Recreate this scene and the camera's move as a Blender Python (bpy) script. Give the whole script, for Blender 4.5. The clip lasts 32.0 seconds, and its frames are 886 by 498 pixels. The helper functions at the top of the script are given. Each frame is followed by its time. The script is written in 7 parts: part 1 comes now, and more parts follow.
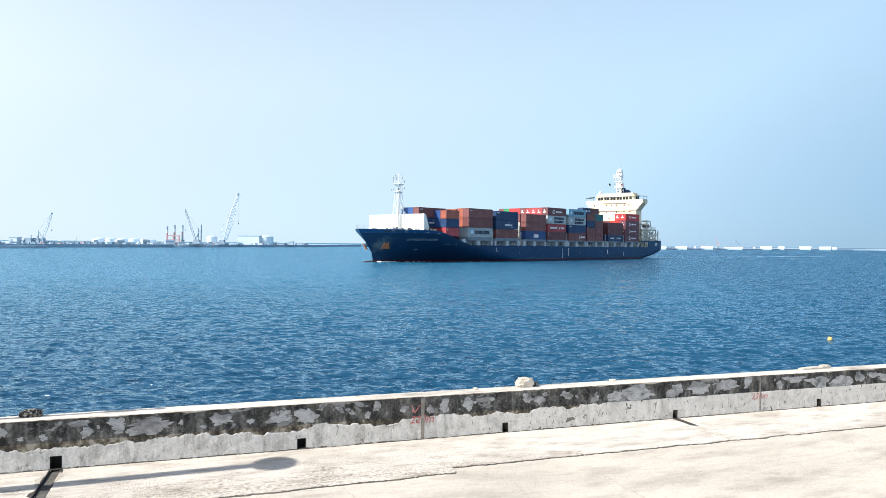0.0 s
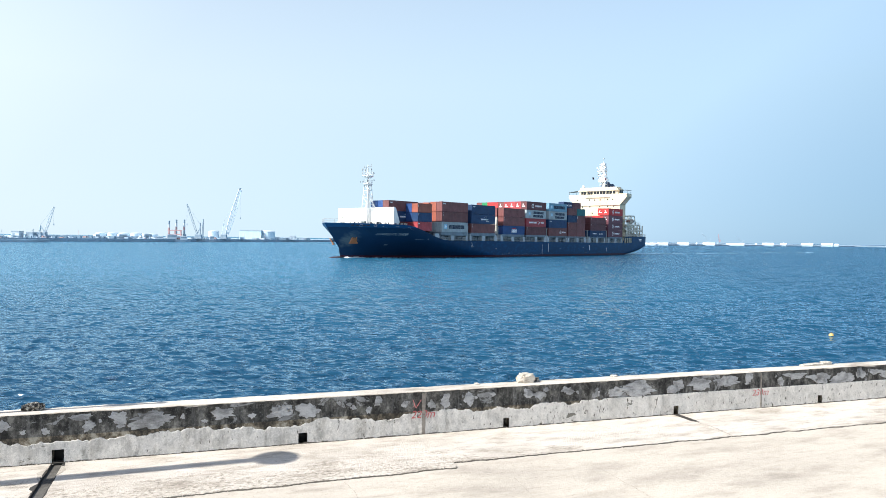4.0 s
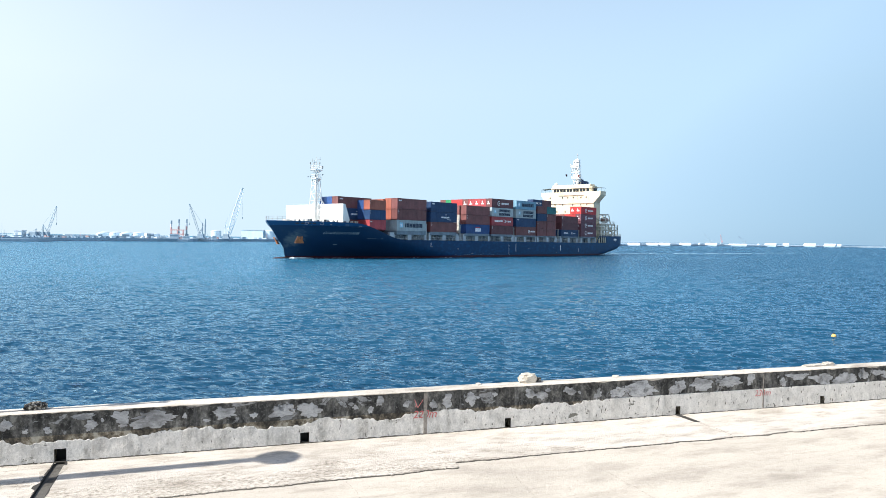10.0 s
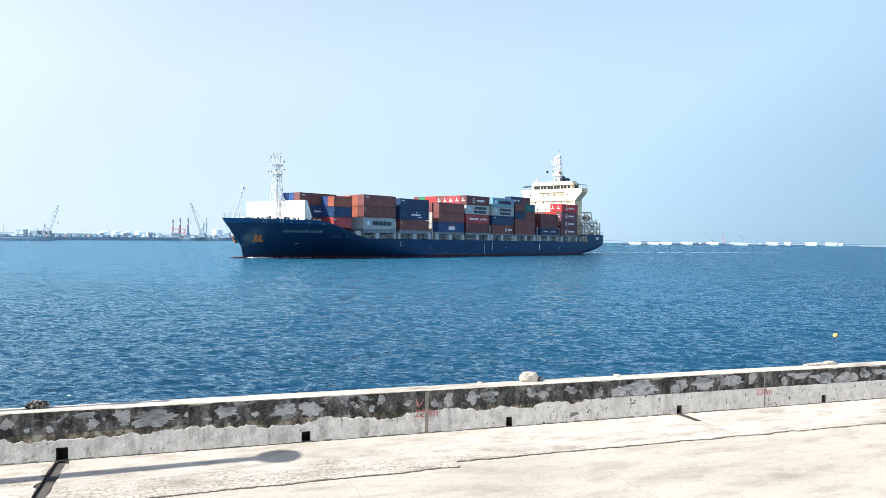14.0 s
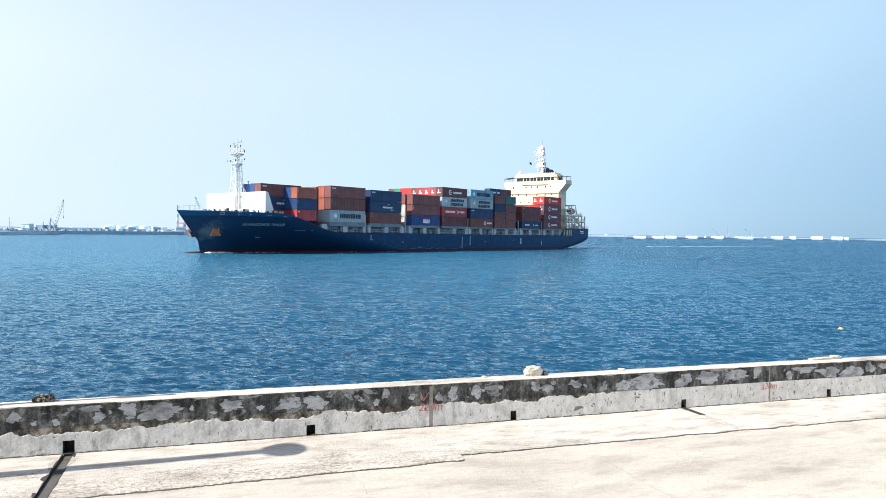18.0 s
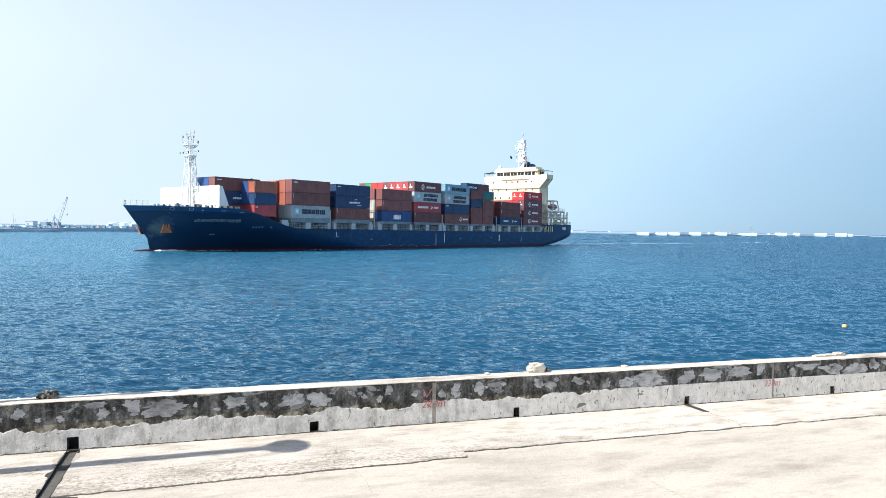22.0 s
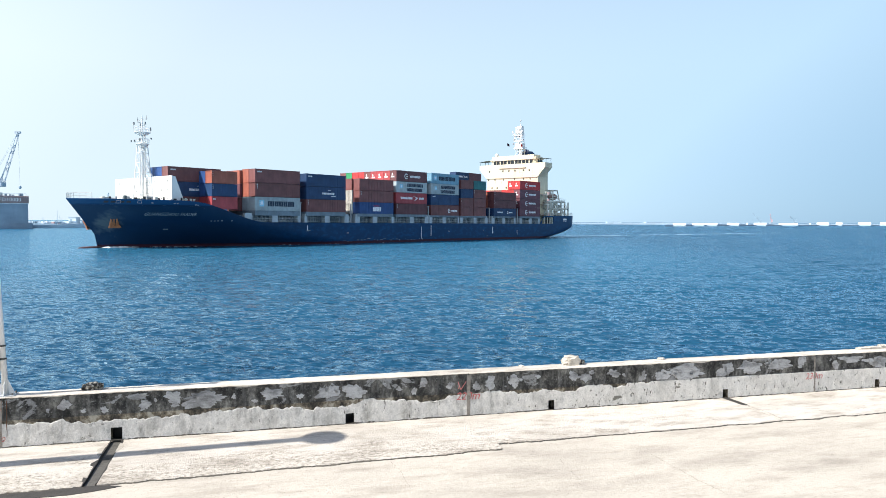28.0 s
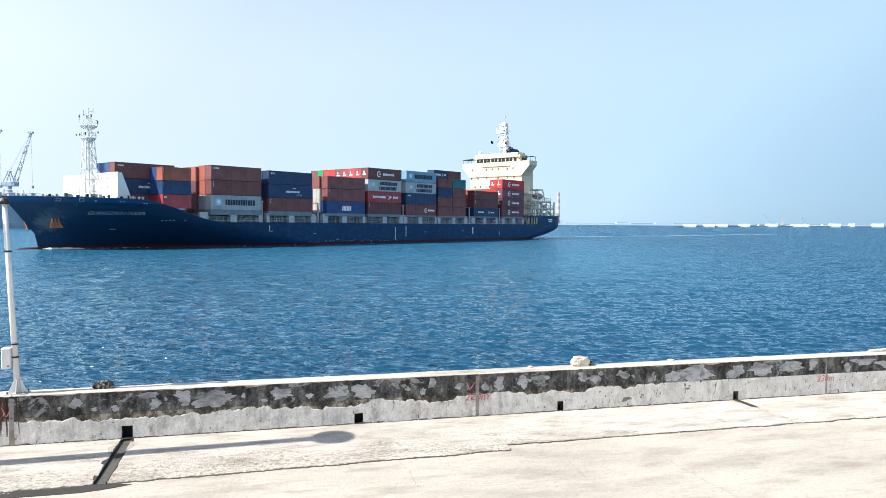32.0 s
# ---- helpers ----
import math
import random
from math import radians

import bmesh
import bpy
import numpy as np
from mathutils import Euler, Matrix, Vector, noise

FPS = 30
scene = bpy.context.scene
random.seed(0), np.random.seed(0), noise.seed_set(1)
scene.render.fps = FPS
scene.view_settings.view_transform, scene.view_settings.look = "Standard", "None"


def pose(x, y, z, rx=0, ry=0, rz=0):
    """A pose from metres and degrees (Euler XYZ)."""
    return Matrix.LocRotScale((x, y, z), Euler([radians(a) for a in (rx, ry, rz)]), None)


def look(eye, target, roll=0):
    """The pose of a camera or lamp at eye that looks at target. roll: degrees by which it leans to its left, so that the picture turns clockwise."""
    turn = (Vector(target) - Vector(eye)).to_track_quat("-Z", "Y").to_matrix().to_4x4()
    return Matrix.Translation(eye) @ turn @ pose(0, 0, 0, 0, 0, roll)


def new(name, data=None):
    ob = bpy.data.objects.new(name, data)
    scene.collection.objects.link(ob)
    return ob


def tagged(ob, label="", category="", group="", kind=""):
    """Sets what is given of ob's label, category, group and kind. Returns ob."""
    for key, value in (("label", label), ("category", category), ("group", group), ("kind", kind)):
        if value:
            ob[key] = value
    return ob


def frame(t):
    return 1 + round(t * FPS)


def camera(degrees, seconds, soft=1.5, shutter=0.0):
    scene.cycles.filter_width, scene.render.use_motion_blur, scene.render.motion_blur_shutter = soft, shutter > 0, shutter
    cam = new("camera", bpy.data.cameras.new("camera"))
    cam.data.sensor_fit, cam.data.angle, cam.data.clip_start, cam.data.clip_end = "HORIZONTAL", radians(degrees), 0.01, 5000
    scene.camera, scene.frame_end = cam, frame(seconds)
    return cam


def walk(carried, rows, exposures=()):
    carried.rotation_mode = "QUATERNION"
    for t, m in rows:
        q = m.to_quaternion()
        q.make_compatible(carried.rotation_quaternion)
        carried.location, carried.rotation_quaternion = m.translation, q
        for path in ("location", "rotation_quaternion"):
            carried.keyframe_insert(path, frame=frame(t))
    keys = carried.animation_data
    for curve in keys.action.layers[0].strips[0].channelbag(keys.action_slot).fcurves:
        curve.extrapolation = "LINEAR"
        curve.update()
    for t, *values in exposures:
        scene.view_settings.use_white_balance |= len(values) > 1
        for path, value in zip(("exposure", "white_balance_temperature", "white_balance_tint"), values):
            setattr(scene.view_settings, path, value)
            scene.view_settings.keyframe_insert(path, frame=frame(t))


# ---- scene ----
EYE = Vector((0.0, 0.0, 4.68))
WATER = -1.05
cam = camera(64.13, 32.0, soft=0.85)


def view(yaw, pitch, roll):
    """The pose of the held camera: degrees to the right, up, and lean to its left."""
    a, b = radians(yaw), radians(pitch)
    return look(EYE, EYE + Vector((math.sin(a) * math.cos(b), math.cos(a) * math.cos(b), math.sin(b))), roll)


# seconds, yaw, pitch, lean
PATH = [
    (0, -0.016, -0.453, 0.564),
    (0.5, -0.050, -0.447, 0.604),
    (1, -0.057, -0.430, 0.620),
    (1.5, -0.048, -0.440, 0.627),
    (2, -0.057, -0.547, 0.647),
    (2.5, -0.072, -0.733, 0.671),
    (3, -0.087, -0.836, 0.691),
    (3.5, -0.109, -0.843, 0.723),
    (5.5, -0.193, -0.780, 0.730),
    (6, -0.175, -0.824, 0.755),
    (6.5, -0.149, -0.848, 0.764),
    (7, -0.140, -0.858, 0.779),
    (7.5, -0.141, -0.864, 0.809),
    (8, -0.149, -0.855, 0.832),
    (8.5, -0.176, -0.852, 0.823),
    (9, -0.231, -0.833, 0.821),
    (9.5, -0.272, -0.820, 0.804),
    (10, -0.298, -0.836, 0.818),
    (10.5, -0.321, -0.851, 0.843),
    (11, -0.338, -0.852, 0.837),
    (11.5, -0.354, -0.843, 0.802),
    (12, -0.364, -0.836, 0.781),
    (12.5, -0.361, -0.854, 0.786),
    (13, -0.372, -0.884, 0.764),
    (13.5, -0.386, -0.898, 0.779),
    (14, -0.395, -0.918, 0.815),
    (14.5, -0.408, -0.950, 0.846),
    (16.5, -0.611, -1.220, 0.860),
    (17, -0.671, -1.272, 0.813),
    (17.5, -0.717, -1.347, 0.783),
    (18, -0.745, -1.403, 0.793),
    (18.5, -0.771, -1.431, 0.824),
    (19, -0.798, -1.442, 0.853),
    (19.5, -0.848, -1.474, 0.835),
    (20, -0.922, -1.540, 0.801),
    (20.5, -0.966, -1.578, 0.782),
    (21, -0.983, -1.596, 0.780),
    (21.5, -0.983, -1.618, 0.762),
    (22, -0.977, -1.661, 0.751),
    (22.5, -0.991, -1.724, 0.765),
    (23, -1.012, -1.814, 0.755),
    (23.5, -1.060, -1.930, 0.750),
    (24, -1.130, -2.051, 0.710),
    (24.5, -1.246, -2.110, 0.699),
    (25, -1.325, -2.149, 0.701),
    (25.5, -1.344, -2.198, 0.666),
    (27.5, -3.713, -2.195, 0.239),
    (28, -3.678, -2.279, 0.260),
    (28.5, -3.730, -2.335, 0.307),
    (29, -3.957, -2.344, 0.325),
    (29.5, -4.284, -2.344, 0.323),
    (30, -4.551, -2.346, 0.313),
    (30.5, -4.578, -2.345, 0.314),
    (31, -4.458, -2.322, 0.302),
    (31.5, -4.397, -2.286, 0.340),
    (32, -4.426, -2.254, 0.385),
]
walk(cam, [(t, view(a, b, c)) for t, a, b, c in PATH], [(0.0, 0.87), (32.0, 0.87)])

# ---- light ----
SUN_TURN, SUN_UP = 200.5, 43.0      # degrees, counted from +x; height over the horizon
sun_way = Vector((math.cos(radians(SUN_TURN)) * math.cos(radians(SUN_UP)), math.sin(radians(SUN_TURN)) * math.cos(radians(SUN_UP)), math.sin(radians(SUN_UP))))
sun = new("sun", bpy.data.lights.new("sun", "SUN"))
sun.data.energy, sun.data.angle, sun.data.color = 4.6, radians(0.6), (1.0, 0.96, 0.905)
sun.matrix_world = look(sun_way * 50, (0, 0, 0))
world = bpy.data.worlds.new("sky")
scene.world = world
world.use_nodes = True
wn = world.node_tree.nodes
sky = wn.new("ShaderNodeTexSky")
sky.sky_type, sky.sun_disc = "NISHITA", False
sky.sun_elevation, sky.sun_rotation = radians(SUN_UP), radians(90 - SUN_TURN)
sky.air_density, sky.dust_density, sky.ozone_density = 0.6, 0.6, 1.1
wn["Background"].inputs["Strength"].default_value = 0.15
# an even pale haze lies over the clear sky
haze = wn.new("ShaderNodeMix")
haze.data_type = "RGBA"
# thick at the horizon, thin overhead
where = wn.new("ShaderNodeTexCoord")
high = wn.new("ShaderNodeSeparateXYZ")
thin = wn.new("ShaderNodeMapRange")
for key, v in (("From Min", 0.2), ("From Max", 0.60), ("To Min", 0.95), ("To Max", 0.15)):
    thin.inputs[key].default_value = v
world.node_tree.links.new(where.outputs["Generated"], high.inputs[0])
world.node_tree.links.new(high.outputs[2], thin.inputs[0])
world.node_tree.links.new(thin.outputs[0], haze.inputs[0])
# the haze is whiter and brighter round to the sun's side
side = wn.new("ShaderNodeVectorMath")
side.operation = "DOT_PRODUCT"
side.inputs[1].default_value = sun_way
half_way = wn.new("ShaderNodeMapRange")
half_way.inputs["From Min"].default_value = -1.0
tone = wn.new("ShaderNodeValToRGB")
for k in range(3):
    tone.color_ramp.elements.new(0.5)
for e, (at, c) in zip(tone.color_ramp.elements, ((0.0, (0.19, 0.33, 0.485)), (0.22, (0.211, 0.354, 0.496)), (0.33, (0.387, 0.545, 0.685)), (0.59, (0.51, 0.61, 0.675)), (1.0, (0.95, 1.0, 0.98)))):
    e.position, e.color = at, (*c, 1)
much = wn.new("ShaderNodeVectorMath")
much.operation = "SCALE"
much.inputs["Scale"].default_value = 5.5
world.node_tree.links.new(where.outputs["Generated"], side.inputs[0])
world.node_tree.links.new(side.outputs["Value"], half_way.inputs[0])
world.node_tree.links.new(half_way.outputs[0], tone.inputs[0])
world.node_tree.links.new(tone.outputs[0], much.inputs[0])
world.node_tree.links.new(much.outputs[0], haze.inputs[7])
world.node_tree.links.new(sky.outputs[0], haze.inputs[6])
world.node_tree.links.new(haze.outputs[2], wn["Background"].inputs["Color"])

# ---- materials ----
def nodes_of(name):
    m = bpy.data.materials.new(name)
    m.use_nodes = True
    return m, m.node_tree.nodes, m.node_tree.links, m.node_tree.nodes["Principled BSDF"]


def add_node(n, kind, **inputs):
    x = n.new(kind)
    for k, v in inputs.items():
        x.inputs[k.replace("_", " ")].default_value = v
    return x


def noise_node(n, l, scale, detail=6.0, rough=0.6, stretch=(1, 1, 1), space="Object"):
    c = n.new("ShaderNodeTexCoord")
    p = n.new("ShaderNodeMapping")
    p.inputs["Scale"].default_value = stretch
    l.new(c.outputs[space], p.inputs["Vector"])
    x = add_node(n, "ShaderNodeTexNoise", Scale=scale, Detail=detail, Roughness=rough)
    l.new(p.outputs[0], x.inputs["Vector"])
    return x


def ramp_node(n, l, source, stops):
    r = n.new("ShaderNodeValToRGB")
    while len(r.color_ramp.elements) < len(stops):
        r.color_ramp.elements.new(0.5)
    for e, (p, c) in zip(r.color_ramp.elements, stops):
        e.position, e.color = p, (*c, 1) if len(c) == 3 else c
    l.new(source, r.inputs[0])
    return r


def mix_node(n, l, a, b, factor, blend="MIX"):
    x = n.new("ShaderNodeMix")
    x.data_type, x.blend_type = "RGBA", blend
    for sock, v in ((x.inputs[0], factor), (x.inputs[6], a), (x.inputs[7], b)):
        if isinstance(v, bpy.types.NodeSocket):
            l.new(v, sock)
        else:
            sock.default_value = v if isinstance(v, float) else (*v, 1)
    return x.outputs[2]


def bump_node(n, l, bsdf, height, strength=0.3, distance=0.02, after=None):
    b = add_node(n, "ShaderNodeBump", Strength=strength, Distance=distance)
    l.new(height, b.inputs["Height"])
    if after:
        l.new(after.outputs[0], b.inputs["Normal"])
    l.new(b.outputs[0], bsdf.inputs["Normal"])
    return b


def painted(name, colour, rough=0.45, dirt=0.35, scale=0.6, metal=0.0, random_shift=0.0, rust=0.0, ribs=0.0):
    """Paint on steel: two scales of fading and dirt, streaks that run down, rust specks, and pressed ribs."""
    m, n, l, b = nodes_of(name)
    big = noise_node(n, l, scale, 5, 0.65)
    run = noise_node(n, l, scale * 2.2, 6, 0.7, (1, 1, 0.12))
    dark = tuple(c * (1 - dirt) for c in colour)
    pale = tuple(min(1, c * 1.12 + 0.012) for c in colour)
    r1 = ramp_node(n, l, big.outputs[0], [(0.3, dark), (0.55, colour), (0.8, pale)])
    r2 = ramp_node(n, l, run.outputs[0], [(0.35, (0.72, 0.70, 0.68)), (0.6, (1, 1, 1))])
    col = mix_node(n, l, r1.outputs[0], r2.outputs[0], min(1.0, dirt * 1.6), "MULTIPLY")
    if rust:
        sp = noise_node(n, l, scale * 5, 8, 0.75, (1, 1, 0.3))
        r3 = ramp_node(n, l, sp.outputs[0], [(0.68 - rust * 0.2, (0, 0, 0)), (0.74 - rust * 0.15, (1, 1, 1))])
        col = mix_node(n, l, col, (0.16, 0.06, 0.025), r3.outputs[0])
    if random_shift:
        o = n.new("ShaderNodeObjectInfo")
        h = add_node(n, "ShaderNodeHueSaturation")
        mr = add_node(n, "ShaderNodeMapRange", To_Min=1 - random_shift, To_Max=1 + random_shift)
        l.new(o.outputs["Random"], mr.inputs[0])
        l.new(mr.outputs[0], h.inputs["Value"])
        l.new(col, h.inputs["Color"])
        col = h.outputs[0]
    l.new(col, b.inputs["Base Color"])
    b.inputs["Roughness"].default_value = rough
    b.inputs["Metallic"].default_value = metal
    if ribs:
        c = n.new("ShaderNodeTexCoord")
        w = n.new("ShaderNodeTexWave")
        w.wave_type, w.bands_direction = "BANDS", "X"
        w.inputs["Scale"].default_value = ribs
        l.new(c.outputs["Object"], w.inputs["Vector"])
        bump_node(n, l, b, w.outputs[1], 0.35, 0.03)
    else:
        bump_node(n, l, b, run.outputs[0], 0.12, 0.02)
    return m


def concrete(name, light, dark, stain, scale=1.0, bump=0.35, lump=0.012, worn=None, speck=1.0):
    m, n, l, b = nodes_of(name)
    a = noise_node(n, l, 0.35 * scale, 8, 0.62, (0.6, 1.2, 1))
    f = noise_node(n, l, 14 * scale, 6, 0.7)
    g = noise_node(n, l, 55 * scale, 3, 0.6)
    d = noise_node(n, l, 4.5 * scale, 8, 0.75, (0.3, 1.6, 1))
    w = noise_node(n, l, 1.6 * scale, 7, 0.68, (0.4, 1.1, 1))
    r1 = ramp_node(n, l, a.outputs[0], [(0.3, dark), (0.5, light), (0.72, tuple(min(1, c * 1.1) for c in light))])
    r2 = ramp_node(n, l, w.outputs[0], [(0.32, stain), (0.52, (1, 1, 1))])
    r3 = ramp_node(n, l, f.outputs[0], [(0.25, (0.74, 0.74, 0.74)), (0.6, (1, 1, 1))])
    col = mix_node(n, l, r1.outputs[0], r2.outputs[0], 0.8, "MULTIPLY")
    col = mix_node(n, l, col, r3.outputs[0], 0.5, "MULTIPLY")
    r4 = ramp_node(n, l, g.outputs[0], [(0.36, (0.62, 0.60, 0.57)), (0.5, (1, 1, 1))])
    col = mix_node(n, l, col, r4.outputs[0], 0.6 * speck, "MULTIPLY")
    r5 = ramp_node(n, l, d.outputs[0], [(0.36, (0.55, 0.53, 0.49)), (0.47, (1, 1, 1))])
    col = mix_node(n, l, col, r5.outputs[0], 0.55 * speck, "MULTIPLY")
    if worn:
        # scoured rough towards one edge, along y from the first value to the second
        tc = n.new("ShaderNodeTexCoord")
        sep = n.new("ShaderNodeSeparateXYZ")
        wear = add_node(n, "ShaderNodeMapRange", From_Min=worn[0], From_Max=worn[1], To_Min=-0.12, To_Max=0.12)
        l.new(tc.outputs["Object"], sep.inputs[0])
        l.new(sep.outputs[1], wear.inputs[0])
        wn_ = noise_node(n, l, 2.2, 8, 0.7, (0.5, 1, 1))
        tot = n.new("ShaderNodeMath")
        l.new(wn_.outputs[0], tot.inputs[0])
        l.new(wear.outputs[0], tot.inputs[1])
        along = add_node(n, "ShaderNodeMapRange", From_Min=-4.0, From_Max=4.0, To_Max=-0.13)
        l.new(sep.outputs[0], along.inputs[0])
        both = n.new("ShaderNodeMath")
        l.new(tot.outputs[0], both.inputs[0])
        l.new(along.outputs[0], both.inputs[1])
        tot = both
        chips = noise_node(n, l, 13, 6, 0.75, (0.8, 1, 1))
        scour = ramp_node(n, l, chips.outputs[0], [(0.36, (0.36, 0.34, 0.31)), (0.47, (0.78, 0.77, 0.75)), (0.60, (1.1, 1.09, 1.08))])
        col = mix_node(n, l, col, mix_node(n, l, col, scour.outputs[0], 1.0, "MULTIPLY"), ramp_node(n, l, tot.outputs[0], [(0.46, (0, 0, 0)), (0.56, (1, 1, 1))]).outputs[0])
    p = noise_node(n, l, 26 * scale, 2, 0.5)
    col = mix_node(n, l, col, ramp_node(n, l, p.outputs[0], [(0.29, (0.30, 0.28, 0.25)), (0.345, (1, 1, 1))]).outputs[0], 0.85 * speck, "MULTIPLY")
    l.new(col, b.inputs["Base Color"])
    b.inputs["Roughness"].default_value = 0.9
    rb = add_node(n, "ShaderNodeBump", Strength=bump, Distance=lump * 1.6)
    l.new(d.outputs[0], rb.inputs["Height"])
    bump_node(n, l, b, f.outputs[0], bump, lump, rb)
    return m


def band_material():
    """Upper face of the parapet: black mould over old render, washed by streaks, bare and olive below the ledge."""
    m, n, l, b = nodes_of("mould_stained_render")
    tc = n.new("ShaderNodeTexCoord")
    sep = n.new("ShaderNodeSeparateXYZ")
    l.new(tc.outputs["Object"], sep.inputs[0])
    grain = noise_node(n, l, 24, 7, 0.72)
    blotch = noise_node(n, l, 3.4, 10, 0.74, (1, 1, 0.8))
    drip = noise_node(n, l, 4.2, 8, 0.72, (1, 1, 0.14))
    upper = ramp_node(n, l, blotch.outputs[0], [(0.36, (0.012, 0.012, 0.011)), (0.45, (0.04, 0.039, 0.036)), (0.53, (0.105, 0.101, 0.092)), (0.62, (0.27, 0.262, 0.235))])
    streak = ramp_node(n, l, drip.outputs[0], [(0.36, (0.28, 0.27, 0.25)), (0.54, (1, 1, 1))])
    up = mix_node(n, l, upper.outputs[0], streak.outputs[0], 0.7, "MULTIPLY")
    wash = noise_node(n, l, 9.0, 6, 0.75, (1, 1, 0.10))
    up = mix_node(n, l, up, (0.22, 0.22, 0.215), mix_node(n, l, (0, 0, 0), (0.5, 0.5, 0.5), ramp_node(n, l, wash.outputs[0], [(0.52, (0, 0, 0)), (0.70, (1, 1, 1))]).outputs[0]))
    fleck = noise_node(n, l, 34, 4, 0.7)
    up = mix_node(n, l, up, (0.27, 0.27, 0.26), mix_node(n, l, (0, 0, 0), (0.7, 0.7, 0.7), ramp_node(n, l, fleck.outputs[0], [(0.60, (0, 0, 0)), (0.66, (1, 1, 1))]).outputs[0]))
    # thin grey film of render that still clings in ragged sheets
    film_ = noise_node(n, l, 1.7, 9, 0.64, (0.8, 1, 1.1))
    film_.inputs["Distortion"].default_value = 0.7
    sheet = ramp_node(n, l, film_.outputs[0], [(0.592, (0, 0, 0)), (0.603, (1, 1, 1))])
    pale = ramp_node(n, l, blotch.outputs[0], [(0.3, (0.17, 0.172, 0.172)), (0.7, (0.40, 0.40, 0.395))])
    up = mix_node(n, l, up, pale.outputs[0], sheet.outputs[0])
    ledge = add_node(n, "ShaderNodeMapRange", From_Min=0.560, From_Max=0.548)
    l.new(sep.outputs[2], ledge.inputs[0])
    bare = ramp_node(n, l, blotch.outputs[0], [(0.40, (0.03, 0.026, 0.02)), (0.47, (0.085, 0.073, 0.055)), (0.53, (0.20, 0.165, 0.115)), (0.60, (0.42, 0.385, 0.31))])
    up = mix_node(n, l, up, bare.outputs[0], ledge.outputs[0])
    up = mix_node(n, l, up, ramp_node(n, l, grain.outputs[0], [(0.36, (0.5, 0.49, 0.47)), (0.56, (1, 1, 1))]).outputs[0], 0.45, "MULTIPLY")
    l.new(up, b.inputs["Base Color"])
    b.inputs["Roughness"].default_value = 0.92
    hsum = n.new("ShaderNodeMath")
    hsum.operation = "MULTIPLY_ADD"
    l.new(sheet.outputs[0], hsum.inputs[0])
    hsum.inputs[1].default_value = 0.6
    l.new(grain.outputs[0], hsum.inputs[2])
    bump_node(n, l, b, hsum.outputs[0], 0.6, 0.012)
    return m


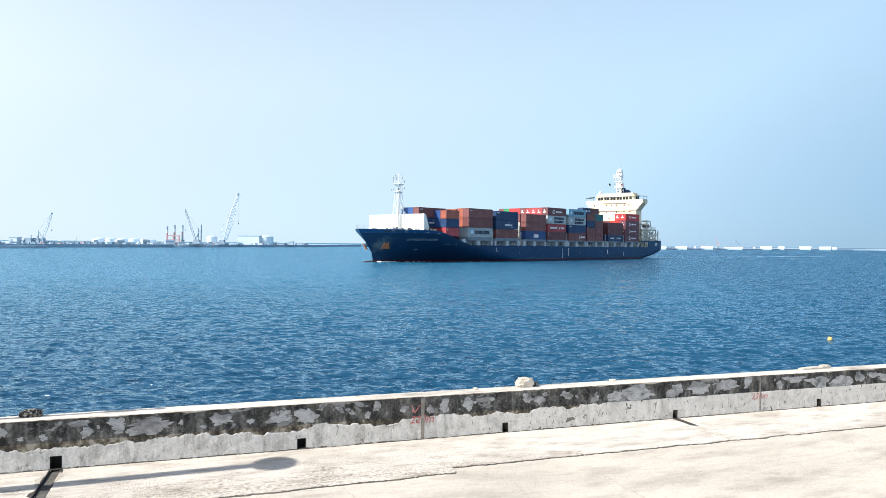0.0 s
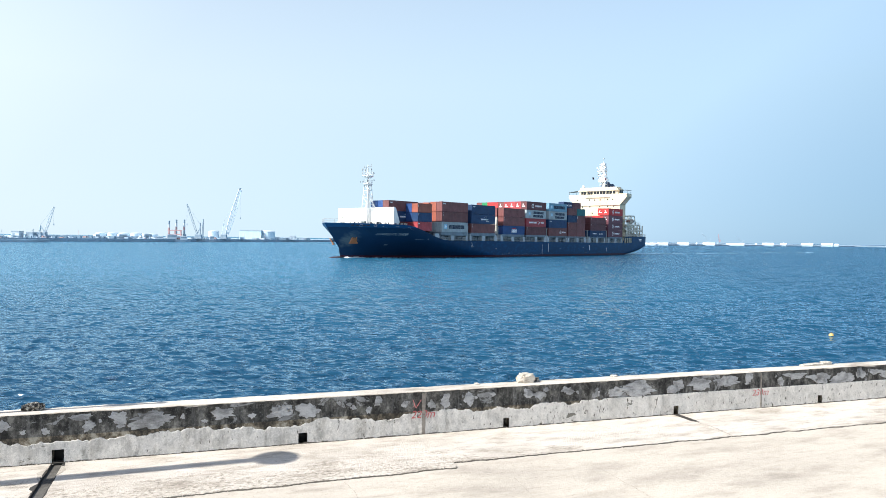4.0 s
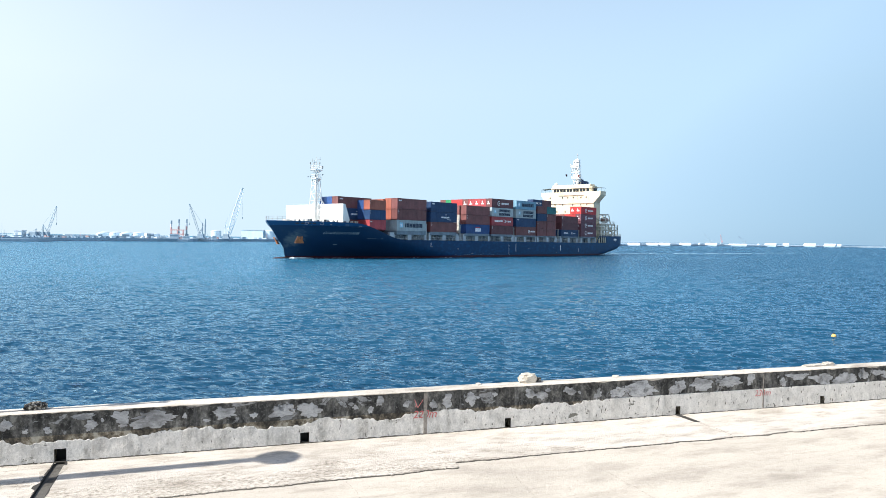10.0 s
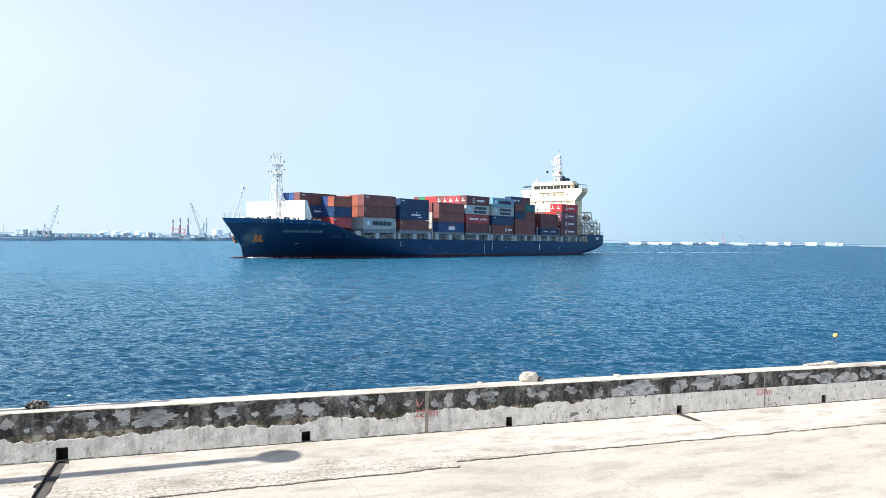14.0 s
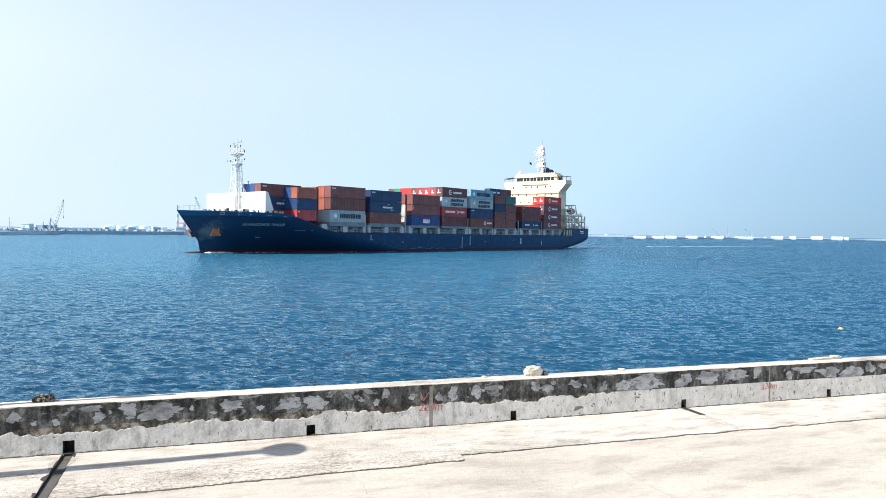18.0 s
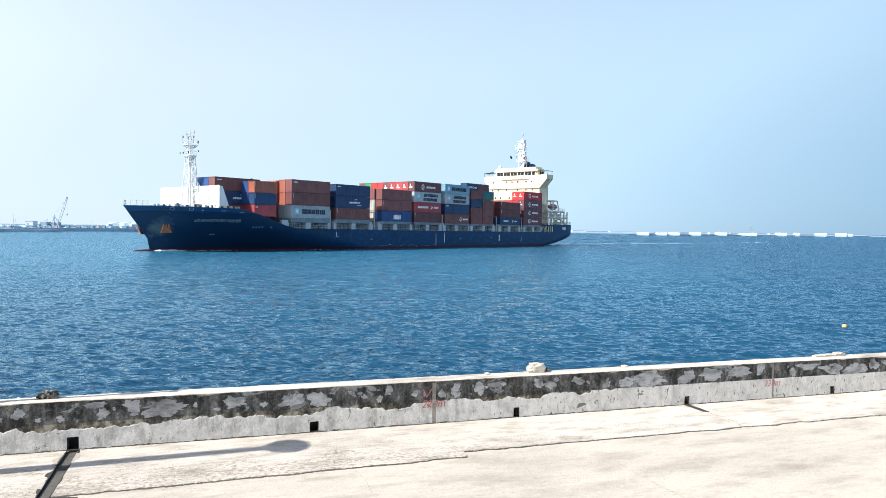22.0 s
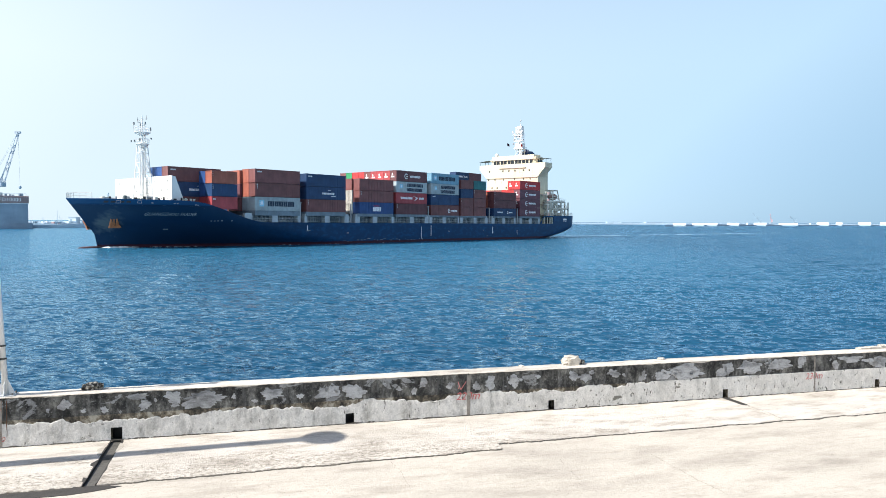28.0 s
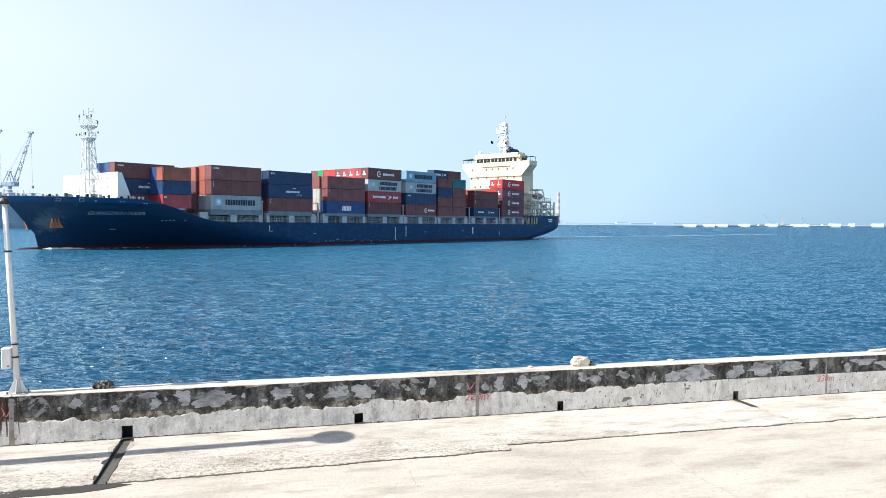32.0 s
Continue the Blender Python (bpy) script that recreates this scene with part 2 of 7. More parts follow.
def render_material():
    """Lower face: newer grey render, damp-streaked, chipped and gone in places."""
    m, n, l, b = nodes_of("pale_grey_render")
    grain = noise_node(n, l, 26, 7, 0.72)
    blotch = noise_node(n, l, 4.2, 9, 0.72, (1, 1, 0.7))
    drip = noise_node(n, l, 3.4, 7, 0.7, (1, 1, 0.14))
    low = ramp_node(n, l, blotch.outputs[0], [(0.34, (0.42, 0.405, 0.375)), (0.44, (0.64, 0.615, 0.575)), (0.56, (0.72, 0.69, 0.64)), (0.64, (0.86, 0.825, 0.765))])
    dmp = ramp_node(n, l, drip.outputs[0], [(0.38, (0.50, 0.49, 0.46)), (0.50, (1, 1, 1))])
    lo = mix_node(n, l, low.outputs[0], dmp.outputs[0], 0.5, "MULTIPLY")
    worm = noise_node(n, l, 9.0, 4, 0.6, (1, 1, 0.55))
    worm.inputs["Distortion"].default_value = 1.2
    lo = mix_node(n, l, lo, (0.84, 0.81, 0.76), mix_node(n, l, (0, 0, 0), (0.75, 0.75, 0.75), ramp_node(n, l, worm.outputs[0], [(0.47, (0, 0, 0)), (0.5, (1, 1, 1)), (0.53, (0, 0, 0))]).outputs[0]))
    mot = noise_node(n, l, 2.3, 7, 0.66, (1, 1, 0.6))
    lo = mix_node(n, l, lo, ramp_node(n, l, mot.outputs[0], [(0.40, (0.56, 0.56, 0.555)), (0.49, (1, 1, 1))]).outputs[0], 0.6, "MULTIPLY")
    tc = n.new("ShaderNodeTexCoord")
    sep = n.new("ShaderNodeSeparateXYZ")
    l.new(tc.outputs["Object"], sep.inputs[0])
    newer = add_node(n, "ShaderNodeMapRange", From_Min=-2.3, From_Max=2.5, To_Max=0.5)
    l.new(sep.outputs[0], newer.inputs[0])
    white = ramp_node(n, l, blotch.outputs[0], [(0.32, (0.52, 0.49, 0.44)), (0.46, (0.76, 0.725, 0.665)), (0.62, (0.84, 0.805, 0.745))])
    lo = mix_node(n, l, lo, white.outputs[0], newer.outputs[0])
    chip = noise_node(n, l, 8.5, 5, 0.6, (1.3, 1, 0.7))
    worse = add_node(n, "ShaderNodeMapRange", From_Min=-2.3, From_Max=1.0, To_Max=-0.035)
    l.new(sep.outputs[0], worse.inputs[0])
    spoiled = n.new("ShaderNodeMath")
    l.new(chip.outputs[0], spoiled.inputs[0])
    l.new(worse.outputs[0], spoiled.inputs[1])
    chips = ramp_node(n, l, spoiled.outputs[0], [(0.325, (1, 1, 1)), (0.345, (0, 0, 0))])
    lo = mix_node(n, l, lo, (0.14, 0.13, 0.11), chips.outputs[0])
    gone = noise_node(n, l, 0.9, 8, 0.64, (1, 1, 1.6))
    lost = ramp_node(n, l, gone.outputs[0], [(0.665, (0, 0, 0)), (0.68, (1, 1, 1))])
    lo = mix_node(n, l, lo, (0.20, 0.19, 0.16), lost.outputs[0])
    lo = mix_node(n, l, lo, ramp_node(n, l, grain.outputs[0], [(0.34, (0.55, 0.54, 0.52)), (0.54, (1, 1, 1))]).outputs[0], 0.5, "MULTIPLY")
    l.new(lo, b.inputs["Base Color"])
    b.inputs["Roughness"].default_value = 0.92
    h1 = n.new("ShaderNodeMath")
    h1.operation = "MULTIPLY_ADD"
    l.new(chips.outputs[0], h1.inputs[0])
    h1.inputs[1].default_value = -0.8
    l.new(grain.outputs[0], h1.inputs[2])
    lump = add_node(n, "ShaderNodeBump", Strength=0.55, Distance=0.03)
    l.new(blotch.outputs[0], lump.inputs["Height"])
    bump_node(n, l, b, h1.outputs[0], 0.55, 0.012, lump)
    return m


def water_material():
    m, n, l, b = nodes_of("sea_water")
    n.remove(b)
    body, gloss, rim, mixed = n.new("ShaderNodeBsdfDiffuse"), n.new("ShaderNodeBsdfGlossy"), n.new("ShaderNodeFresnel"), n.new("ShaderNodeMixShader")
    rim.inputs["IOR"].default_value = 1.58
    gloss.inputs["Roughness"].default_value = 0.14
    gloss.inputs["Color"].default_value = (0.64, 0.86, 1.0, 1)
    for a, c in ((rim.outputs[0], mixed.inputs[0]), (body.outputs[0], mixed.inputs[1]), (gloss.outputs[0], mixed.inputs[2]), (mixed.outputs[0], n["Material Output"].inputs["Surface"])):
        l.new(a, c)
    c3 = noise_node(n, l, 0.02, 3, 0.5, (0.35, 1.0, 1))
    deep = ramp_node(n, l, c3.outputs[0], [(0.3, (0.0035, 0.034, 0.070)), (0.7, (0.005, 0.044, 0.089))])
    # light painted into the body colour farther out, against the ship's dark reflection
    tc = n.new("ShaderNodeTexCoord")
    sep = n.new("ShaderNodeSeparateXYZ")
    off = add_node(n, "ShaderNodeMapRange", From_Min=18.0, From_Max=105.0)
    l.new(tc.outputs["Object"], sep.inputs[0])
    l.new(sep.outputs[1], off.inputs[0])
    # painted darker again to the right, where the sky reflects dimmer
    right_dim = add_node(n, "ShaderNodeMapRange", From_Min=4.0, From_Max=48.0, To_Min=1.0, To_Max=0.12)
    l.new(sep.outputs[0], right_dim.inputs[0])
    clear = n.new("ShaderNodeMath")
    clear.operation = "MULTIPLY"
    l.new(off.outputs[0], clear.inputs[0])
    l.new(right_dim.outputs[0], clear.inputs[1])
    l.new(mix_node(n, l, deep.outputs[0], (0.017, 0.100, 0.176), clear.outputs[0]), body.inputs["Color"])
    geo = n.new("ShaderNodeNewGeometry")
    way = geo.outputs["Normal"]
    # broad gusts, then wavelets and ripples lean the surface this way and that; the faces to the wind are the steeper ones
    for scale, detail, lean, stretch, offshore in ((0.16, 2, 0.20, (0.4, 1, 1), False), (0.62, 2, 1.3, (0.75, 1, 1), True), (0.95, 2, 0.55, (0.5, 1, 1), False), (2.4, 2, 2.0, (0.46, 1, 1), False), (5.2, 2, 2.4, (0.44, 1, 1), False), (11.0, 2, 1.1, (0.5, 1, 1), False)):
        t = noise_node(n, l, scale, detail, 0.55, stretch)
        s = n.new("ShaderNodeVectorMath")
        s.operation = "MULTIPLY_ADD"
        s.inputs[1].default_value, s.inputs[2].default_value = (lean * 0.7, lean, 0), (-lean * 0.35 - 0.024, -lean / 2 - 0.007, 0)
        l.new(t.outputs["Color"], s.inputs[0])
        if offshore:
            grown = n.new("ShaderNodeVectorMath")
            grown.operation = "SCALE"
            l.new(s.outputs[0], grown.inputs[0])
            l.new(off.outputs[0], grown.inputs["Scale"])
            s = grown
        p = n.new("ShaderNodeVectorMath")
        l.new(way, p.inputs[0])
        l.new(s.outputs[0], p.inputs[1])
        way = p.outputs[0]
    # the open fairway is choppier than the lee of the quay
    chop = add_node(n, "ShaderNodeMapRange", From_Min=30.0, From_Max=170.0, To_Max=-0.075)
    l.new(sep.outputs[1], chop.inputs[0])
    tilt = n.new("ShaderNodeCombineXYZ")
    l.new(chop.outputs[0], tilt.inputs[1])
    p = n.new("ShaderNodeVectorMath")
    l.new(way, p.inputs[0])
    l.new(tilt.outputs[0], p.inputs[1])
    way = p.outputs[0]
    q = n.new("ShaderNodeVectorMath")
    q.operation = "NORMALIZE"
    l.new(way, q.inputs[0])
    for x in (body, gloss, rim):
        l.new(q.outputs[0], x.inputs["Normal"])
    return m


M_WATER = water_material()
M_BAND = band_material()
M_RENDER = render_material()
M_COPING = concrete("coping_concrete", (0.56, 0.515, 0.45), (0.37, 0.335, 0.285), (0.55, 0.51, 0.47), 1.6)
M_SLAB = concrete("quay_slab_concrete", (0.485, 0.438, 0.370), (0.37, 0.333, 0.28), (0.66, 0.645, 0.63), 0.9, 0.7, 0.014, None, 0.5)
M_APRON = concrete("old_apron_concrete", (0.60, 0.55, 0.482), (0.42, 0.378, 0.32), (0.52, 0.49, 0.45), 1.5, 0.9, 0.022, (-0.9, -2.4), 0.75)
M_WET = concrete("wet_concrete", (0.042, 0.038, 0.033), (0.022, 0.02, 0.018), (0.7, 0.68, 0.66), 2.5, 0.3)
M_BED = concrete("damp_groove_bed", (0.10, 0.094, 0.083), (0.035, 0.032, 0.028), (0.6, 0.58, 0.55), 4.0, 0.6)
M_DAMP = concrete("damp_concrete", (0.46, 0.42, 0.36), (0.33, 0.30, 0.25), (0.7, 0.68, 0.64), 2.5, 0.5)
M_CRACK = concrete("crack_dirt", (0.09, 0.08, 0.065), (0.04, 0.035, 0.03), (0.6, 0.6, 0.6), 2.0, 0.5)
M_JOINT = concrete("joint_mortar", (0.36, 0.325, 0.285), (0.15, 0.128, 0.105), (0.5, 0.45, 0.42), 3.0, 0.9)
M_ROCK = concrete("pale_rock", (0.62, 0.57, 0.49), (0.36, 0.31, 0.25), (0.5, 0.46, 0.4), 5.0, 1.0)
M_ROCK_DARK, n_, l_, b_ = nodes_of("barnacled_rock")
crust_, pits_ = noise_node(n_, l_, 16, 6, 0.75), noise_node(n_, l_, 45, 4, 0.7)
tone_ = ramp_node(n_, l_, crust_.outputs[0], [(0.42, (0.018, 0.016, 0.013)), (0.50, (0.10, 0.085, 0.065)), (0.56, (0.48, 0.44, 0.37)), (0.64, (0.70, 0.66, 0.58))])
l_.new(mix_node(n_, l_, tone_.outputs[0], ramp_node(n_, l_, pits_.outputs[0], [(0.40, (0.12, 0.11, 0.10)), (0.52, (1, 1, 1))]).outputs[0], 0.8, "MULTIPLY"), b_.inputs["Base Color"])
b_.inputs["Roughness"].default_value = 0.9
bump_node(n_, l_, b_, crust_.outputs[0], 1.0, 0.03)
M_NAVY = painted("navy_hull_paint", (0.010, 0.032, 0.105), 0.38, 0.4, 0.10)
M_BLACK = painted("black_paint", (0.012, 0.012, 0.013), 0.5, 0.2)
M_RUN = painted("thin_rust_stain", (0.52, 0.38, 0.22), 0.6, 0.3, 1.0)
M_WHITE = painted("white_ship_paint", (0.78, 0.78, 0.76), 0.4, 0.10, 0.3)
M_CREAM = painted("cream_ship_paint", (0.69, 0.605, 0.435), 0.42, 0.2, 0.25, rust=0.16)
M_BEIGE = painted("weathered_beige_steel", (0.64, 0.62, 0.54), 0.5, 0.2, 0.5, rust=0.3)
M_GREY = painted("light_grey_steel", (0.36, 0.38, 0.39), 0.5, 0.3, 0.5, rust=0.2)
M_DECK = painted("green_grey_deck_paint", (0.10, 0.13, 0.13), 0.65, 0.3, 0.4, rust=0.3)
M_POST = painted("pale_blue_grey_post_paint", (0.42, 0.48, 0.52), 0.5, 0.25, 0.5, rust=0.15)
M_SCAB = concrete("grey_render_scab", (0.50, 0.505, 0.51), (0.15, 0.152, 0.153), (0.36, 0.36, 0.355), 5.5, 0.9, 0.016)
M_SCRAPE = painted("scraped_hull_paint", (0.20, 0.25, 0.30), 0.6, 0.4, 1.5)
M_COAM = painted("blue_grey_coaming_paint", (0.17, 0.225, 0.27), 0.55, 0.35, 0.4, rust=0.2)
M_LAMP = painted("dull_lamp_housing_paint", (0.14, 0.155, 0.17), 0.5, 0.3)
M_GLASS = nodes_of("dark_window_glass")[0]
_b = M_GLASS.node_tree.nodes["Principled BSDF"]
_b.inputs["Base Color"].default_value, _b.inputs["Roughness"].default_value = (0.012, 0.016, 0.02, 1), 0.06
M_ORANGE = painted("rusty_orange_paint", (0.38, 0.135, 0.05), 0.6, 0.4, 1.2, rust=0.4)
M_RUSTY = painted("brown_rust_stain", (0.20, 0.095, 0.055), 0.9, 0.4, 5)
M_RED = painted("signal_red_paint", (0.50, 0.03, 0.025), 0.5, 0.2)
M_MARK = painted("faded_red_wall_paint", (0.52, 0.13, 0.13), 0.85, 0.25, 6)
M_MARK_PALE = painted("washed_out_red_wall_paint", (0.62, 0.22, 0.21), 0.85, 0.3, 6)
M_LETTER = painted("white_lettering_paint", (0.80, 0.81, 0.82), 0.5, 0.12, 1.0)
M_NAME = painted("faded_white_name_paint", (0.27, 0.31, 0.35), 0.6, 0.5, 1.5)
M_YELLOW = painted("yellow_buoy_plastic", (0.70, 0.40, 0.12), 0.4, 0.15, 3)
M_POLE = painted("chipped_white_pole_paint", (0.74, 0.74, 0.72), 0.4, 0.14, 1.5, rust=0.12)


# ---- building helpers ----
def box(bm, x0, x1, y0, y1, z0, z1):
    v = [bm.verts.new(p) for p in ((x0, y0, z0), (x1, y0, z0), (x1, y1, z0), (x0, y1, z0), (x0, y0, z1), (x1, y0, z1), (x1, y1, z1), (x0, y1, z1))]
    for f in ((0, 3, 2, 1), (4, 5, 6, 7), (0, 1, 5, 4), (1, 2, 6, 5), (2, 3, 7, 6), (3, 0, 4, 7)):
        bm.faces.new([v[i] for i in f])
    return v


def tube(bm, p0, p1, r0, r1=None, seg=8, caps=True):
    """A round bar from p0 to p1, tapering from r0 to r1."""
    r1 = r0 if r1 is None else r1
    p0, p1 = Vector(p0), Vector(p1)
    q = (p1 - p0).to_track_quat("Z", "Y")
    rings = []
    for p, r in ((p0, r0), (p1, r1)):
        rings.append([bm.verts.new(p + q @ Vector((r * math.cos(2 * math.pi * i / seg), r * math.sin(2 * math.pi * i / seg), 0))) for i in range(seg)])
    for i in range(seg):
        j = (i + 1) % seg
        bm.faces.new((rings[0][i], rings[0][j], rings[1][j], rings[1][i]))
    if caps:
        bm.faces.new(rings[0][::-1])
        bm.faces.new(rings[1])
    return rings


def beam(bm, p0, p1, w):
    return tube(bm, p0, p1, w * 0.707, seg=4)


def prism(bm, outline, z0, z1):
    """An upright solid over an outline of (x, y), counter-clockwise."""
    a = [bm.verts.new((x, y, z0)) for x, y in outline]
    b = [bm.verts.new((x, y, z1)) for x, y in outline]
    k = len(a)
    for i in range(k):
        j = (i + 1) % k
        bm.faces.new((a[i], a[j], b[j], b[i]))
    bm.faces.new(a[::-1])
    bm.faces.new(b)
    return a, b


def lathe(bm, centre, profile, seg=16):
    """Turns (radius, height) pairs about an upright axis."""
    cx, cy, cz = centre
    rings = [[bm.verts.new((cx + r * math.cos(2 * math.pi * i / seg), cy + r * math.sin(2 * math.pi * i / seg), cz + z)) for i in range(seg)] for r, z in profile]
    for a, b in zip(rings, rings[1:]):
        for i in range(seg):
            j = (i + 1) % seg
            bm.faces.new((a[i], a[j], b[j], b[i]))
    bm.faces.new(rings[0][::-1])
    bm.faces.new(rings[-1])


def mesh_of(name, bm, material, smooth=False, bevel=0.0):
    if bevel:
        bmesh.ops.bevel(bm, geom=bm.edges[:], offset=bevel, segments=1, affect="EDGES", clamp_overlap=True)
    bmesh.ops.recalc_face_normals(bm, faces=bm.faces[:])
    me = bpy.data.meshes.new(name)
    bm.to_mesh(me)
    bm.free()
    me.materials.append(material)
    if smooth:
        me.shade_smooth()
    return me


def part(name, bm, material, parent, label="", smooth=False, bevel=0.0):
    me = bm if isinstance(bm, bpy.types.Mesh) else mesh_of(name, bm, material, smooth, bevel)
    ob = new(name, me)
    ob.parent = parent
    if label:
        ob["label"] = label
    return ob


def thing(name, label, category, group="", kind="", at=None):
    ob = tagged(new(name), label, category, group, kind)
    ob.empty_display_size = 0.2
    if at is not None:
        ob.matrix_world = at
    return ob


def whole(name, bm, material, label, category, group="", kind="", at=None, smooth=False, bevel=0.0):
    ob = tagged(new(name, mesh_of(name, bm, material, smooth, bevel)), label, category, group, kind)
    if at is not None:
        ob.matrix_world = at
    return ob


def text_mesh(name, words, size, material, depth=0.004):
    cu = bpy.data.curves.new(name, "FONT")
    cu.body, cu.size, cu.extrude, cu.align_x = words, size, depth, "CENTER"
    cu.resolution_u = 3
    ob = bpy.data.objects.new(name, cu)
    me = bpy.data.meshes.new_from_object(ob)
    bpy.data.objects.remove(ob)
    bpy.data.curves.remove(cu)
    me.materials.clear()
    me.materials.append(material)
    me.name = name
    return me


# ---- quay: u runs along the parapet, n points to the sea ----
WALL_AT = pose(1.589, 17.523, 0, 0, 0, 18.56)


def build_water():
    """One sheet to the horizon, finest near the quay, with a chop of many crossing wave trains."""
    rng = np.random.default_rng(3)
    rad = np.concatenate([np.geomspace(13, 420, 840), np.geomspace(430, 4950, 40)])
    ang = np.radians(np.concatenate([np.linspace(-110, -63, 20), np.linspace(-62, 58, 860), np.linspace(59, 110, 20)]))
    rr, aa = np.meshgrid(rad, ang, indexing="ij")
    x, y = rr * np.sin(aa), rr * np.cos(aa)
    z, dx, dy = np.zeros_like(x), np.zeros_like(x), np.zeros_like(x)
    for k in range(90):
        lam = 0.32 * (2.4 / 0.32) ** rng.random()
        th = math.radians(-80) + rng.normal(0, 0.32)
        amp = lam / 6.283 * 0.030 * (0.35 + math.exp(-(math.log(lam / 0.75) ** 2) / 0.7))
        step = np.maximum(rr * np.gradient(ang)[None, :], np.gradient(rad)[:, None])
        keep = np.clip((lam / step - 2.5) / 3, 0, 1)
        ph = rng.random() * 6.28
        arg = 2 * math.pi / lam * (x * math.cos(th) + y * math.sin(th)) + ph
        z += amp * keep * np.sin(arg)
        dx += amp * keep * math.cos(th) * np.cos(arg)
        dy += amp * keep * math.sin(th) * np.cos(arg)
    calm = np.clip((420 - rr) / 200, 0, 1)
    x, y, z = x + 0.55 * calm * dx, y + 0.55 * calm * dy, z * calm
    nr, na = x.shape
    verts = np.stack([x, y, z], -1).reshape(-1, 3)
    i = np.arange(nr * na).reshape(nr, na)
    quads = np.stack([i[:-1, :-1], i[:-1, 1:], i[1:, 1:], i[1:, :-1]], -1).reshape(-1, 4)
    me = bpy.data.meshes.new("water")
    me.from_pydata(verts.tolist(), [], quads.tolist())
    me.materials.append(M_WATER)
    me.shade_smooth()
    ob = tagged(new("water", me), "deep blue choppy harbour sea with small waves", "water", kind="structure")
    ob.location = (0, 0, WATER)
    return ob


water = build_water()


def jag(x, seed, size=0.06):
    return size * (noise.noise((x * 1.3, seed, 0)) + 0.5 * noise.noise((x * 4.1, seed, 3)) + 0.45 * noise.noise((x * 11, seed, 5)) + 0.35 * noise.noise((x * 27, seed, 8)))


def apron_edge(s):
    """Where the old apron ends, seen along the parapet: it steps back once."""
    base = -2.60 + 0.02 * (s + 8) if s < -2.15 else -2.15
    return base + jag(s, 7.0)


GROOVE = (-10.06, -9.82)
GROOVE_2 = (5.0, 5.035)


def strip_mesh(name, s0, s1, near, far, z, material, step=0.12, thick=0.25):
    """A slab between two edges that are functions of s, with real thickness."""
    k = max(2, int((s1 - s0) / step))
    verts, faces = [], []
    for i in range(k + 1):
        s = s0 + (s1 - s0) * i / k
        a, b = near(s), far(s)
        rough = 0.004 * noise.noise((s * 2, 0, 9))
        verts += [(s, a, z - thick), (s, a, z - 0.012), (s, a + 0.02, z + rough), (s, b, z), (s, b, z - thick)]
    for i in range(k):
        o = 5 * i
        faces += [(o + j, o + j + 1, o + j + 6, o + j + 5) for j in range(4)]
    faces += [(0, 4, 3, 2, 1), tuple(5 * k + j for j in range(5))]
    me = bpy.data.meshes.new(name)
    me.from_pydata(verts, [], faces)
    me.materials.append(material)
    bm = bmesh.new()
    bm.from_mesh(me)
    bmesh.ops.recalc_face_normals(bm, faces=bm.faces[:])
    bm.to_mesh(me)
    bm.free()
    return me


def build_quay():
    # the wide slab, one sheet under the camera and beyond
    bm = bmesh.new()
    box(bm, -90, 140, -70, 0.55, -1.6, -0.06)
    whole("ground", bm, M_CRACK, "dirt and mortar bed under the concrete quay slabs", "ground", kind="structure", at=WALL_AT)
    slab = tagged(new("quay_slab", strip_mesh("quay_slab", -90, 140, lambda s: -70, lambda s: apron_edge(s) - 0.018 - abs(jag(s * 2, 3.0, 0.02)), -0.03, M_SLAB, 0.07, 0.02)), "pale sun-bleached concrete quay paving beside the parapet", "pavement", kind="structure")
    slab.matrix_world = WALL_AT
    pieces = ((-90, GROOVE[0]), (GROOVE[1], GROOVE_2[0]), (GROOVE_2[1], 140))
    for a, b in pieces:
        far = (lambda s: -0.012)
        ob = tagged(new("apron", strip_mesh("apron", a, b, apron_edge, far, 0.0, M_APRON, 0.035, 0.05)), "rough older concrete strip along the parapet foot", "pavement", kind="structure")
        ob.matrix_world = WALL_AT
        # dirt packed against the broken edge
        bm = bmesh.new()
        lo_, hi_ = max(a, -18), min(b, 30)
        k = int((hi_ - lo_) / 0.06)
        rows = []
        for i in range(k + 1):
            s = lo_ + (hi_ - lo_) * i / k
            e = apron_edge(s)
            w = 0.024 + 0.07 * max(0.0, noise.noise((s * 2.1, 2, 2))) + 0.035 * abs(noise.noise((s * 9, 2, 2)))
            rows.append([bm.verts.new((s, e - w, -0.029)), bm.verts.new((s, e - 0.003, -0.016 + 0.008 * noise.noise((s * 6, 1, 1)))), bm.verts.new((s, e - 0.003, -0.05))])
        for p, q in zip(rows, rows[1:]):
            bm.faces.new((p[0], q[0], q[1], p[1]))
            bm.faces.new((p[1], q[1], q[2], p[2]))
        whole("crack_dirt", bm, M_CRACK, "dark dirt packed in the broken slab edge", "crack", kind="structure", at=WALL_AT)


build_quay()


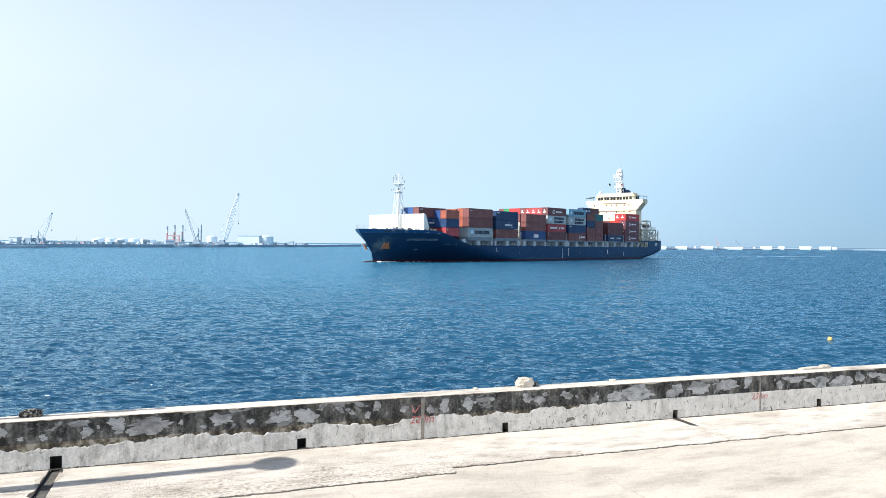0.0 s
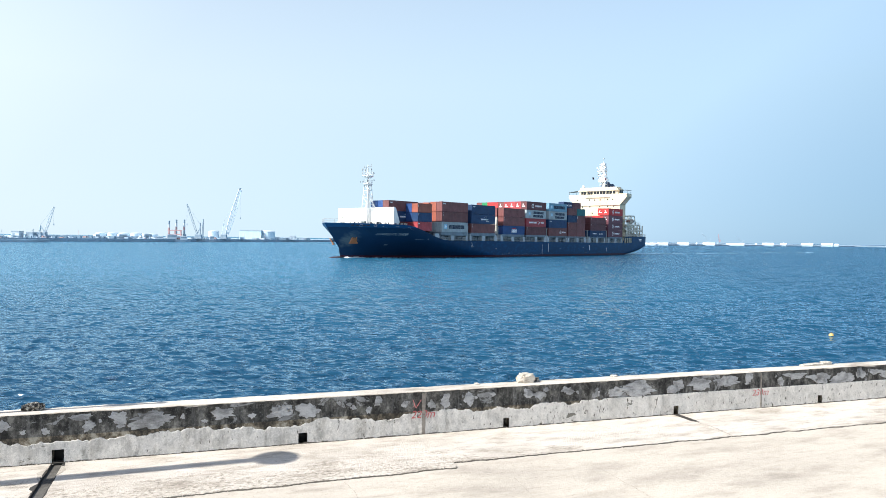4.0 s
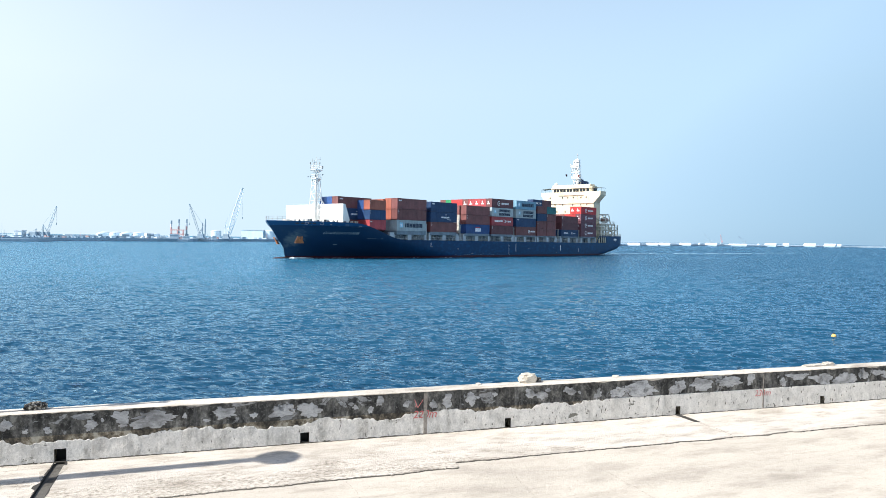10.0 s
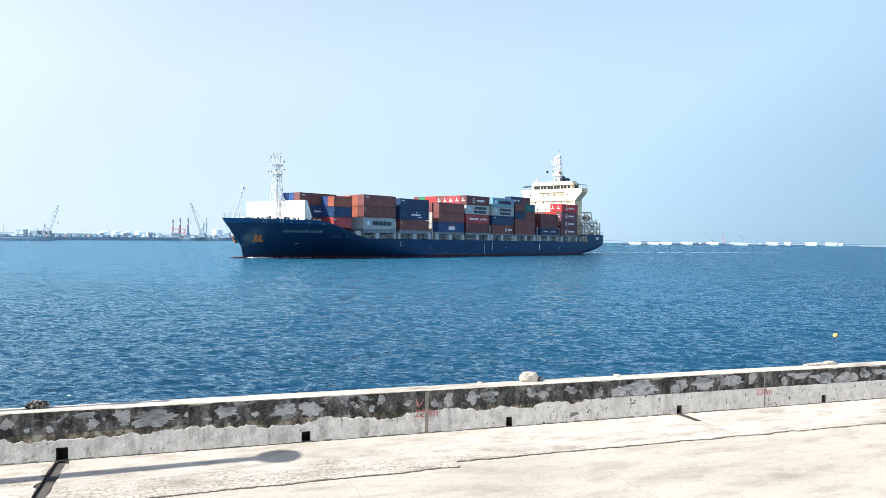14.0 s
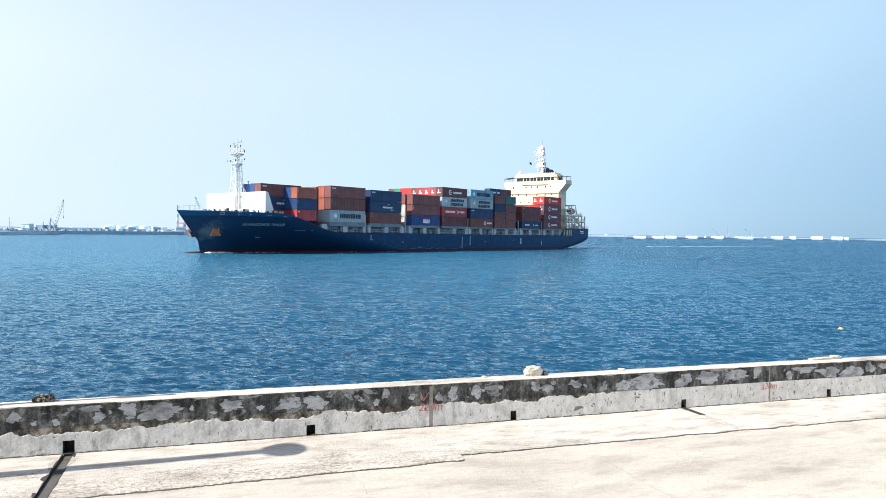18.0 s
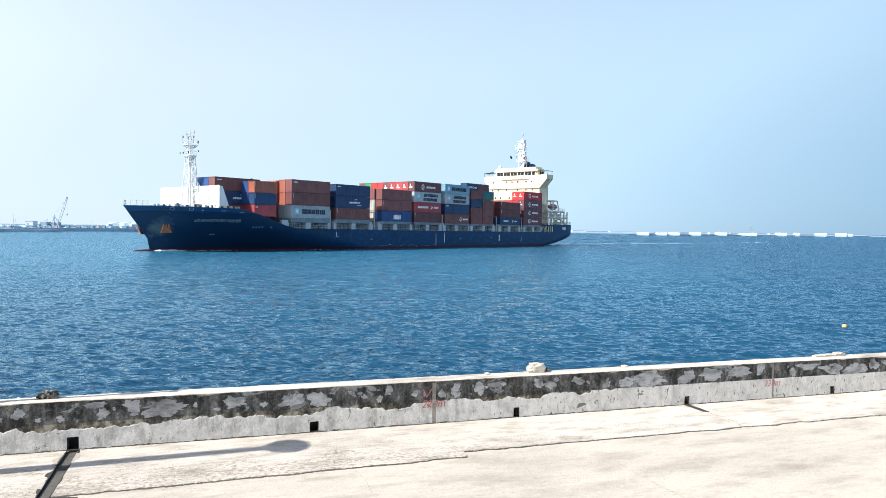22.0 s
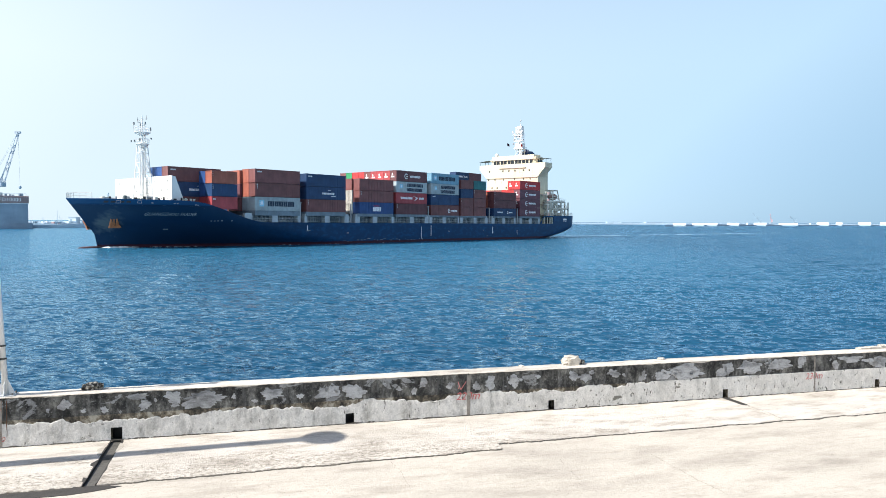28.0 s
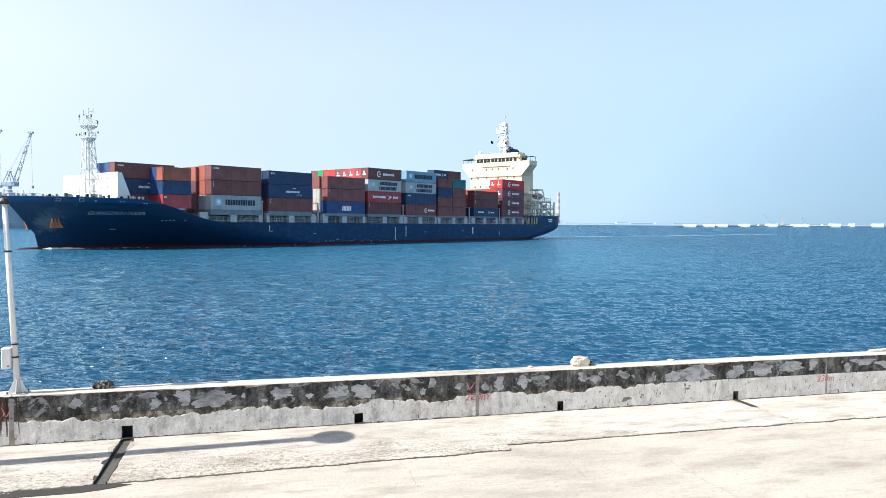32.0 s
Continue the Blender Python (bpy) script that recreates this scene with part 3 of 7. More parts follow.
def foot_gap():
    """The dirty broken gap where the parapet meets the paving."""
    bm = bmesh.new()
    rows = []
    for i in range(900):
        s = -17 + i * 0.05
        w = max(0.0, 0.012 * noise.noise((s * 1.1, 6, 6)) + 0.016 * noise.noise((s * 5, 6, 1)) + 0.014 * noise.noise((s * 19, 6, 3)) + 0.010)
        rows.append((bm.verts.new((s, -0.002 - w, 0.0015)), bm.verts.new((s, -0.002, 0.004 + 1.4 * w)), bm.verts.new((s, 0.004, -0.02))))
    for p, q in zip(rows, rows[1:]):
        bm.faces.new((p[0], q[0], q[1], p[1]))
        bm.faces.new((p[1], q[1], q[2], p[2]))
    whole("foot_crack", bm, M_CRACK, "dark crumbling crack along the parapet's foot", "crack", kind="structure", at=WALL_AT)


foot_gap()


DRAINS = {-10: (0.122, 0.272), -5: (0.11, 0.245), 0: (0.095, 0.245)}


def drain_size(h):
    return DRAINS.get(round(h), (0.09, 0.232))


def render_top(s):
    """Height of the torn upper edge of the newer render, which climbs to the ledge along the wall."""
    climb = 0.12 * max(0.0, min(1.0, (s - 0.5) / 3.0)) + 0.05 * max(0.0, min(1.0, (s + 6) / 3.0))
    z = 0.435 + climb + 0.10 * noise.noise((s * 0.8, 3.3, 0)) + 0.085 * noise.noise((s * 2.3, 3.3, 2)) + 0.06 * noise.noise((s * 5.5, 3.3, 4)) + 0.034 * noise.noise((s * 13, 3.3, 6)) + 0.013 * noise.noise((s * 31, 3.3, 8))
    return max(0.26, min(0.556 + 0.004 * noise.noise((s * 20, 1, 1)), z))


def render_skin(a, b, holes):
    """The newer render as a thick uneven skin with a broken upper lip, open at the drains."""
    near = a > -16 and b < 30
    step = 0.022 if near else 0.12
    k = int((b - a - 0.04) / step)
    lower, upper = (10, 12) if near else (3, 4)
    c = lower + upper + 3
    verts, faces, open_ = [], [], []
    for i in range(k + 1):
        s = a + 0.02 + (b - a - 0.04) * i / k
        top = render_top(s)
        h = min(holes, key=lambda q: abs(q - s))
        w, mid = drain_size(h)
        open_.append(abs(s - h) < w)
        mid = min(top - 0.02, mid + 0.010 * noise.noise((s * 30, 7, 7)))
        for j in range(lower + upper + 1):
            z = -0.03 + (mid + 0.03) * j / lower if j <= lower else mid + (top - mid) * (j - lower) / upper
            y = 0.006 + (1.0 + max(0.0, min(1.2, (s - 1) / 4))) * (0.002 * noise.noise((s * 2.2, z * 3.1, 1)) + 0.0015 * noise.noise((s * 7, z * 8, 2))) + 0.0011 * noise.noise((s * 23, z * 25, 3)) + 0.002 * (j == lower + upper)
            verts.append((s, y, z))
        verts.append((s + 0.006 * noise.noise((s * 40, 2, 2)), 0.0165, top + 0.009))
        verts.append((s, 0.0165, mid))
    for i in range(k):
        o, p = i * c, (i + 1) * c
        hole = open_[i] and open_[i + 1]
        for j in range(lower if hole else 0, c - 2):
            faces.append((o + j, p + j, p + j + 1, o + j + 1))
        if hole:
            faces.append((o + c - 1, p + c - 1, p + lower, o + lower))
    me = bpy.data.meshes.new("render_skin")
    me.from_pydata(verts, [], faces)
    me.materials.append(M_RENDER)
    return me


def build_parapet():
    seams = [-42.15, -32.15, -22.15, -12.15, -2.15, 7.85, 17.85, 27.85, 37.85, 47.85, 57.85, 67.85]
    for a, b in zip(seams, seams[1:]):
        seg = thing("parapet", "stained concrete sea wall with peeling render and drain holes", "sea wall", "parapet lengths along the quay", "structure", WALL_AT)
        bm = bmesh.new()
        holes = [h + 0.05 * (h == -10) for h in range(-40, 75, 5) if a < h < b]
        s = a + 0.02
        for h in holes + [None]:
            e = h - drain_size(h)[0] if h is not None else b - 0.02
            box(bm, s, e, 0.014, 0.5, -0.03, 0.32)
            if h is not None:
                box(bm, e, h + drain_size(h)[0], 0.014, 0.5, drain_size(h)[1], 0.32)
                s = h + drain_size(h)[0]
        box(bm, a + 0.02, b - 0.02, 0.014, 0.49, 0.32, 1.018)
        part("wall_core", bm, M_BAND, seg, "dark mould-stained wall face with pale scabs")
        part("render_skin", render_skin(a, b, holes), M_RENDER, seg, "pale grey render with a broken upper lip")
        # worn coping
        k = int((b - a) / (0.035 if -16 < a < 30 else 0.1))
        verts, faces = [], []
        for i in range(k + 1):
            x = a + 0.006 + (b - a - 0.012) * i / k
            c1, c2 = abs(jag(x, 1.0, 0.04)), abs(jag(x, 2.0, 0.05))
            dz = 0.006 * noise.noise((x * 1.7, 4, 4)) + 0.004 * noise.noise((x * 9, 4, 4))
            # mortar hangs in uneven drips under the front edge
            low = min(1.020, 1.010 - 0.075 * max(0.0, noise.noise((x * 1.3, 8, 1)) - 0.12) - 0.016 * noise.noise((x * 6.5, 8, 2)) - 0.009 * noise.noise((x * 19, 8, 3)))
            verts += [(x, 0.0135, low), (x, 0.002 + 0.004 * noise.noise((x * 8, 5, 5)), low + 0.005), (x, -0.004 + 0.006 * noise.noise((x * 11, 6, 5)), max(low + 0.006, 1.027 - 0.5 * c1)), (x, 0.018 + c1, 1.036 + dz), (x, 0.25, 1.04 + dz), (x, 0.49 - c2, 1.032 + dz), (x, 0.505, 1.0 - c2), (x, 0.505, 0.983)]
        for i in range(k):
            o = 8 * i
            faces += [(o + j, o + 8 + j, o + 9 + j, o + j + 1) for j in range(7)] + [(o + 7, o + 15, o + 8, o)]
        faces += [tuple(range(8)), tuple(8 * k + j for j in range(7, -1, -1))]
        me = bpy.data.meshes.new("coping")
        me.from_pydata(verts, [], faces)
        me.materials.append(M_COPING)
        part("coping", me, M_COPING, seg, "sun-bleached chipped concrete coping")
        bm = bmesh.new()
        for z in range(12):
            d0, d1 = 0.012 * noise.noise((b, z, 0)), 0.012 * noise.noise((b, z, 5))
            jw = 0.045 if b < 0 else 0.022
            box(bm, b - jw + d0, b + jw + d1, -0.003 if z < 7 else 0.008, 0.49, -0.03 + z * 0.0842, 0.051 + z * 0.0842)
        part("joint_filler", bm, M_JOINT, seg, "brown weathered joint mortar")
        # black plate inside the drain, standing in for its dark depth
        for h in holes:
            w, z = drain_size(h)
            bm = bmesh.new()
            box(bm, h - w, h + w, 0.34, 0.38, -0.05, z)
            part("drain_throat", bm, M_BLACK, seg)


build_parapet()


# ---- the container ship: x to the bow, y to port, z = 0 at the waterline ----
CL, HB = -13.7, 13.9
SHIP_Z = -0.52


def ship_pose(t):
    q = t - 16.0
    way, turn = 3.30125 * q - 0.00083 * q * q, 0.0035338 * q
    a = 4.02993 + turn / 2
    return Matrix.Translation((-27.04 + way * math.cos(a), 182.63 + way * math.sin(a), SHIP_Z)) @ Matrix.Rotation(4.02993 + turn, 4, "Z")


def bend(v, *pairs):
    """Straight lines between (at, value) pairs."""
    return float(np.interp(v, [p[0] for p in pairs], [p[1] for p in pairs]))


def bow_x(z):
    return bend(z, (-2.5, 27.2), (0, 27.5), (2.4, 28.0), (4.6, 29.8), (9.2, 33.3), (11, 34.5))


def stern_x(z):
    return bend(z, (-2.5, -126), (-0.5, -132.5), (0.5, -137.0), (1.5, -139.4), (2.6, -141.0), (4.0, -142.2), (8, -142.8))


def half(x, z):
    """Half the ship's breadth at a station and height."""
    w = max(0.0, min(1.0, z / 7.9)) ** 0.85
    x0, xs = -27 + 37 * w, bow_x(z)
    if x > x0:
        t = min(1.0, (x - x0) / (xs - x0))
        return HB * (1 - t ** (1.6 + 1.4 * w))
    x1, xe = bend(z, (-0.5, -112), (1.5, -126), (3.0, -133)), stern_x(z)
    if x < x1:
        t = min(1.0, (x1 - x) / (x1 - xe))
        return HB * max(0.0, 1 - t ** bend(z, (-0.5, 2.6), (3.0, 3.4))) ** bend(z, (-0.5, 0.9), (2.5, 0.42))
    return HB


def sheer(x):
    return bend(x, (-135, 7.25), (-116.4, 7.05), (-116.0, 4.35), (-60, 4.5), (-1, 4.72), (0.9, 4.95), (2.6, 5.35), (4.6, 6.1), (6.3, 6.8), (8.5, 7.7), (11, 8.55), (13, 8.9), (16, 9.05), (34, 9.25))


def add_node_shift(n, l, source, by):
    x = n.new("ShaderNodeMath")
    l.new(source, x.inputs[0])
    x.inputs[1].default_value = by
    return x.outputs[0]


def hull_material():
    m, n, l, b = nodes_of("navy_hull_with_red_boot_topping")
    tc = n.new("ShaderNodeTexCoord")
    sep = n.new("ShaderNodeSeparateXYZ")
    l.new(tc.outputs["Object"], sep.inputs[0])
    big = noise_node(n, l, 0.09, 5, 0.6)
    plate = noise_node(n, l, 0.5, 6, 0.65, (0.5, 1, 1))
    run = noise_node(n, l, 0.9, 7, 0.72, (1, 1, 0.1))
    base = ramp_node(n, l, big.outputs[0], [(0.35, (0.0046, 0.024, 0.060)), (0.65, (0.006, 0.030, 0.075))])
    fade = ramp_node(n, l, plate.outputs[0], [(0.35, (0.86, 0.87, 0.88)), (0.65, (1.0, 1.0, 1.0))])
    col = mix_node(n, l, base.outputs[0], fade.outputs[0], 0.6, "MULTIPLY")
    scuff = ramp_node(n, l, run.outputs[0], [(0.62, (0, 0, 0)), (0.72, (1, 1, 1))])
    col = mix_node(n, l, col, (0.030, 0.050, 0.085), scuff.outputs[0])
    # brighter blue touch-up, and sky light painted in on the flat of the side
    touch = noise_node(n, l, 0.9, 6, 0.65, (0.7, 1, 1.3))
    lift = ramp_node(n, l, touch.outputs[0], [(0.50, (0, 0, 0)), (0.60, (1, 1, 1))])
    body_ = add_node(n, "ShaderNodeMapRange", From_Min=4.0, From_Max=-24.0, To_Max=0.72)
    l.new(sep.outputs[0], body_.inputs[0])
    flat_lift = n.new("ShaderNodeMath")
    flat_lift.operation = "MULTIPLY"
    l.new(body_.outputs[0], flat_lift.inputs[0])
    l.new(mix_node(n, l, (0.45, 0.45, 0.45), (1, 1, 1), lift.outputs[0]), flat_lift.inputs[1])
    col = mix_node(n, l, col, (0.0065, 0.074, 0.20), flat_lift.outputs[0])
    # sky light on the upright bulwark, painted in above the knuckle
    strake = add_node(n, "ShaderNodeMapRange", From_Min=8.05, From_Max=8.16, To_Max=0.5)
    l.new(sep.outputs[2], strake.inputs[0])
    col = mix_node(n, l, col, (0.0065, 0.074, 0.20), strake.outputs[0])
    # chalky smear round the anchor pocket
    spot = n.new("ShaderNodeVectorMath")
    spot.operation = "MULTIPLY_ADD"
    spot.inputs[1].default_value, spot.inputs[2].default_value = (0.38, 0.0, 0.34), (-26.8 * 0.38, 0.0, -4.5 * 0.34)
    l.new(tc.outputs["Object"], spot.inputs[0])
    far_off = n.new("ShaderNodeVectorMath")
    far_off.operation = "LENGTH"
    l.new(spot.outputs[0], far_off.inputs[0])
    chalk = n.new("ShaderNodeMath")
    chalk.operation = "MULTIPLY_ADD"
    l.new(plate.outputs[0], chalk.inputs[0])
    chalk.inputs[1].default_value = -2.2
    l.new(far_off.outputs["Value"], chalk.inputs[2])
    col = mix_node(n, l, col, (0.085, 0.115, 0.135), ramp_node(n, l, add_node_shift(n, l, chalk.outputs[0], 1.0), [(0.15, (0.75, 0.75, 0.75)), (0.75, (0, 0, 0))]).outputs[0])
    wav = n.new("ShaderNodeMath")
    wav.operation = "MULTIPLY_ADD"
    l.new(run.outputs[0], wav.inputs[0])
    wav.inputs[1].default_value = -0.35
    l.new(sep.outputs[2], wav.inputs[2])
    boot = add_node(n, "ShaderNodeMapRange", From_Min=-0.12, From_Max=-0.04)
    l.new(wav.outputs[0], boot.inputs[0])
    col = mix_node(n, l, (0.048, 0.014, 0.022), col, boot.outputs[0])
    l.new(col, b.inputs["Base Color"])
    b.inputs["Roughness"].default_value = 0.34
    b.inputs["Specular IOR Level"].default_value = 0.2
    bump_node(n, l, b, plate.outputs[0], 0.12, 0.12)
    return m


M_HULL = hull_material()
ship = thing("container_ship", "navy blue container feeder ship under way, loaded deck, cream bridge aft", "container ship")


def hull_part():
    n = 150
    g = [0.5 - 0.5 * math.cos(math.pi * i / n) for i in range(n + 1)]
    low = [-2.4, -1.2, -0.55, -0.2, 0.15, 0.45, 0.8, 1.4, 2.2, 3.2, 4.0]
    up = [0.0, 0.12, 0.48, 0.85, 1.0]
    rows = []
    for z in low:
        rows.append([(stern_x(z) + (bow_x(z) - stern_x(z)) * a, z) for a in g])
    for f in up:
        r = []
        for a in g:
            x = stern_x(6) + (bow_x(8) - stern_x(6)) * a
            z = 4.02 + (sheer(x) - 4.02) * f
            r.append((stern_x(z) + (bow_x(z) - stern_x(z)) * a, z))
        rows.append(r)
    bm = bmesh.new()
    port = [[bm.verts.new((x, CL + half(x, z), z)) for x, z in r] for r in rows]
    star = [[bm.verts.new((x, CL - half(x, z), z)) for x, z in r] for r in rows]
    first = len(low)
    for k in range(len(rows) - 1):
        for i in range(n):
            x = rows[k][i][0]
            if k in (first + 1, first + 2) and -124 < x < -117:
                continue
            bm.faces.new((port[k][i], port[k + 1][i], port[k + 1][i + 1], port[k][i + 1]))
            bm.faces.new((star[k][i], star[k][i + 1], star[k + 1][i + 1], star[k + 1][i]))
    bmesh.ops.remove_doubles(bm, verts=bm.verts[:], dist=0.02)
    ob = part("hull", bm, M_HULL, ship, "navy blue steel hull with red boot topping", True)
    s = ob.modifiers.new("plate", "SOLIDIFY")
    s.thickness, s.offset = 0.16, -1
    e = ob.modifiers.new("edges", "EDGE_SPLIT")
    e.split_angle = radians(40)
    return ob


hull_part()


def deck_part(name, x0, x1, z, inset=0.12, k=60):
    bm = bmesh.new()
    xs = [x0 + (x1 - x0) * i / k for i in range(k + 1)]
    pt = [(x, CL + max(0.05, half(x, z) - inset)) for x in xs]
    sb = [(x, CL - max(0.05, half(x, z) - inset)) for x in xs]
    prism(bm, sb + pt[::-1], z - 0.2, z)
    return part(name, bm, M_DECK, ship)


deck_part("main_deck", -117, 4, 4.0, 0.45)
deck_part("forecastle_deck", 10.5, 30.6, 8.0, 0.7)
deck_part("poop_deck", -141.3, -116.6, 6.95, 0.35)
# bulbous bow, just awash
bm = bmesh.new()
lathe(bm, (0, 0, 0), [(0.05, 6.1), (1.0, 5.8), (1.7, 5.0), (2.1, 3.4), (2.2, 0.0)][::-1], 16)
bmesh.ops.rotate(bm, verts=bm.verts[:], cent=(0, 0, 0), matrix=Matrix.Rotation(radians(90), 3, "Y"))
bmesh.ops.translate(bm, verts=bm.verts[:], vec=(27.0, CL, -2.35))
part("bulbous_bow", bm, painted("red_antifouling", (0.05, 0.014, 0.018), 0.5, 0.3, 0.5), ship, "red bulb awash at the stem", True)

# ---- containers ----
PAINT = {
    "brown": ((0.190, 0.068, 0.064), "red-brown"), "maroon": ((0.145, 0.050, 0.053), "dark maroon"), "rust": ((0.35, 0.105, 0.068), "orange-brown"),
    "red": ((0.46, 0.035, 0.035), "bright red"), "navy": ((0.013, 0.048, 0.128), "navy blue"), "blue": ((0.02, 0.07, 0.22), "medium blue"),
    "grey": ((0.37, 0.44, 0.465), "pale grey"), "steel": ((0.18, 0.36, 0.48), "grey-blue"), "green": ((0.02, 0.27, 0.10), "bright green"),
    "teal": ((0.02, 0.17, 0.18), "teal"), "white": ((0.66, 0.63, 0.56), "off-white"), "crimson": ((0.40, 0.060, 0.068), "crimson"), "charcoal": ((0.145, 0.053, 0.070), "dark plum"),
}
BOX_PAINT = {k: painted(k + "_container_paint", c, 0.5, 0.28, 0.5, random_shift=0.12, rust=0.12, ribs=1.8) for k, (c, _) in PAINT.items()}
MARK_PAINT = {"white": M_LETTER, "ink": painted("dark_lettering_paint", (0.012, 0.022, 0.05), 0.6, 0.1), "scarlet": M_RED, "sky": painted("light_blue_sign_paint", (0.25, 0.55, 0.72), 0.5, 0.1)}
box_meshes = {}
containers = []


def container_mesh(length, height, colour):
    key = (length, height, colour)
    if key not in box_meshes:
        bm = bmesh.new()
        h, w = length / 2, 1.219
        box(bm, -h + 0.04, h - 0.04, -w + 0.035, w - 0.035, 0.10, height - 0.03)
        for sx in (-1, 1):
            for sy in (-1, 1):
                a, b = sorted((sx * h, sx * (h - 0.16)))
                c, d = sorted((sy * w, sy * (w - 0.13)))
                box(bm, a, b, c, d, 0, height)
        for sy in (-1, 1):
            c, d = sorted((sy * w, sy * (w - 0.08)))
            box(bm, -h + 0.16, h - 0.16, c, d, 0.02, 0.16)
            box(bm, -h + 0.16, h - 0.16, c, d, height - 0.11, height - 0.01)
        for sx in (-1, 1):
            a, b = sorted((sx * h, sx * (h - 0.08)))
            box(bm, a, b, -w + 0.13, w - 0.13, 0.02, 0.16)
            box(bm, a, b, -w + 0.13, w - 0.13, height - 0.13, height - 0.01)
        # pressed side panels, nine to a length
        k = max(4, int(length / 0.55))
        for i in range(k):
            a = -h + 0.22 + (length - 0.44) * i / k
            for sy in (-1, 1):
                c, d = sorted((sy * (w - 0.012), sy * (w - 0.06)))
                box(bm, a, a + (length - 0.44) / k * 0.55, c, d, 0.17, height - 0.12)
        box_meshes[key] = mesh_of("shipping_container", bm, BOX_PAINT[colour])
    return box_meshes[key]


LONG, SHORT = 12.192, 6.058


def container(x_front, row, z, colour, length=LONG, height=2.83, signs=(), front=""):
    """A container by its forward end, its row in from the port side and its floor's height."""
    ob = new("shipping_container", container_mesh(length, height, colour))
    size = "forty-foot" if length > 10 else "twenty-foot"
    tagged(ob, f"{PAINT[colour][1]} corrugated steel {size} shipping container stacked on the ship", "container", "containers on the ship's deck")
    off = Matrix.Translation((x_front - length / 2, -1.23 - 2.49 * row, z))
    containers.append((ob, off))
    for (name, ink, shapes) in signs:
        for sh in shapes:
            # outlines along the side from its forward end, 0 to 1, and up, 0 to 1
            if not isinstance(sh[0], tuple):
                a, b, c, d = sh
                sh = ((a, c), (b, c), (b, d), (a, d))
            out = 0.010 if ink == "white" and name == "star" else 0.0
            bm = bmesh.new()
            lo_ = [bm.verts.new((length / 2 - a * length, 1.20, c * height)) for a, c in sh]
            hi_ = [bm.verts.new((length / 2 - a * length, 1.232 + out, c * height)) for a, c in sh]
            for i in range(len(sh)):
                j = (i + 1) % len(sh)
                bm.faces.new((lo_[i], lo_[j], hi_[j], hi_[i]))
            bm.faces.new(hi_)
            bm.faces.new(lo_[::-1])
            part(name, bm, MARK_PAINT[ink], ob)
    if front:
        bm = bmesh.new()
        w = 1.219
        for k in range(5):
            box(bm, length / 2 - 0.02, length / 2 + 0.012, -0.22 + 0.10 * k - 0.3, -0.16 + 0.10 * k - 0.3, height * (0.55 - 0.05 * (k % 2)), height * (0.78 - 0.04 * abs(k - 2)))
        box(bm, length / 2 - 0.02, length / 2 + 0.012, -0.75, 0.45, height * 0.36, height * 0.48)
        part("end_emblem", bm, MARK_PAINT[front], ob)
    if colour == "white":
        for k in (-0.85, -0.35, 0.35, 0.85):
            bm = bmesh.new()
            tube(bm, (length / 2 + 0.03, k, 0.12), (length / 2 + 0.03, k, height - 0.12), 0.03, seg=6)
            part("lock_rod", bm, M_GREY, ob)
        bm = bmesh.new()
        box(bm, length / 2 - 0.05, length / 2 + 0.006, -0.02, 0.02, 0.16, height - 0.12)
        part("door_gap", bm, M_BLACK, ob)
    return ob


def bars(a, b, lo, hi, k, gap=0.3, lean=0.0):
    """A word as plain upright bars."""
    w = (b - a) / k
    out = []
    for i in range(k):
        for f0, f1 in ((0.0, 0.37), (0.49, 1.0 - gap * 0.6)):
            x0, x1 = a + (i + f0) * w, a + (i + f1) * w
            out.append(((x0, lo), (x1, lo), (x1 + lean, hi), (x0 + lean, hi)))
    return out


def arc(ca, cz, r, a0, a1, w, squash=4.2):
    """A bent stroke round a centre; the side is longer than high."""
    k = 10
    ang = [radians(a0 + (a1 - a0) * i / k) for i in range(k + 1)]
    return [tuple((ca + r * math.cos(t) / squash, cz + r * math.sin(t)) for t in ang) + tuple((ca + (r - w) * math.cos(t) / squash, cz + (r - w) * math.sin(t)) for t in ang[::-1])]


def star(ca, cz, r, squash=4.2):
    return [tuple((ca + r * (1, 0.42)[i % 2] * math.cos(math.pi * i / 7 + 0.2) / squash, cz + r * (1, 0.42)[i % 2] * math.sin(math.pi * i / 7 + 0.2)) for i in range(14))]


S_GREYLINE = (("emblem", "sky", [(0.09, 0.19, 0.30, 0.76)]), ("star", "white", star(0.14, 0.53, 0.2)), ("lettering", "ink", bars(0.27, 0.87, 0.32, 0.70, 6, 0.14)))
S_TWOLINES = (("emblem", "sky", [(0.12, 0.20, 0.40, 0.74)]), ("star", "white", star(0.16, 0.57, 0.15)), ("lettering", "ink", bars(0.35, 0.87, 0.54, 0.84, 6, 0.14) + bars(0.33, 0.85, 0.12, 0.42, 7, 0.14)))
S_ARC = (("lettering", "white", bars(0.38, 0.70, 0.40, 0.55, 8, 0.34, 0.01)), ("swoosh", "white", arc(0.58, 0.50, 0.28, 55, 130, 0.035) + [(0.62, 0.74, 0.24, 0.28)]))
S_BLOCK = (("lettering", "white", bars(0.38, 0.62, 0.22, 0.60, 3, 0.1, 0.01)), ("lettering_bar", "scarlet", [(0.40, 0.58, 0.66, 0.72)]))
S_RING = (("ring_sign", "white", arc(0.32, 0.48, 0.27, 50, 310, 0.09) + [(0.32, 0.37, 0.44, 0.54)]), ("lettering", "white", bars(0.44, 0.78, 0.38, 0.58, 6, 0.26)))
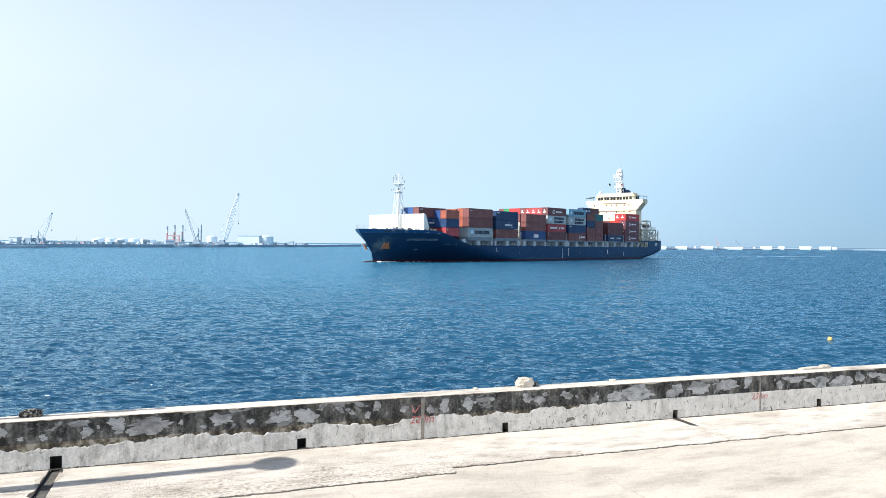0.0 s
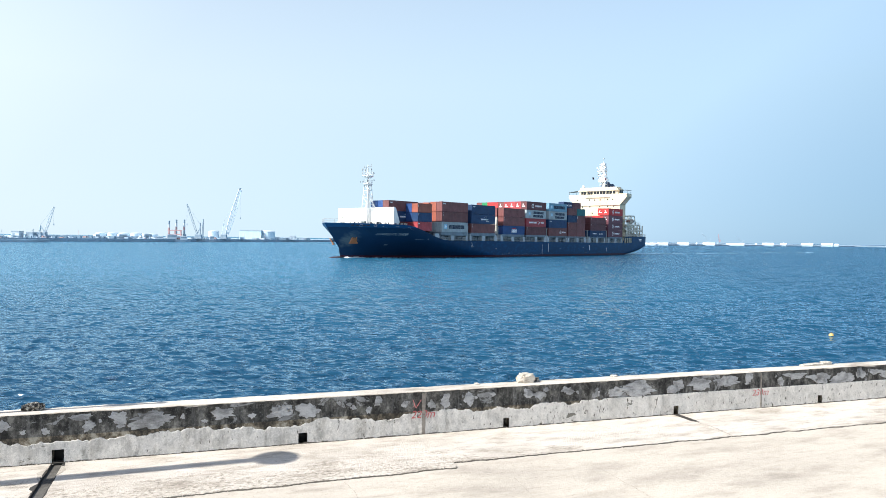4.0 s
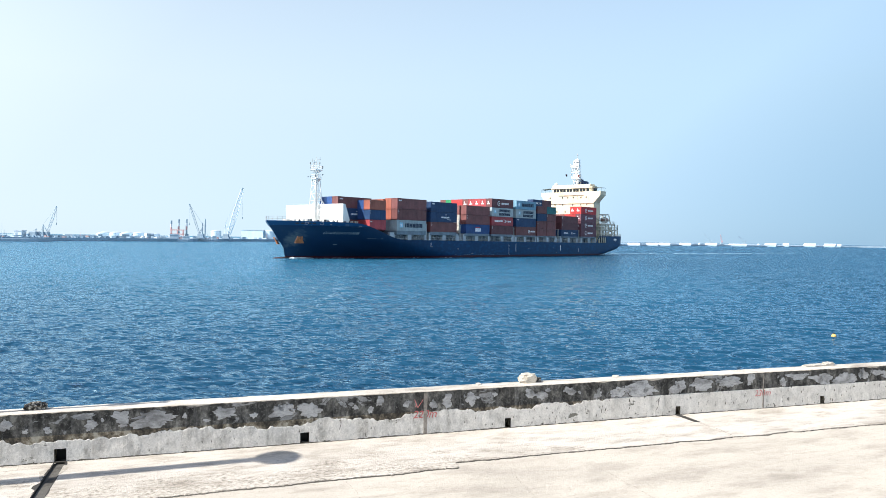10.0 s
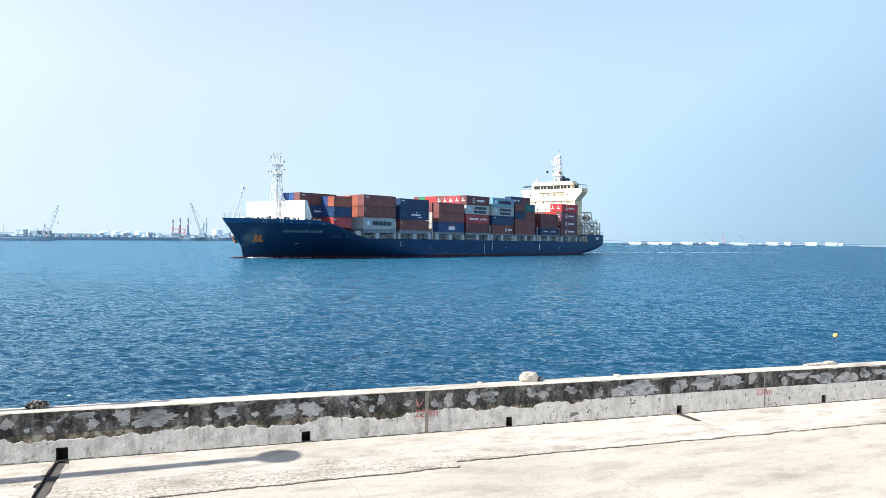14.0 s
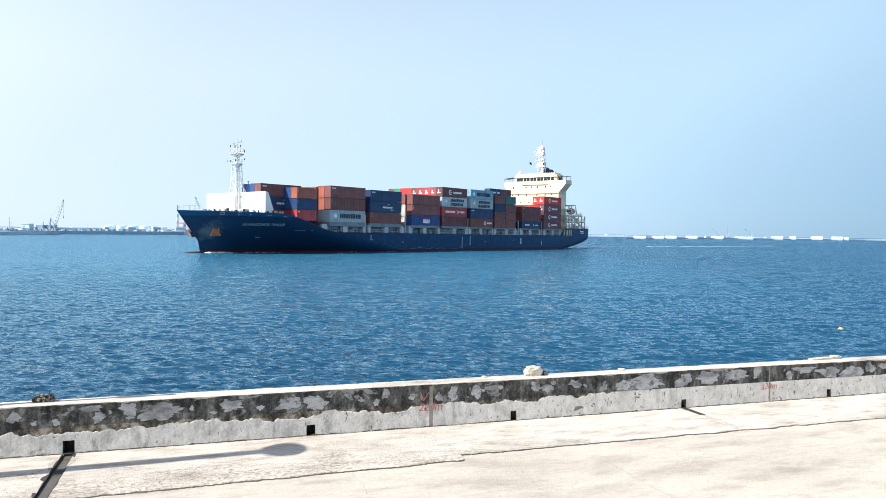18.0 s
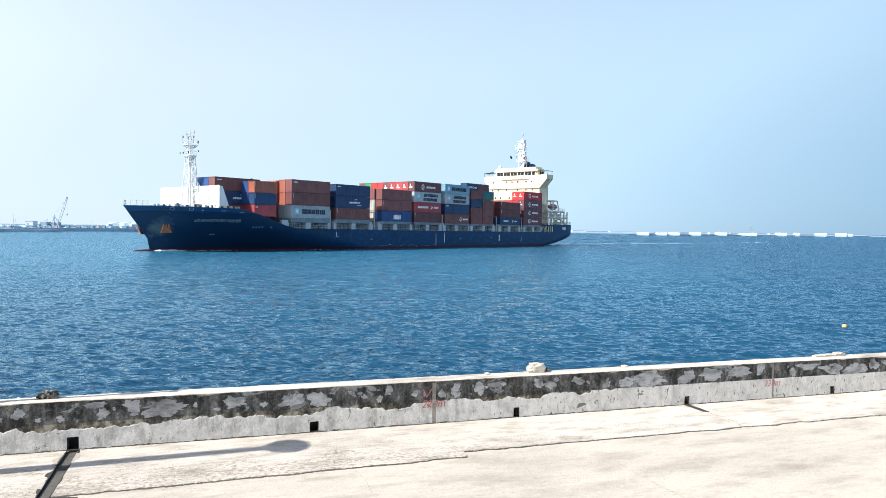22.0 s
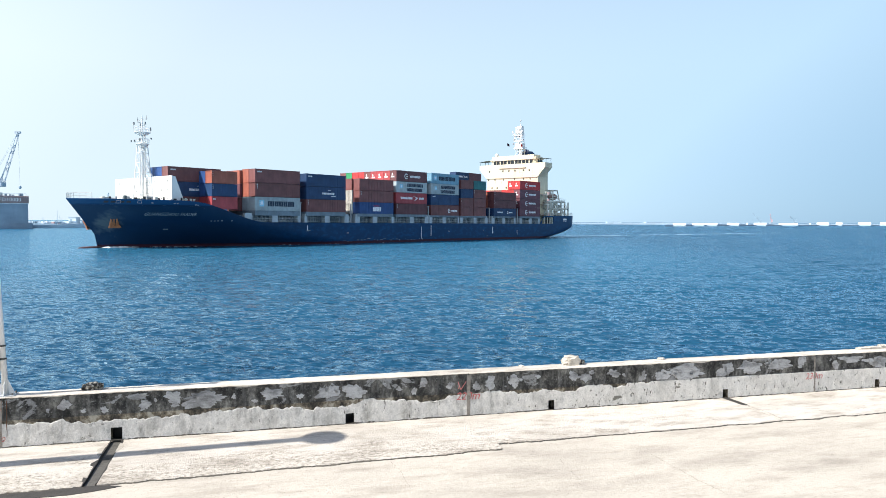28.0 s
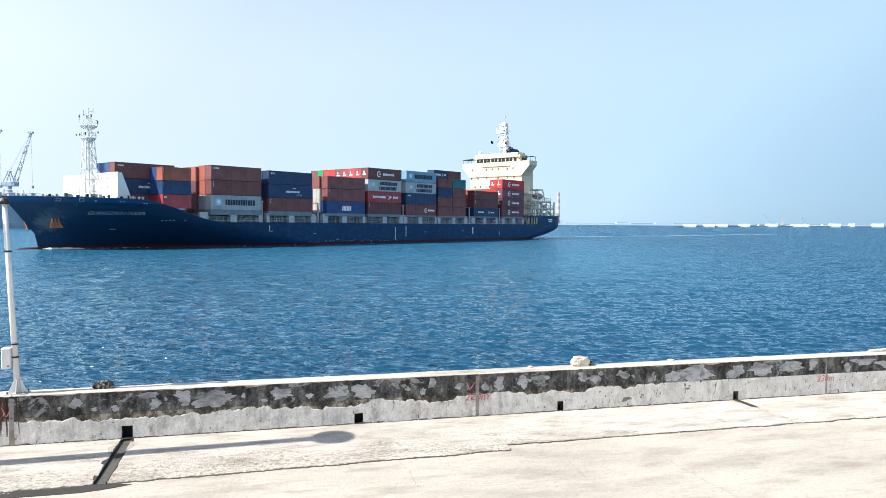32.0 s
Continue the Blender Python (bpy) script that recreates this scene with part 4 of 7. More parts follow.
S_RING_SMALL = (("ring_sign", "white", arc(0.65, 0.46, 0.22, 50, 310, 0.08) + [(0.65, 0.69, 0.42, 0.51)]), ("lettering", "white", bars(0.73, 0.95, 0.38, 0.56, 5, 0.26)))
S_WIDE = (("lettering", "white", bars(0.14, 0.52, 0.40, 0.60, 7, 0.24)), ("bird_sign", "white", [((0.55, 0.70), (0.66, 0.52), (0.70, 0.56)), ((0.66, 0.56), (0.58, 0.30), (0.63, 0.34), (0.70, 0.54))]), ("lettering", "white", bars(0.74, 0.90, 0.40, 0.60, 3, 0.24)))
S_TICKS = (("marking", "white", [(0.04, 0.05, 0.84, 0.92), (0.04, 0.05, 0.70, 0.78), (0.04, 0.05, 0.58, 0.65)]),)
S_LOW = (("lettering", "white", bars(0.16, 0.40, 0.42, 0.60, 5, 0.2)), ("marking", "white", arc(0.62, 0.5, 0.16, 40, 320, 0.06) + bars(0.68, 0.84, 0.42, 0.56, 4, 0.3)))
S_CORNER = (("marking", "white", bars(0.05, 0.15, 0.74, 0.84, 3, 0.3)),)

rng = random.Random(11)


def stack(x, row, z0, step, kinds, length=LONG):
    for i, c in enumerate(kinds):
        c = c if isinstance(c, tuple) else (c,)
        container(x, row, z0 + i * step, c[0], length, step - 0.055, c[1] if len(c) > 1 else (), c[2] if len(c) > 2 else "")


def load_ship():
    # forward bay: forty-foot rows inboard of a pair of twenty-foot rows
    stack(16.9, 2, 7.05, 3.05, ["brown", ("navy", S_ARC), ("brown", S_CORNER)])
    stack(16.9, 3, 7.05, 3.05, ["brown", "navy", "blue"])
    stack(16.9, 4, 7.05, 3.05, ["brown", "maroon", "blue"])
    for r in (5, 6, 7, 8):
        stack(16.9, r, 7.05, 2.6, ["brown", "navy"])
    stack(9.95, 0, 7.45, 2.68, [("crimson", S_CORNER), ("navy", S_TICKS), ("rust", S_TICKS)], SHORT)
    stack(9.95, 1, 7.45, 2.68, ["crimson", "blue", "blue"], SHORT)
    # bays counted aft: forward end, floor, tier height, then the two outer rows from the floor up
    stack(-0.6, 0, 7.3, 3.07, [("grey", S_GREYLINE), ("brown", S_TICKS), ("brown", S_CORNER)])
    stack(-0.6, 1, 7.3, 3.07, ["grey", "rust", "rust"])
    stack(-14.7, 0, 7.2, 3.0, [("brown", S_TICKS), ("navy", S_ARC), ("navy", S_CORNER)])
    stack(-14.7, 1, 7.2, 3.0, ["maroon", "navy", "blue"])
    stack(-31.5, 0, 6.95, 2.97, [("blue", S_BLOCK), ("brown", S_TICKS), "brown"])
    stack(-31.1, 1, 6.95, 2.97, ["white", "white", "brown"])
    stack(-44.8, 0, 6.9, 2.95, [("maroon", S_TICKS), ("crimson", S_WIDE), ("grey", S_TWOLINES), ("maroon", S_RING, "white")])
    stack(-44.8, 1, 6.9, 2.95, ["brown", "rust", "white", ("crimson", (), "white")])
    stack(-58.9, 0, 6.75, 3.0, [("brown", S_RING_SMALL), ("navy", S_CORNER), ("grey", S_TWOLINES), ("steel", S_GREYLINE)])
    stack(-58.9, 1, 6.75, 2.9, ["navy", "navy", "rust", "grey"])
    for x, kinds in ((-72.1, ["brown", ("brown", S_TICKS), "navy", "brown"]), (-78.4, ["brown", "brown", ("brown", S_TICKS), "teal"])):
        stack(x, 0, 6.7, 2.68, kinds, SHORT)
    for x, kinds in ((-72.9, ["brown", "navy", "brown", "brown", ("navy", S_WIDE)]), (-79.1, ["maroon", "brown", "navy", "maroon", "maroon"])):
        stack(x, 1, 6.7, 2.64, kinds, SHORT)
    stack(-88.6, 0, 6.7, 2.58, [("navy", S_LOW), ("maroon", S_TICKS), ("maroon", S_TICKS)])
    stack(-88.6, 1, 6.7, 2.58, ["navy", "rust", "rust"])
    stack(-103.0, 0, 6.8, 2.95, [("charcoal", S_RING), ("charcoal", S_RING, "white"), ("charcoal", S_RING, "white"), ("red", S_RING, "white")])
    stack(-103.0, 1, 6.8, 2.95, ["brown", "red", "red", ("red", (), "white")])
    # fronts that rise over the outer rows
    for r, c in zip(range(2, 9), ("crimson", "crimson", "brown", "red", "red", "green", "brown")):
        stack(-44.8, r, 6.9, 2.95, ["brown", "navy", rng.choice(("brown", "grey", "rust")), (c, (), "white" if r < 5 else "")])
    for x, z0, step, k in ((0, 7.15, 3.05, 3), (-14.1, 7.15, 3.0, 2), (-31.3, 6.95, 2.97, 3), (-58.9, 6.75, 2.9, 4), (-88.6, 6.7, 2.58, 3), (-103.0, 6.8, 2.95, 3)):
        stack(x, 10, z0, step, [rng.choice(("brown", "navy", "grey", "maroon", "red", "blue")) for _ in range(k)])


load_ship()


def inner_stacks():
    """The rows in the middle of the load, out of reach of the eye but for their tops."""
    m, n, l, b = nodes_of("mixed_container_paint")
    geo = n.new("ShaderNodeNewGeometry")
    cols = [PAINT[k][0] for k in ("brown", "navy", "maroon", "charcoal", "brown", "blue", "rust", "red")]
    r = ramp_node(n, l, geo.outputs["Random Per Island"], [(i / 8, c) for i, c in enumerate(cols)])
    r.color_ramp.interpolation = "CONSTANT"
    l.new(r.outputs[0], b.inputs["Base Color"])
    b.inputs["Roughness"].default_value = 0.5
    bm = bmesh.new()
    for x, z0, step, k, r0 in ((0, 7.15, 3.05, 3, 2), (-14.1, 7.15, 3.0, 2, 2), (-31.3, 6.95, 2.97, 3, 2), (-58.9, 6.75, 2.9, 4, 2), (-72.0, 6.7, 2.9, 4, 2), (-88.6, 6.7, 2.58, 3, 2), (-103.0, 6.8, 2.95, 3, 2)):
        for row in range(r0, 10 if x > -70 or x < -80 else 11):
            for i in range(k):
                box(bm, x - LONG, x, -2.45 - 2.49 * row, -0.01 - 2.49 * row, z0 + i * step + 0.02, z0 + (i + 1) * step - 0.05)
    ob = whole("inner_container_stacks", bm, m, "stacked mixed-colour containers in the middle rows of the load", "containers", kind="stuff")
    containers.append((ob, Matrix.Identity(4)))


inner_stacks()


# ---- ship: deck edge, hatches and posts ----
BAYS = ((16.9, 4.6, 7.05), (-0.6, -12.8, 7.3), (-14.7, -26.9, 7.2), (-31.1, -43.7, 6.95), (-44.8, -57.0, 6.9), (-58.9, -71.1, 6.75), (-71.6, -84.6, 6.7), (-88.6, -100.8, 6.7), (-103.0, -115.2, 6.8))
for a, b, top in BAYS:
    bm = bmesh.new()
    w = 9.0 if a > 10 else 13.6
    box(bm, b, a, CL - w, CL + w, 6.2 if a < 10 else top - 0.45, top)
    part("hatch_cover", bm, M_COAM, ship)
bm = bmesh.new()
box(bm, -116, 3.0, CL - 11.2, CL + 11.2, 4.0, 6.26)
part("hatch_coaming", bm, M_COAM, ship, "dark blue-grey hatch coaming behind the walkway")
POSTS = ((1.8, -0.2), (-5.2, -6.7), (-12.3, -13.0), (-14.3, -15.1), (-20.4, -21.9), (-26.7, -28.2), (-30.3, -31.8), (-36.4, -37.9), (-43.2, -44.1), (-50.3, -51.8), (-56.5, -57.9), (-58.3, -59.6), (-64.1, -65.5), (-70.9, -71.6), (-72.1, -73.3), (-78.6, -80.0), (-84.2, -85.6), (-87.8, -89.4), (-93.5, -95.0), (-100.1, -100.9), (-103.2, -104.6), (-109.0, -110.4), (-114.6, -115.6))
for a, b in POSTS:
    post = None
    for side in (1, -1):
        bm = bmesh.new()
        w = min(13.55, half(max(a, b), 4.2) - 0.4)
        y0, y1 = sorted((CL + side * w, CL + side * 12.2))
        box(bm, b, a, y0, y1, 4.0, 6.19)
        box(bm, b + 0.12, a - 0.12, y0 + 0.1, y1 - 0.1, 6.19, 6.75)
        part("hatch_side_post", bm, M_POST, ship)
# the walkway's guard rails, one length between two posts
for (a, b), (c, d) in zip(POSTS, POSTS[1:]):
    if b - c > 1.5:
        bm = bmesh.new()
        for z in (4.55, 5.05, 5.55):
            beam(bm, (b, CL + 13.5, z), (c, CL + 13.5, z), 0.07)
        k = max(1, int((b - c) / 1.6))
        for i in range(1, k):
            x = b + (c - b) * i / k
            beam(bm, (x, CL + 13.5, 4.0), (x, CL + 13.5, 5.55), 0.06)
        part("guard_rail", bm, M_POST, ship)
        # stiffened coaming plate behind the walkway, with its pipes
        bm = bmesh.new()
        for i in range(2 * k + 1):
            x = b + (c - b) * (i + 0.5) / (2 * k + 1)
            box(bm, x - 0.05, x + 0.05, CL + 11.2, CL + 11.5, 4.1, 6.2)
        for z in (4.9, 5.9):
            tube(bm, (b, CL + 11.6, z), (c, CL + 11.6, z), 0.09, seg=6)
        part("coaming_stiffener", bm, M_POST, ship)
# inclined ladder beside the second bay
bm = bmesh.new()
for dy in (0.0, 0.7):
    beam(bm, (-7.2, CL + 12.2 + dy, 4.4), (-12.0, CL + 12.2 + dy, 6.6), 0.14)
for i in range(10):
    x = -7.2 - 4.8 * (i + 0.5) / 10
    beam(bm, (x, CL + 12.2, 4.4 + 2.2 * (i + 0.5) / 10), (x, CL + 12.9, 4.4 + 2.2 * (i + 0.5) / 10), 0.08)
part("inclined_ladder", bm, M_GREY, ship)
# lashing bridges between bays
for x in (-13.1, -28.8, -57.9, -86.6, -101.9):
    bm = bmesh.new()
    for k in range(12):
        y = CL - 13.4 + 2.436 * k
        box(bm, x - 0.14, x + 0.14, y - 0.12, y + 0.12, 4.0, 9.3)
    box(bm, x - 0.4, x + 0.4, CL - 13.5, CL + 13.5, 9.2, 9.35)
    part("lashing_bridge", bm, M_GREY, ship)

# ---- ship: forecastle ----
bm = bmesh.new()
box(bm, 17.6, 17.85, CL - 12.5, CL + 11.9, 7.9, 14.05)
wave_wall = part("wave_breaker", bm, M_WHITE, ship, "tall white wave-breaker plate across the forecastle")
for side in (1, -1):
    bm = bmesh.new()
    y = CL + side * 11.7
    v = [bm.verts.new(p) for p in ((17.6, y - 0.1, 13.95), (17.0, y - 0.1, 13.95), (14.7, y - 0.1, 7.9), (17.6, y - 0.1, 7.9), (17.6, y + 0.1, 13.95), (17.0, y + 0.1, 13.95), (14.7, y + 0.1, 7.9), (17.6, y + 0.1, 7.9))]
    for f in ((0, 1, 2, 3), (7, 6, 5, 4), (0, 4, 5, 1), (1, 5, 6, 2), (3, 7, 4, 0), (2, 6, 7, 3)):
        bm.faces.new([v[i] for i in f])
    part("gusset_plate", bm, M_WHITE, wave_wall)
for z in (13.0, 11.25, 9.5):
    for k in range(9):
        y = CL - 10.4 + 2.6 * k
        if abs(y - (CL + 1.8)) < 1.0:
            continue
        bm = bmesh.new()
        tube(bm, (17.83, y, z), (17.875, y, z), 0.17, seg=8)
        part("scupper", bm, M_BLACK, wave_wall)


def lattice_mast(x, y):
    z0, z1, w0, w1 = 8.0, 20.8, 1.5, 0.72
    mast = part("foremast", (lambda b: (tube(b, (x, y, z0), (x, y, 23.5), 0.24, 0.20, 10), b)[1])(bmesh.new()), M_WHITE, ship, "white lattice foremast with two lookout platforms")
    def leg(z, sx, sy):
        w = w0 + (w1 - w0) * (z - z0) / (z1 - z0)
        return (x + sx * w, y + sy * w, z)
    corners = ((1, 1), (1, -1), (-1, -1), (-1, 1))
    for sx, sy in corners:
        bm = bmesh.new()
        tube(bm, leg(z0, sx, sy), leg(z1, sx, sy), 0.14, 0.11, 8)
        part("mast_leg", bm, M_WHITE, mast)
    tiers = [8.0, 10.4, 12.8, 15.0, 17.0, 19.0, 21.0]
    for i, (a, b) in enumerate(zip(tiers, tiers[1:])):
        for j in range(4):
            c, d = corners[j], corners[(j + 1) % 4]
            bm = bmesh.new()
            tube(bm, leg(b, *c), leg(b, *d), 0.075, seg=6)
            p, q = (c, d) if (i + j) % 2 else (d, c)
            tube(bm, leg(a, *p), leg(b, *q), 0.07, seg=6)
            part("mast_brace", bm, M_WHITE, mast)
    # ladder with its hoops
    bm = bmesh.new()
    for dy in (-0.25, 0.25):
        tube(bm, (x - 0.55, y + dy, z0), (x - 0.55, y + dy, 23.4), 0.05, seg=5)
    for k in range(38):
        tube(bm, (x - 0.55, y - 0.25, 8.4 + 0.4 * k), (x - 0.55, y + 0.25, 8.4 + 0.4 * k), 0.035, seg=4)
    part("mast_ladder", bm, M_WHITE, mast)
    for z, r in ((20.8, 1.40), (23.2, 1.70)):
        bm = bmesh.new()
        lathe(bm, (x, y, z), [(r * 0.55, -0.55), (r * 0.94, -0.05), (r, 0.0), (r, 0.09), (r * 0.9, 0.10)], 8)
        plat = part("lookout_platform", bm, M_WHITE, mast)
        bm = bmesh.new()
        for k in range(10):
            a, b = 2 * math.pi * k / 10, 2 * math.pi * (k + 1) / 10
            p = (x + r * 0.96 * math.cos(a), y + r * 0.96 * math.sin(a))
            q = (x + r * 0.96 * math.cos(b), y + r * 0.96 * math.sin(b))
            tube(bm, (*p, z + 0.1), (*p, z + 1.15), 0.035, seg=4)
            for h in (0.6, 1.15):
                tube(bm, (*p, z + h), (*q, z + h), 0.03, seg=4)
        part("rail", bm, M_WHITE, plat)
    for dx, dy, z, h in ((1.4, -0.6, 21.2, 0.6), (1.0, 0.9, 21.3, 0.75), (1.8, -1.2, 21.2, 0.45), (-1.3, 1.2, 21.8, 0.5), (-1.2, 1.2, 23.6, 0.9)):
        bm = bmesh.new()
        lathe(bm, (x + dx, y + dy, z), [(0.06, 0), (0.06, 0.15), (0.15, 0.17), (0.15, h * 0.8), (0.09, h * 0.85)], 10)
        part("signal_lamp", bm, M_LAMP, mast, "dull grey signal lamp housing")
    bm = bmesh.new()
    tube(bm, (x, y, 23.2), (x, y, 26.8), 0.17, 0.06, 8)
    part("topmast", bm, M_WHITE, mast)
    for a, z in ((0.3, 25.2), (2.0, 26.0), (3.9, 24.7), (5.2, 25.7)):
        bm = bmesh.new()
        tube(bm, (x, y, z), (x + 1.1 * math.cos(a), y + 1.1 * math.sin(a), z + 0.1), 0.05, seg=5)
        tube(bm, (x + 1.1 * math.cos(a), y + 1.1 * math.sin(a), z - 0.1), (x + 1.1 * math.cos(a), y + 1.1 * math.sin(a), z + 0.75), 0.08, 0.05, seg=6)
        part("antenna", bm, M_GREY, mast)
    for dx, dy in ((1.4, -0.8), (-0.4, -1.6), (0.2, 1.6)):
        bm = bmesh.new()
        tube(bm, (x + dx, y + dy, 23.6), (x + dx, y + dy, 25.4), 0.06, 0.03, 6)
        box(bm, x + dx - 0.14, x + dx + 0.14, y + dy - 0.14, y + dy + 0.14, 24.8, 25.35)
        part("navigation_light", bm, M_GREY, mast)
    # stays to the deck
    bm = bmesh.new()
    tube(bm, (x - 0.4, y + 0.6, 16.6), (x - 1.3, y + 2.2, 13.6), 0.13, seg=6)
    tube(bm, (x - 0.4, y + 0.6, 13.4), (x - 1.3, y + 2.2, 13.6), 0.09, seg=6)
    part("mast_strut", bm, M_WHITE, mast)


lattice_mast(18.65, -12.0)


def windlass(x, y):
    bm = bmesh.new()
    box(bm, x - 1.3, x + 1.3, y - 1.0, y + 1.0, 8.0, 8.4)
    w = part("windlass", bm, M_GREY, ship)
    for dy in (-0.75, 0.25):
        bm = bmesh.new()
        tube(bm, (x, y + dy, 9.2), (x, y + dy + 0.6, 9.2), 0.62, seg=12)
        part("drum", bm, M_BEIGE, w)
    bm = bmesh.new()
    box(bm, x - 0.6, x + 0.7, y + 1.0, y + 1.7, 8.4, 9.8)
    part("gearbox", bm, M_GREY, w)


windlass(24.2, CL + 4.4)
windlass(24.2, CL - 4.4)
windlass(20.9, CL + 7.5)
windlass(21.2, CL - 7.5)
for x, y in ((28.0, 2.2), (28.0, -2.2), (26.5, 5.6), (22.7, 8.6), (15.0, 11.9), (13.6, 12.4)):
    bm = bmesh.new()
    for d in (-0.35, 0.35):
        lathe(bm, (x + d, CL + y, 8.0), [(0.2, 0), (0.18, 1.2), (0.26, 1.25), (0.26, 1.45)], 10)
    box(bm, x - 0.7, x + 0.7, CL + y - 0.3, CL + y + 0.3, 8.0, 8.12)
    part("bollard", bm, M_BEIGE, ship)
# mooring gear that shows over the bulwark
gear = random.Random(4)
for i in range(16):
    x = 15.2 + 0.95 * i
    y = half(x, 8.5) - gear.uniform(0.9, 2.2)
    if y < 0.8:
        continue
    bm = bmesh.new()
    w = gear.uniform(0.15, 0.45)
    lathe(bm, (x, CL + y, 8.0), [(w, 0), (w * 0.8, 0.9), (w * 1.2, 1.1), (w * 1.1, gear.uniform(1.3, 1.9))], 8)
    part("mooring_gear", bm, gear.choice((M_GREY, M_BEIGE, M_BLACK, M_DECK)), ship)
# rail at the stem
bm = bmesh.new()
rail_pts = [(x, CL + s * max(0.0, half(x, 9.2) - 0.15), sheer(x)) for s, xs in ((1, (30.3, 31, 31.7, 32.4, 33.0)), (-1, (33.0, 32.4, 31.7, 31, 30.3))) for x in xs]
for p, q in zip(rail_pts, rail_pts[1:]):
    h = 1.15 if p[0] > 29 else 0.55
    tube(bm, p, (p[0], p[1], p[2] + h), 0.05, seg=5)
    for k in (0.5, 1.0):
        tube(bm, (p[0], p[1], p[2] + h * k), (q[0], q[1], q[2] + h * k), 0.04, seg=5)
part("bow_rail", bm, M_GREY, ship)


def on_hull(x, z, out=0.03):
    return (x, CL + half(x, z) + out, z)


# anchors in their pockets, port and starboard
for side in (1, -1):
    bm = bmesh.new()
    def ap(dx, dz, out=0.35):
        # the starboard one hangs out on its bolster close to the stem
        x, z = (25.7 if side > 0 else 28.1) + dx * 0.72 + dz * 0.42, (4.35 if side > 0 else 4.0) + dz * 0.95
        return Vector((x, CL + side * (half(x, z) + out + (1.55 if side < 0 else 0.0)), z))
    def slab(pts, out0, out1):
        a = [bm.verts.new(ap(dx, dz, out0)) for dx, dz in pts]
        b = [bm.verts.new(ap(dx, dz, out1)) for dx, dz in pts]
        k = len(a)
        for i in range(k):
            bm.faces.new((a[i], a[(i + 1) % k], b[(i + 1) % k], b[i]))
        bm.faces.new(a)
        bm.faces.new(b)
    slab(((-1.25, -0.95), (1.2, -0.95), (1.1, -0.45), (-1.1, -0.45)), -0.05, 0.55)
    slab(((-1.0, -0.45), (-0.3, -0.45), (-0.55, 1.0)), -0.05, 0.45)
    slab(((0.3, -0.45), (1.0, -0.45), (0.6, 1.0)), -0.05, 0.45)
    slab(((-0.18, -0.45), (0.18, -0.45), (0.15, 0.9), (-0.15, 0.9)), -0.05, 0.3)
    part("anchor", bm, M_ORANGE, ship, "rust-orange stockless anchor in its pocket")

bm = bmesh.new()
tube(bm, (27.9, CL - 0.6, 4.9), (28.3, CL - half(28.3, 4.4) - 1.65, 4.35), 0.75, 0.5, 12)
part("anchor_bolster", bm, M_HULL, ship, "navy bolster that holds the starboard anchor off the stem")

# the ship's name follows the flare of the bow
me = text_mesh("ship_name", "GUANGZHOU TRADER", 0.92, M_NAME, 0.02)
lo, hi = min(v.co.x for v in me.vertices), max(v.co.x for v in me.vertices)
for v in me.vertices:
    x = 22.1 - (v.co.x - lo) / (hi - lo) * 9.0
    z = 5.95 + v.co.y
    v.co = Vector(on_hull(x, z, 0.03 + v.co.z))
part("ship_name", me, M_NAME, ship, "white ship name lettered on the bow")


def hull_mark(name, x0, x1, z0, z1, material=M_LETTER):
    bm = bmesh.new()
    q = [on_hull(x0, z0), on_hull(x1, z0), on_hull(x1, z1), on_hull(x0, z1)]
    a = [bm.verts.new(p) for p in q]
    b = [bm.verts.new((p[0], p[1] - 0.06, p[2])) for p in q]
    for i in range(4):
        bm.faces.new((a[i], a[(i + 1) % 4], b[(i + 1) % 4], b[i]))
    bm.faces.new(a)
    bm.faces.new(b[::-1])
    part(name, bm, material, ship)


for x, z0, z1, w in ((-14.8, 2.9, 4.0, 0.16), (-54.5, 0.3, 3.6, 0.14), (-58.6, 1.0, 3.9, 0.18), (-87.7, 1.4, 3.4, 0.42), (-101.2, 0.8, 2.4, 0.14)):
    hull_mark("draught_mark", x + w / 2, x - w / 2, z0, z1)
for x, z, w in ((-15.1, 2.75, 1.1), (-27.4, 2.1, 0.7), (-66.5, 2.2, 0.6), (-83, 2.4, 0.5), (17.0, 3.2, 0.9), (-85, 0.6, 0.4)):
    hull_mark("hull_symbol", x + w / 2, x - w / 2, z - 0.1, z + 0.12, M_NAME)
for x, z in ((9.6, 4.95), (8.9, 4.95), (8.2, 4.97), (7.4, 5.0), (5.2, 5.0), (21.9, 8.45), (18.0, 8.42), (17.4, 8.42), (13.7, 8.2), (13.2, 8.15)):
    hull_mark("fairlead", x + 0.15, x - 0.15, z - 0.1, z + 0.1, M_NAME)
# knuckle strake under the bulwark
bm = bmesh.new()
pts = [on_hull(x, sheer(x) - 1.05, 0.0) for x in np.linspace(11.5, 32.0, 42)]
for p, q in zip(pts, pts[1:]):
    tube(bm, p, q, 0.075, seg=6, caps=False)
part("knuckle_strake", bm, M_HULL, ship)
for x in (26.9, 23.9):
    bm = bmesh.new()
    q = [on_hull(x + a, 8.62 + b, 0.02) for a, b in ((0.30, -0.24), (-0.30, -0.24), (-0.30, 0.24), (0.30, 0.24))]
    for a, b in zip(q, q[1:] + q[:1]):
        tube(bm, a, b, 0.035, seg=6)
    part("mooring_frame", bm, M_GREY, ship)
for x in (28.5, 27.6, 26.4, 25.5):
    hull_mark("mooring_port", x + 0.3, x - 0.3, 8.45, 8.8, M_BLACK)
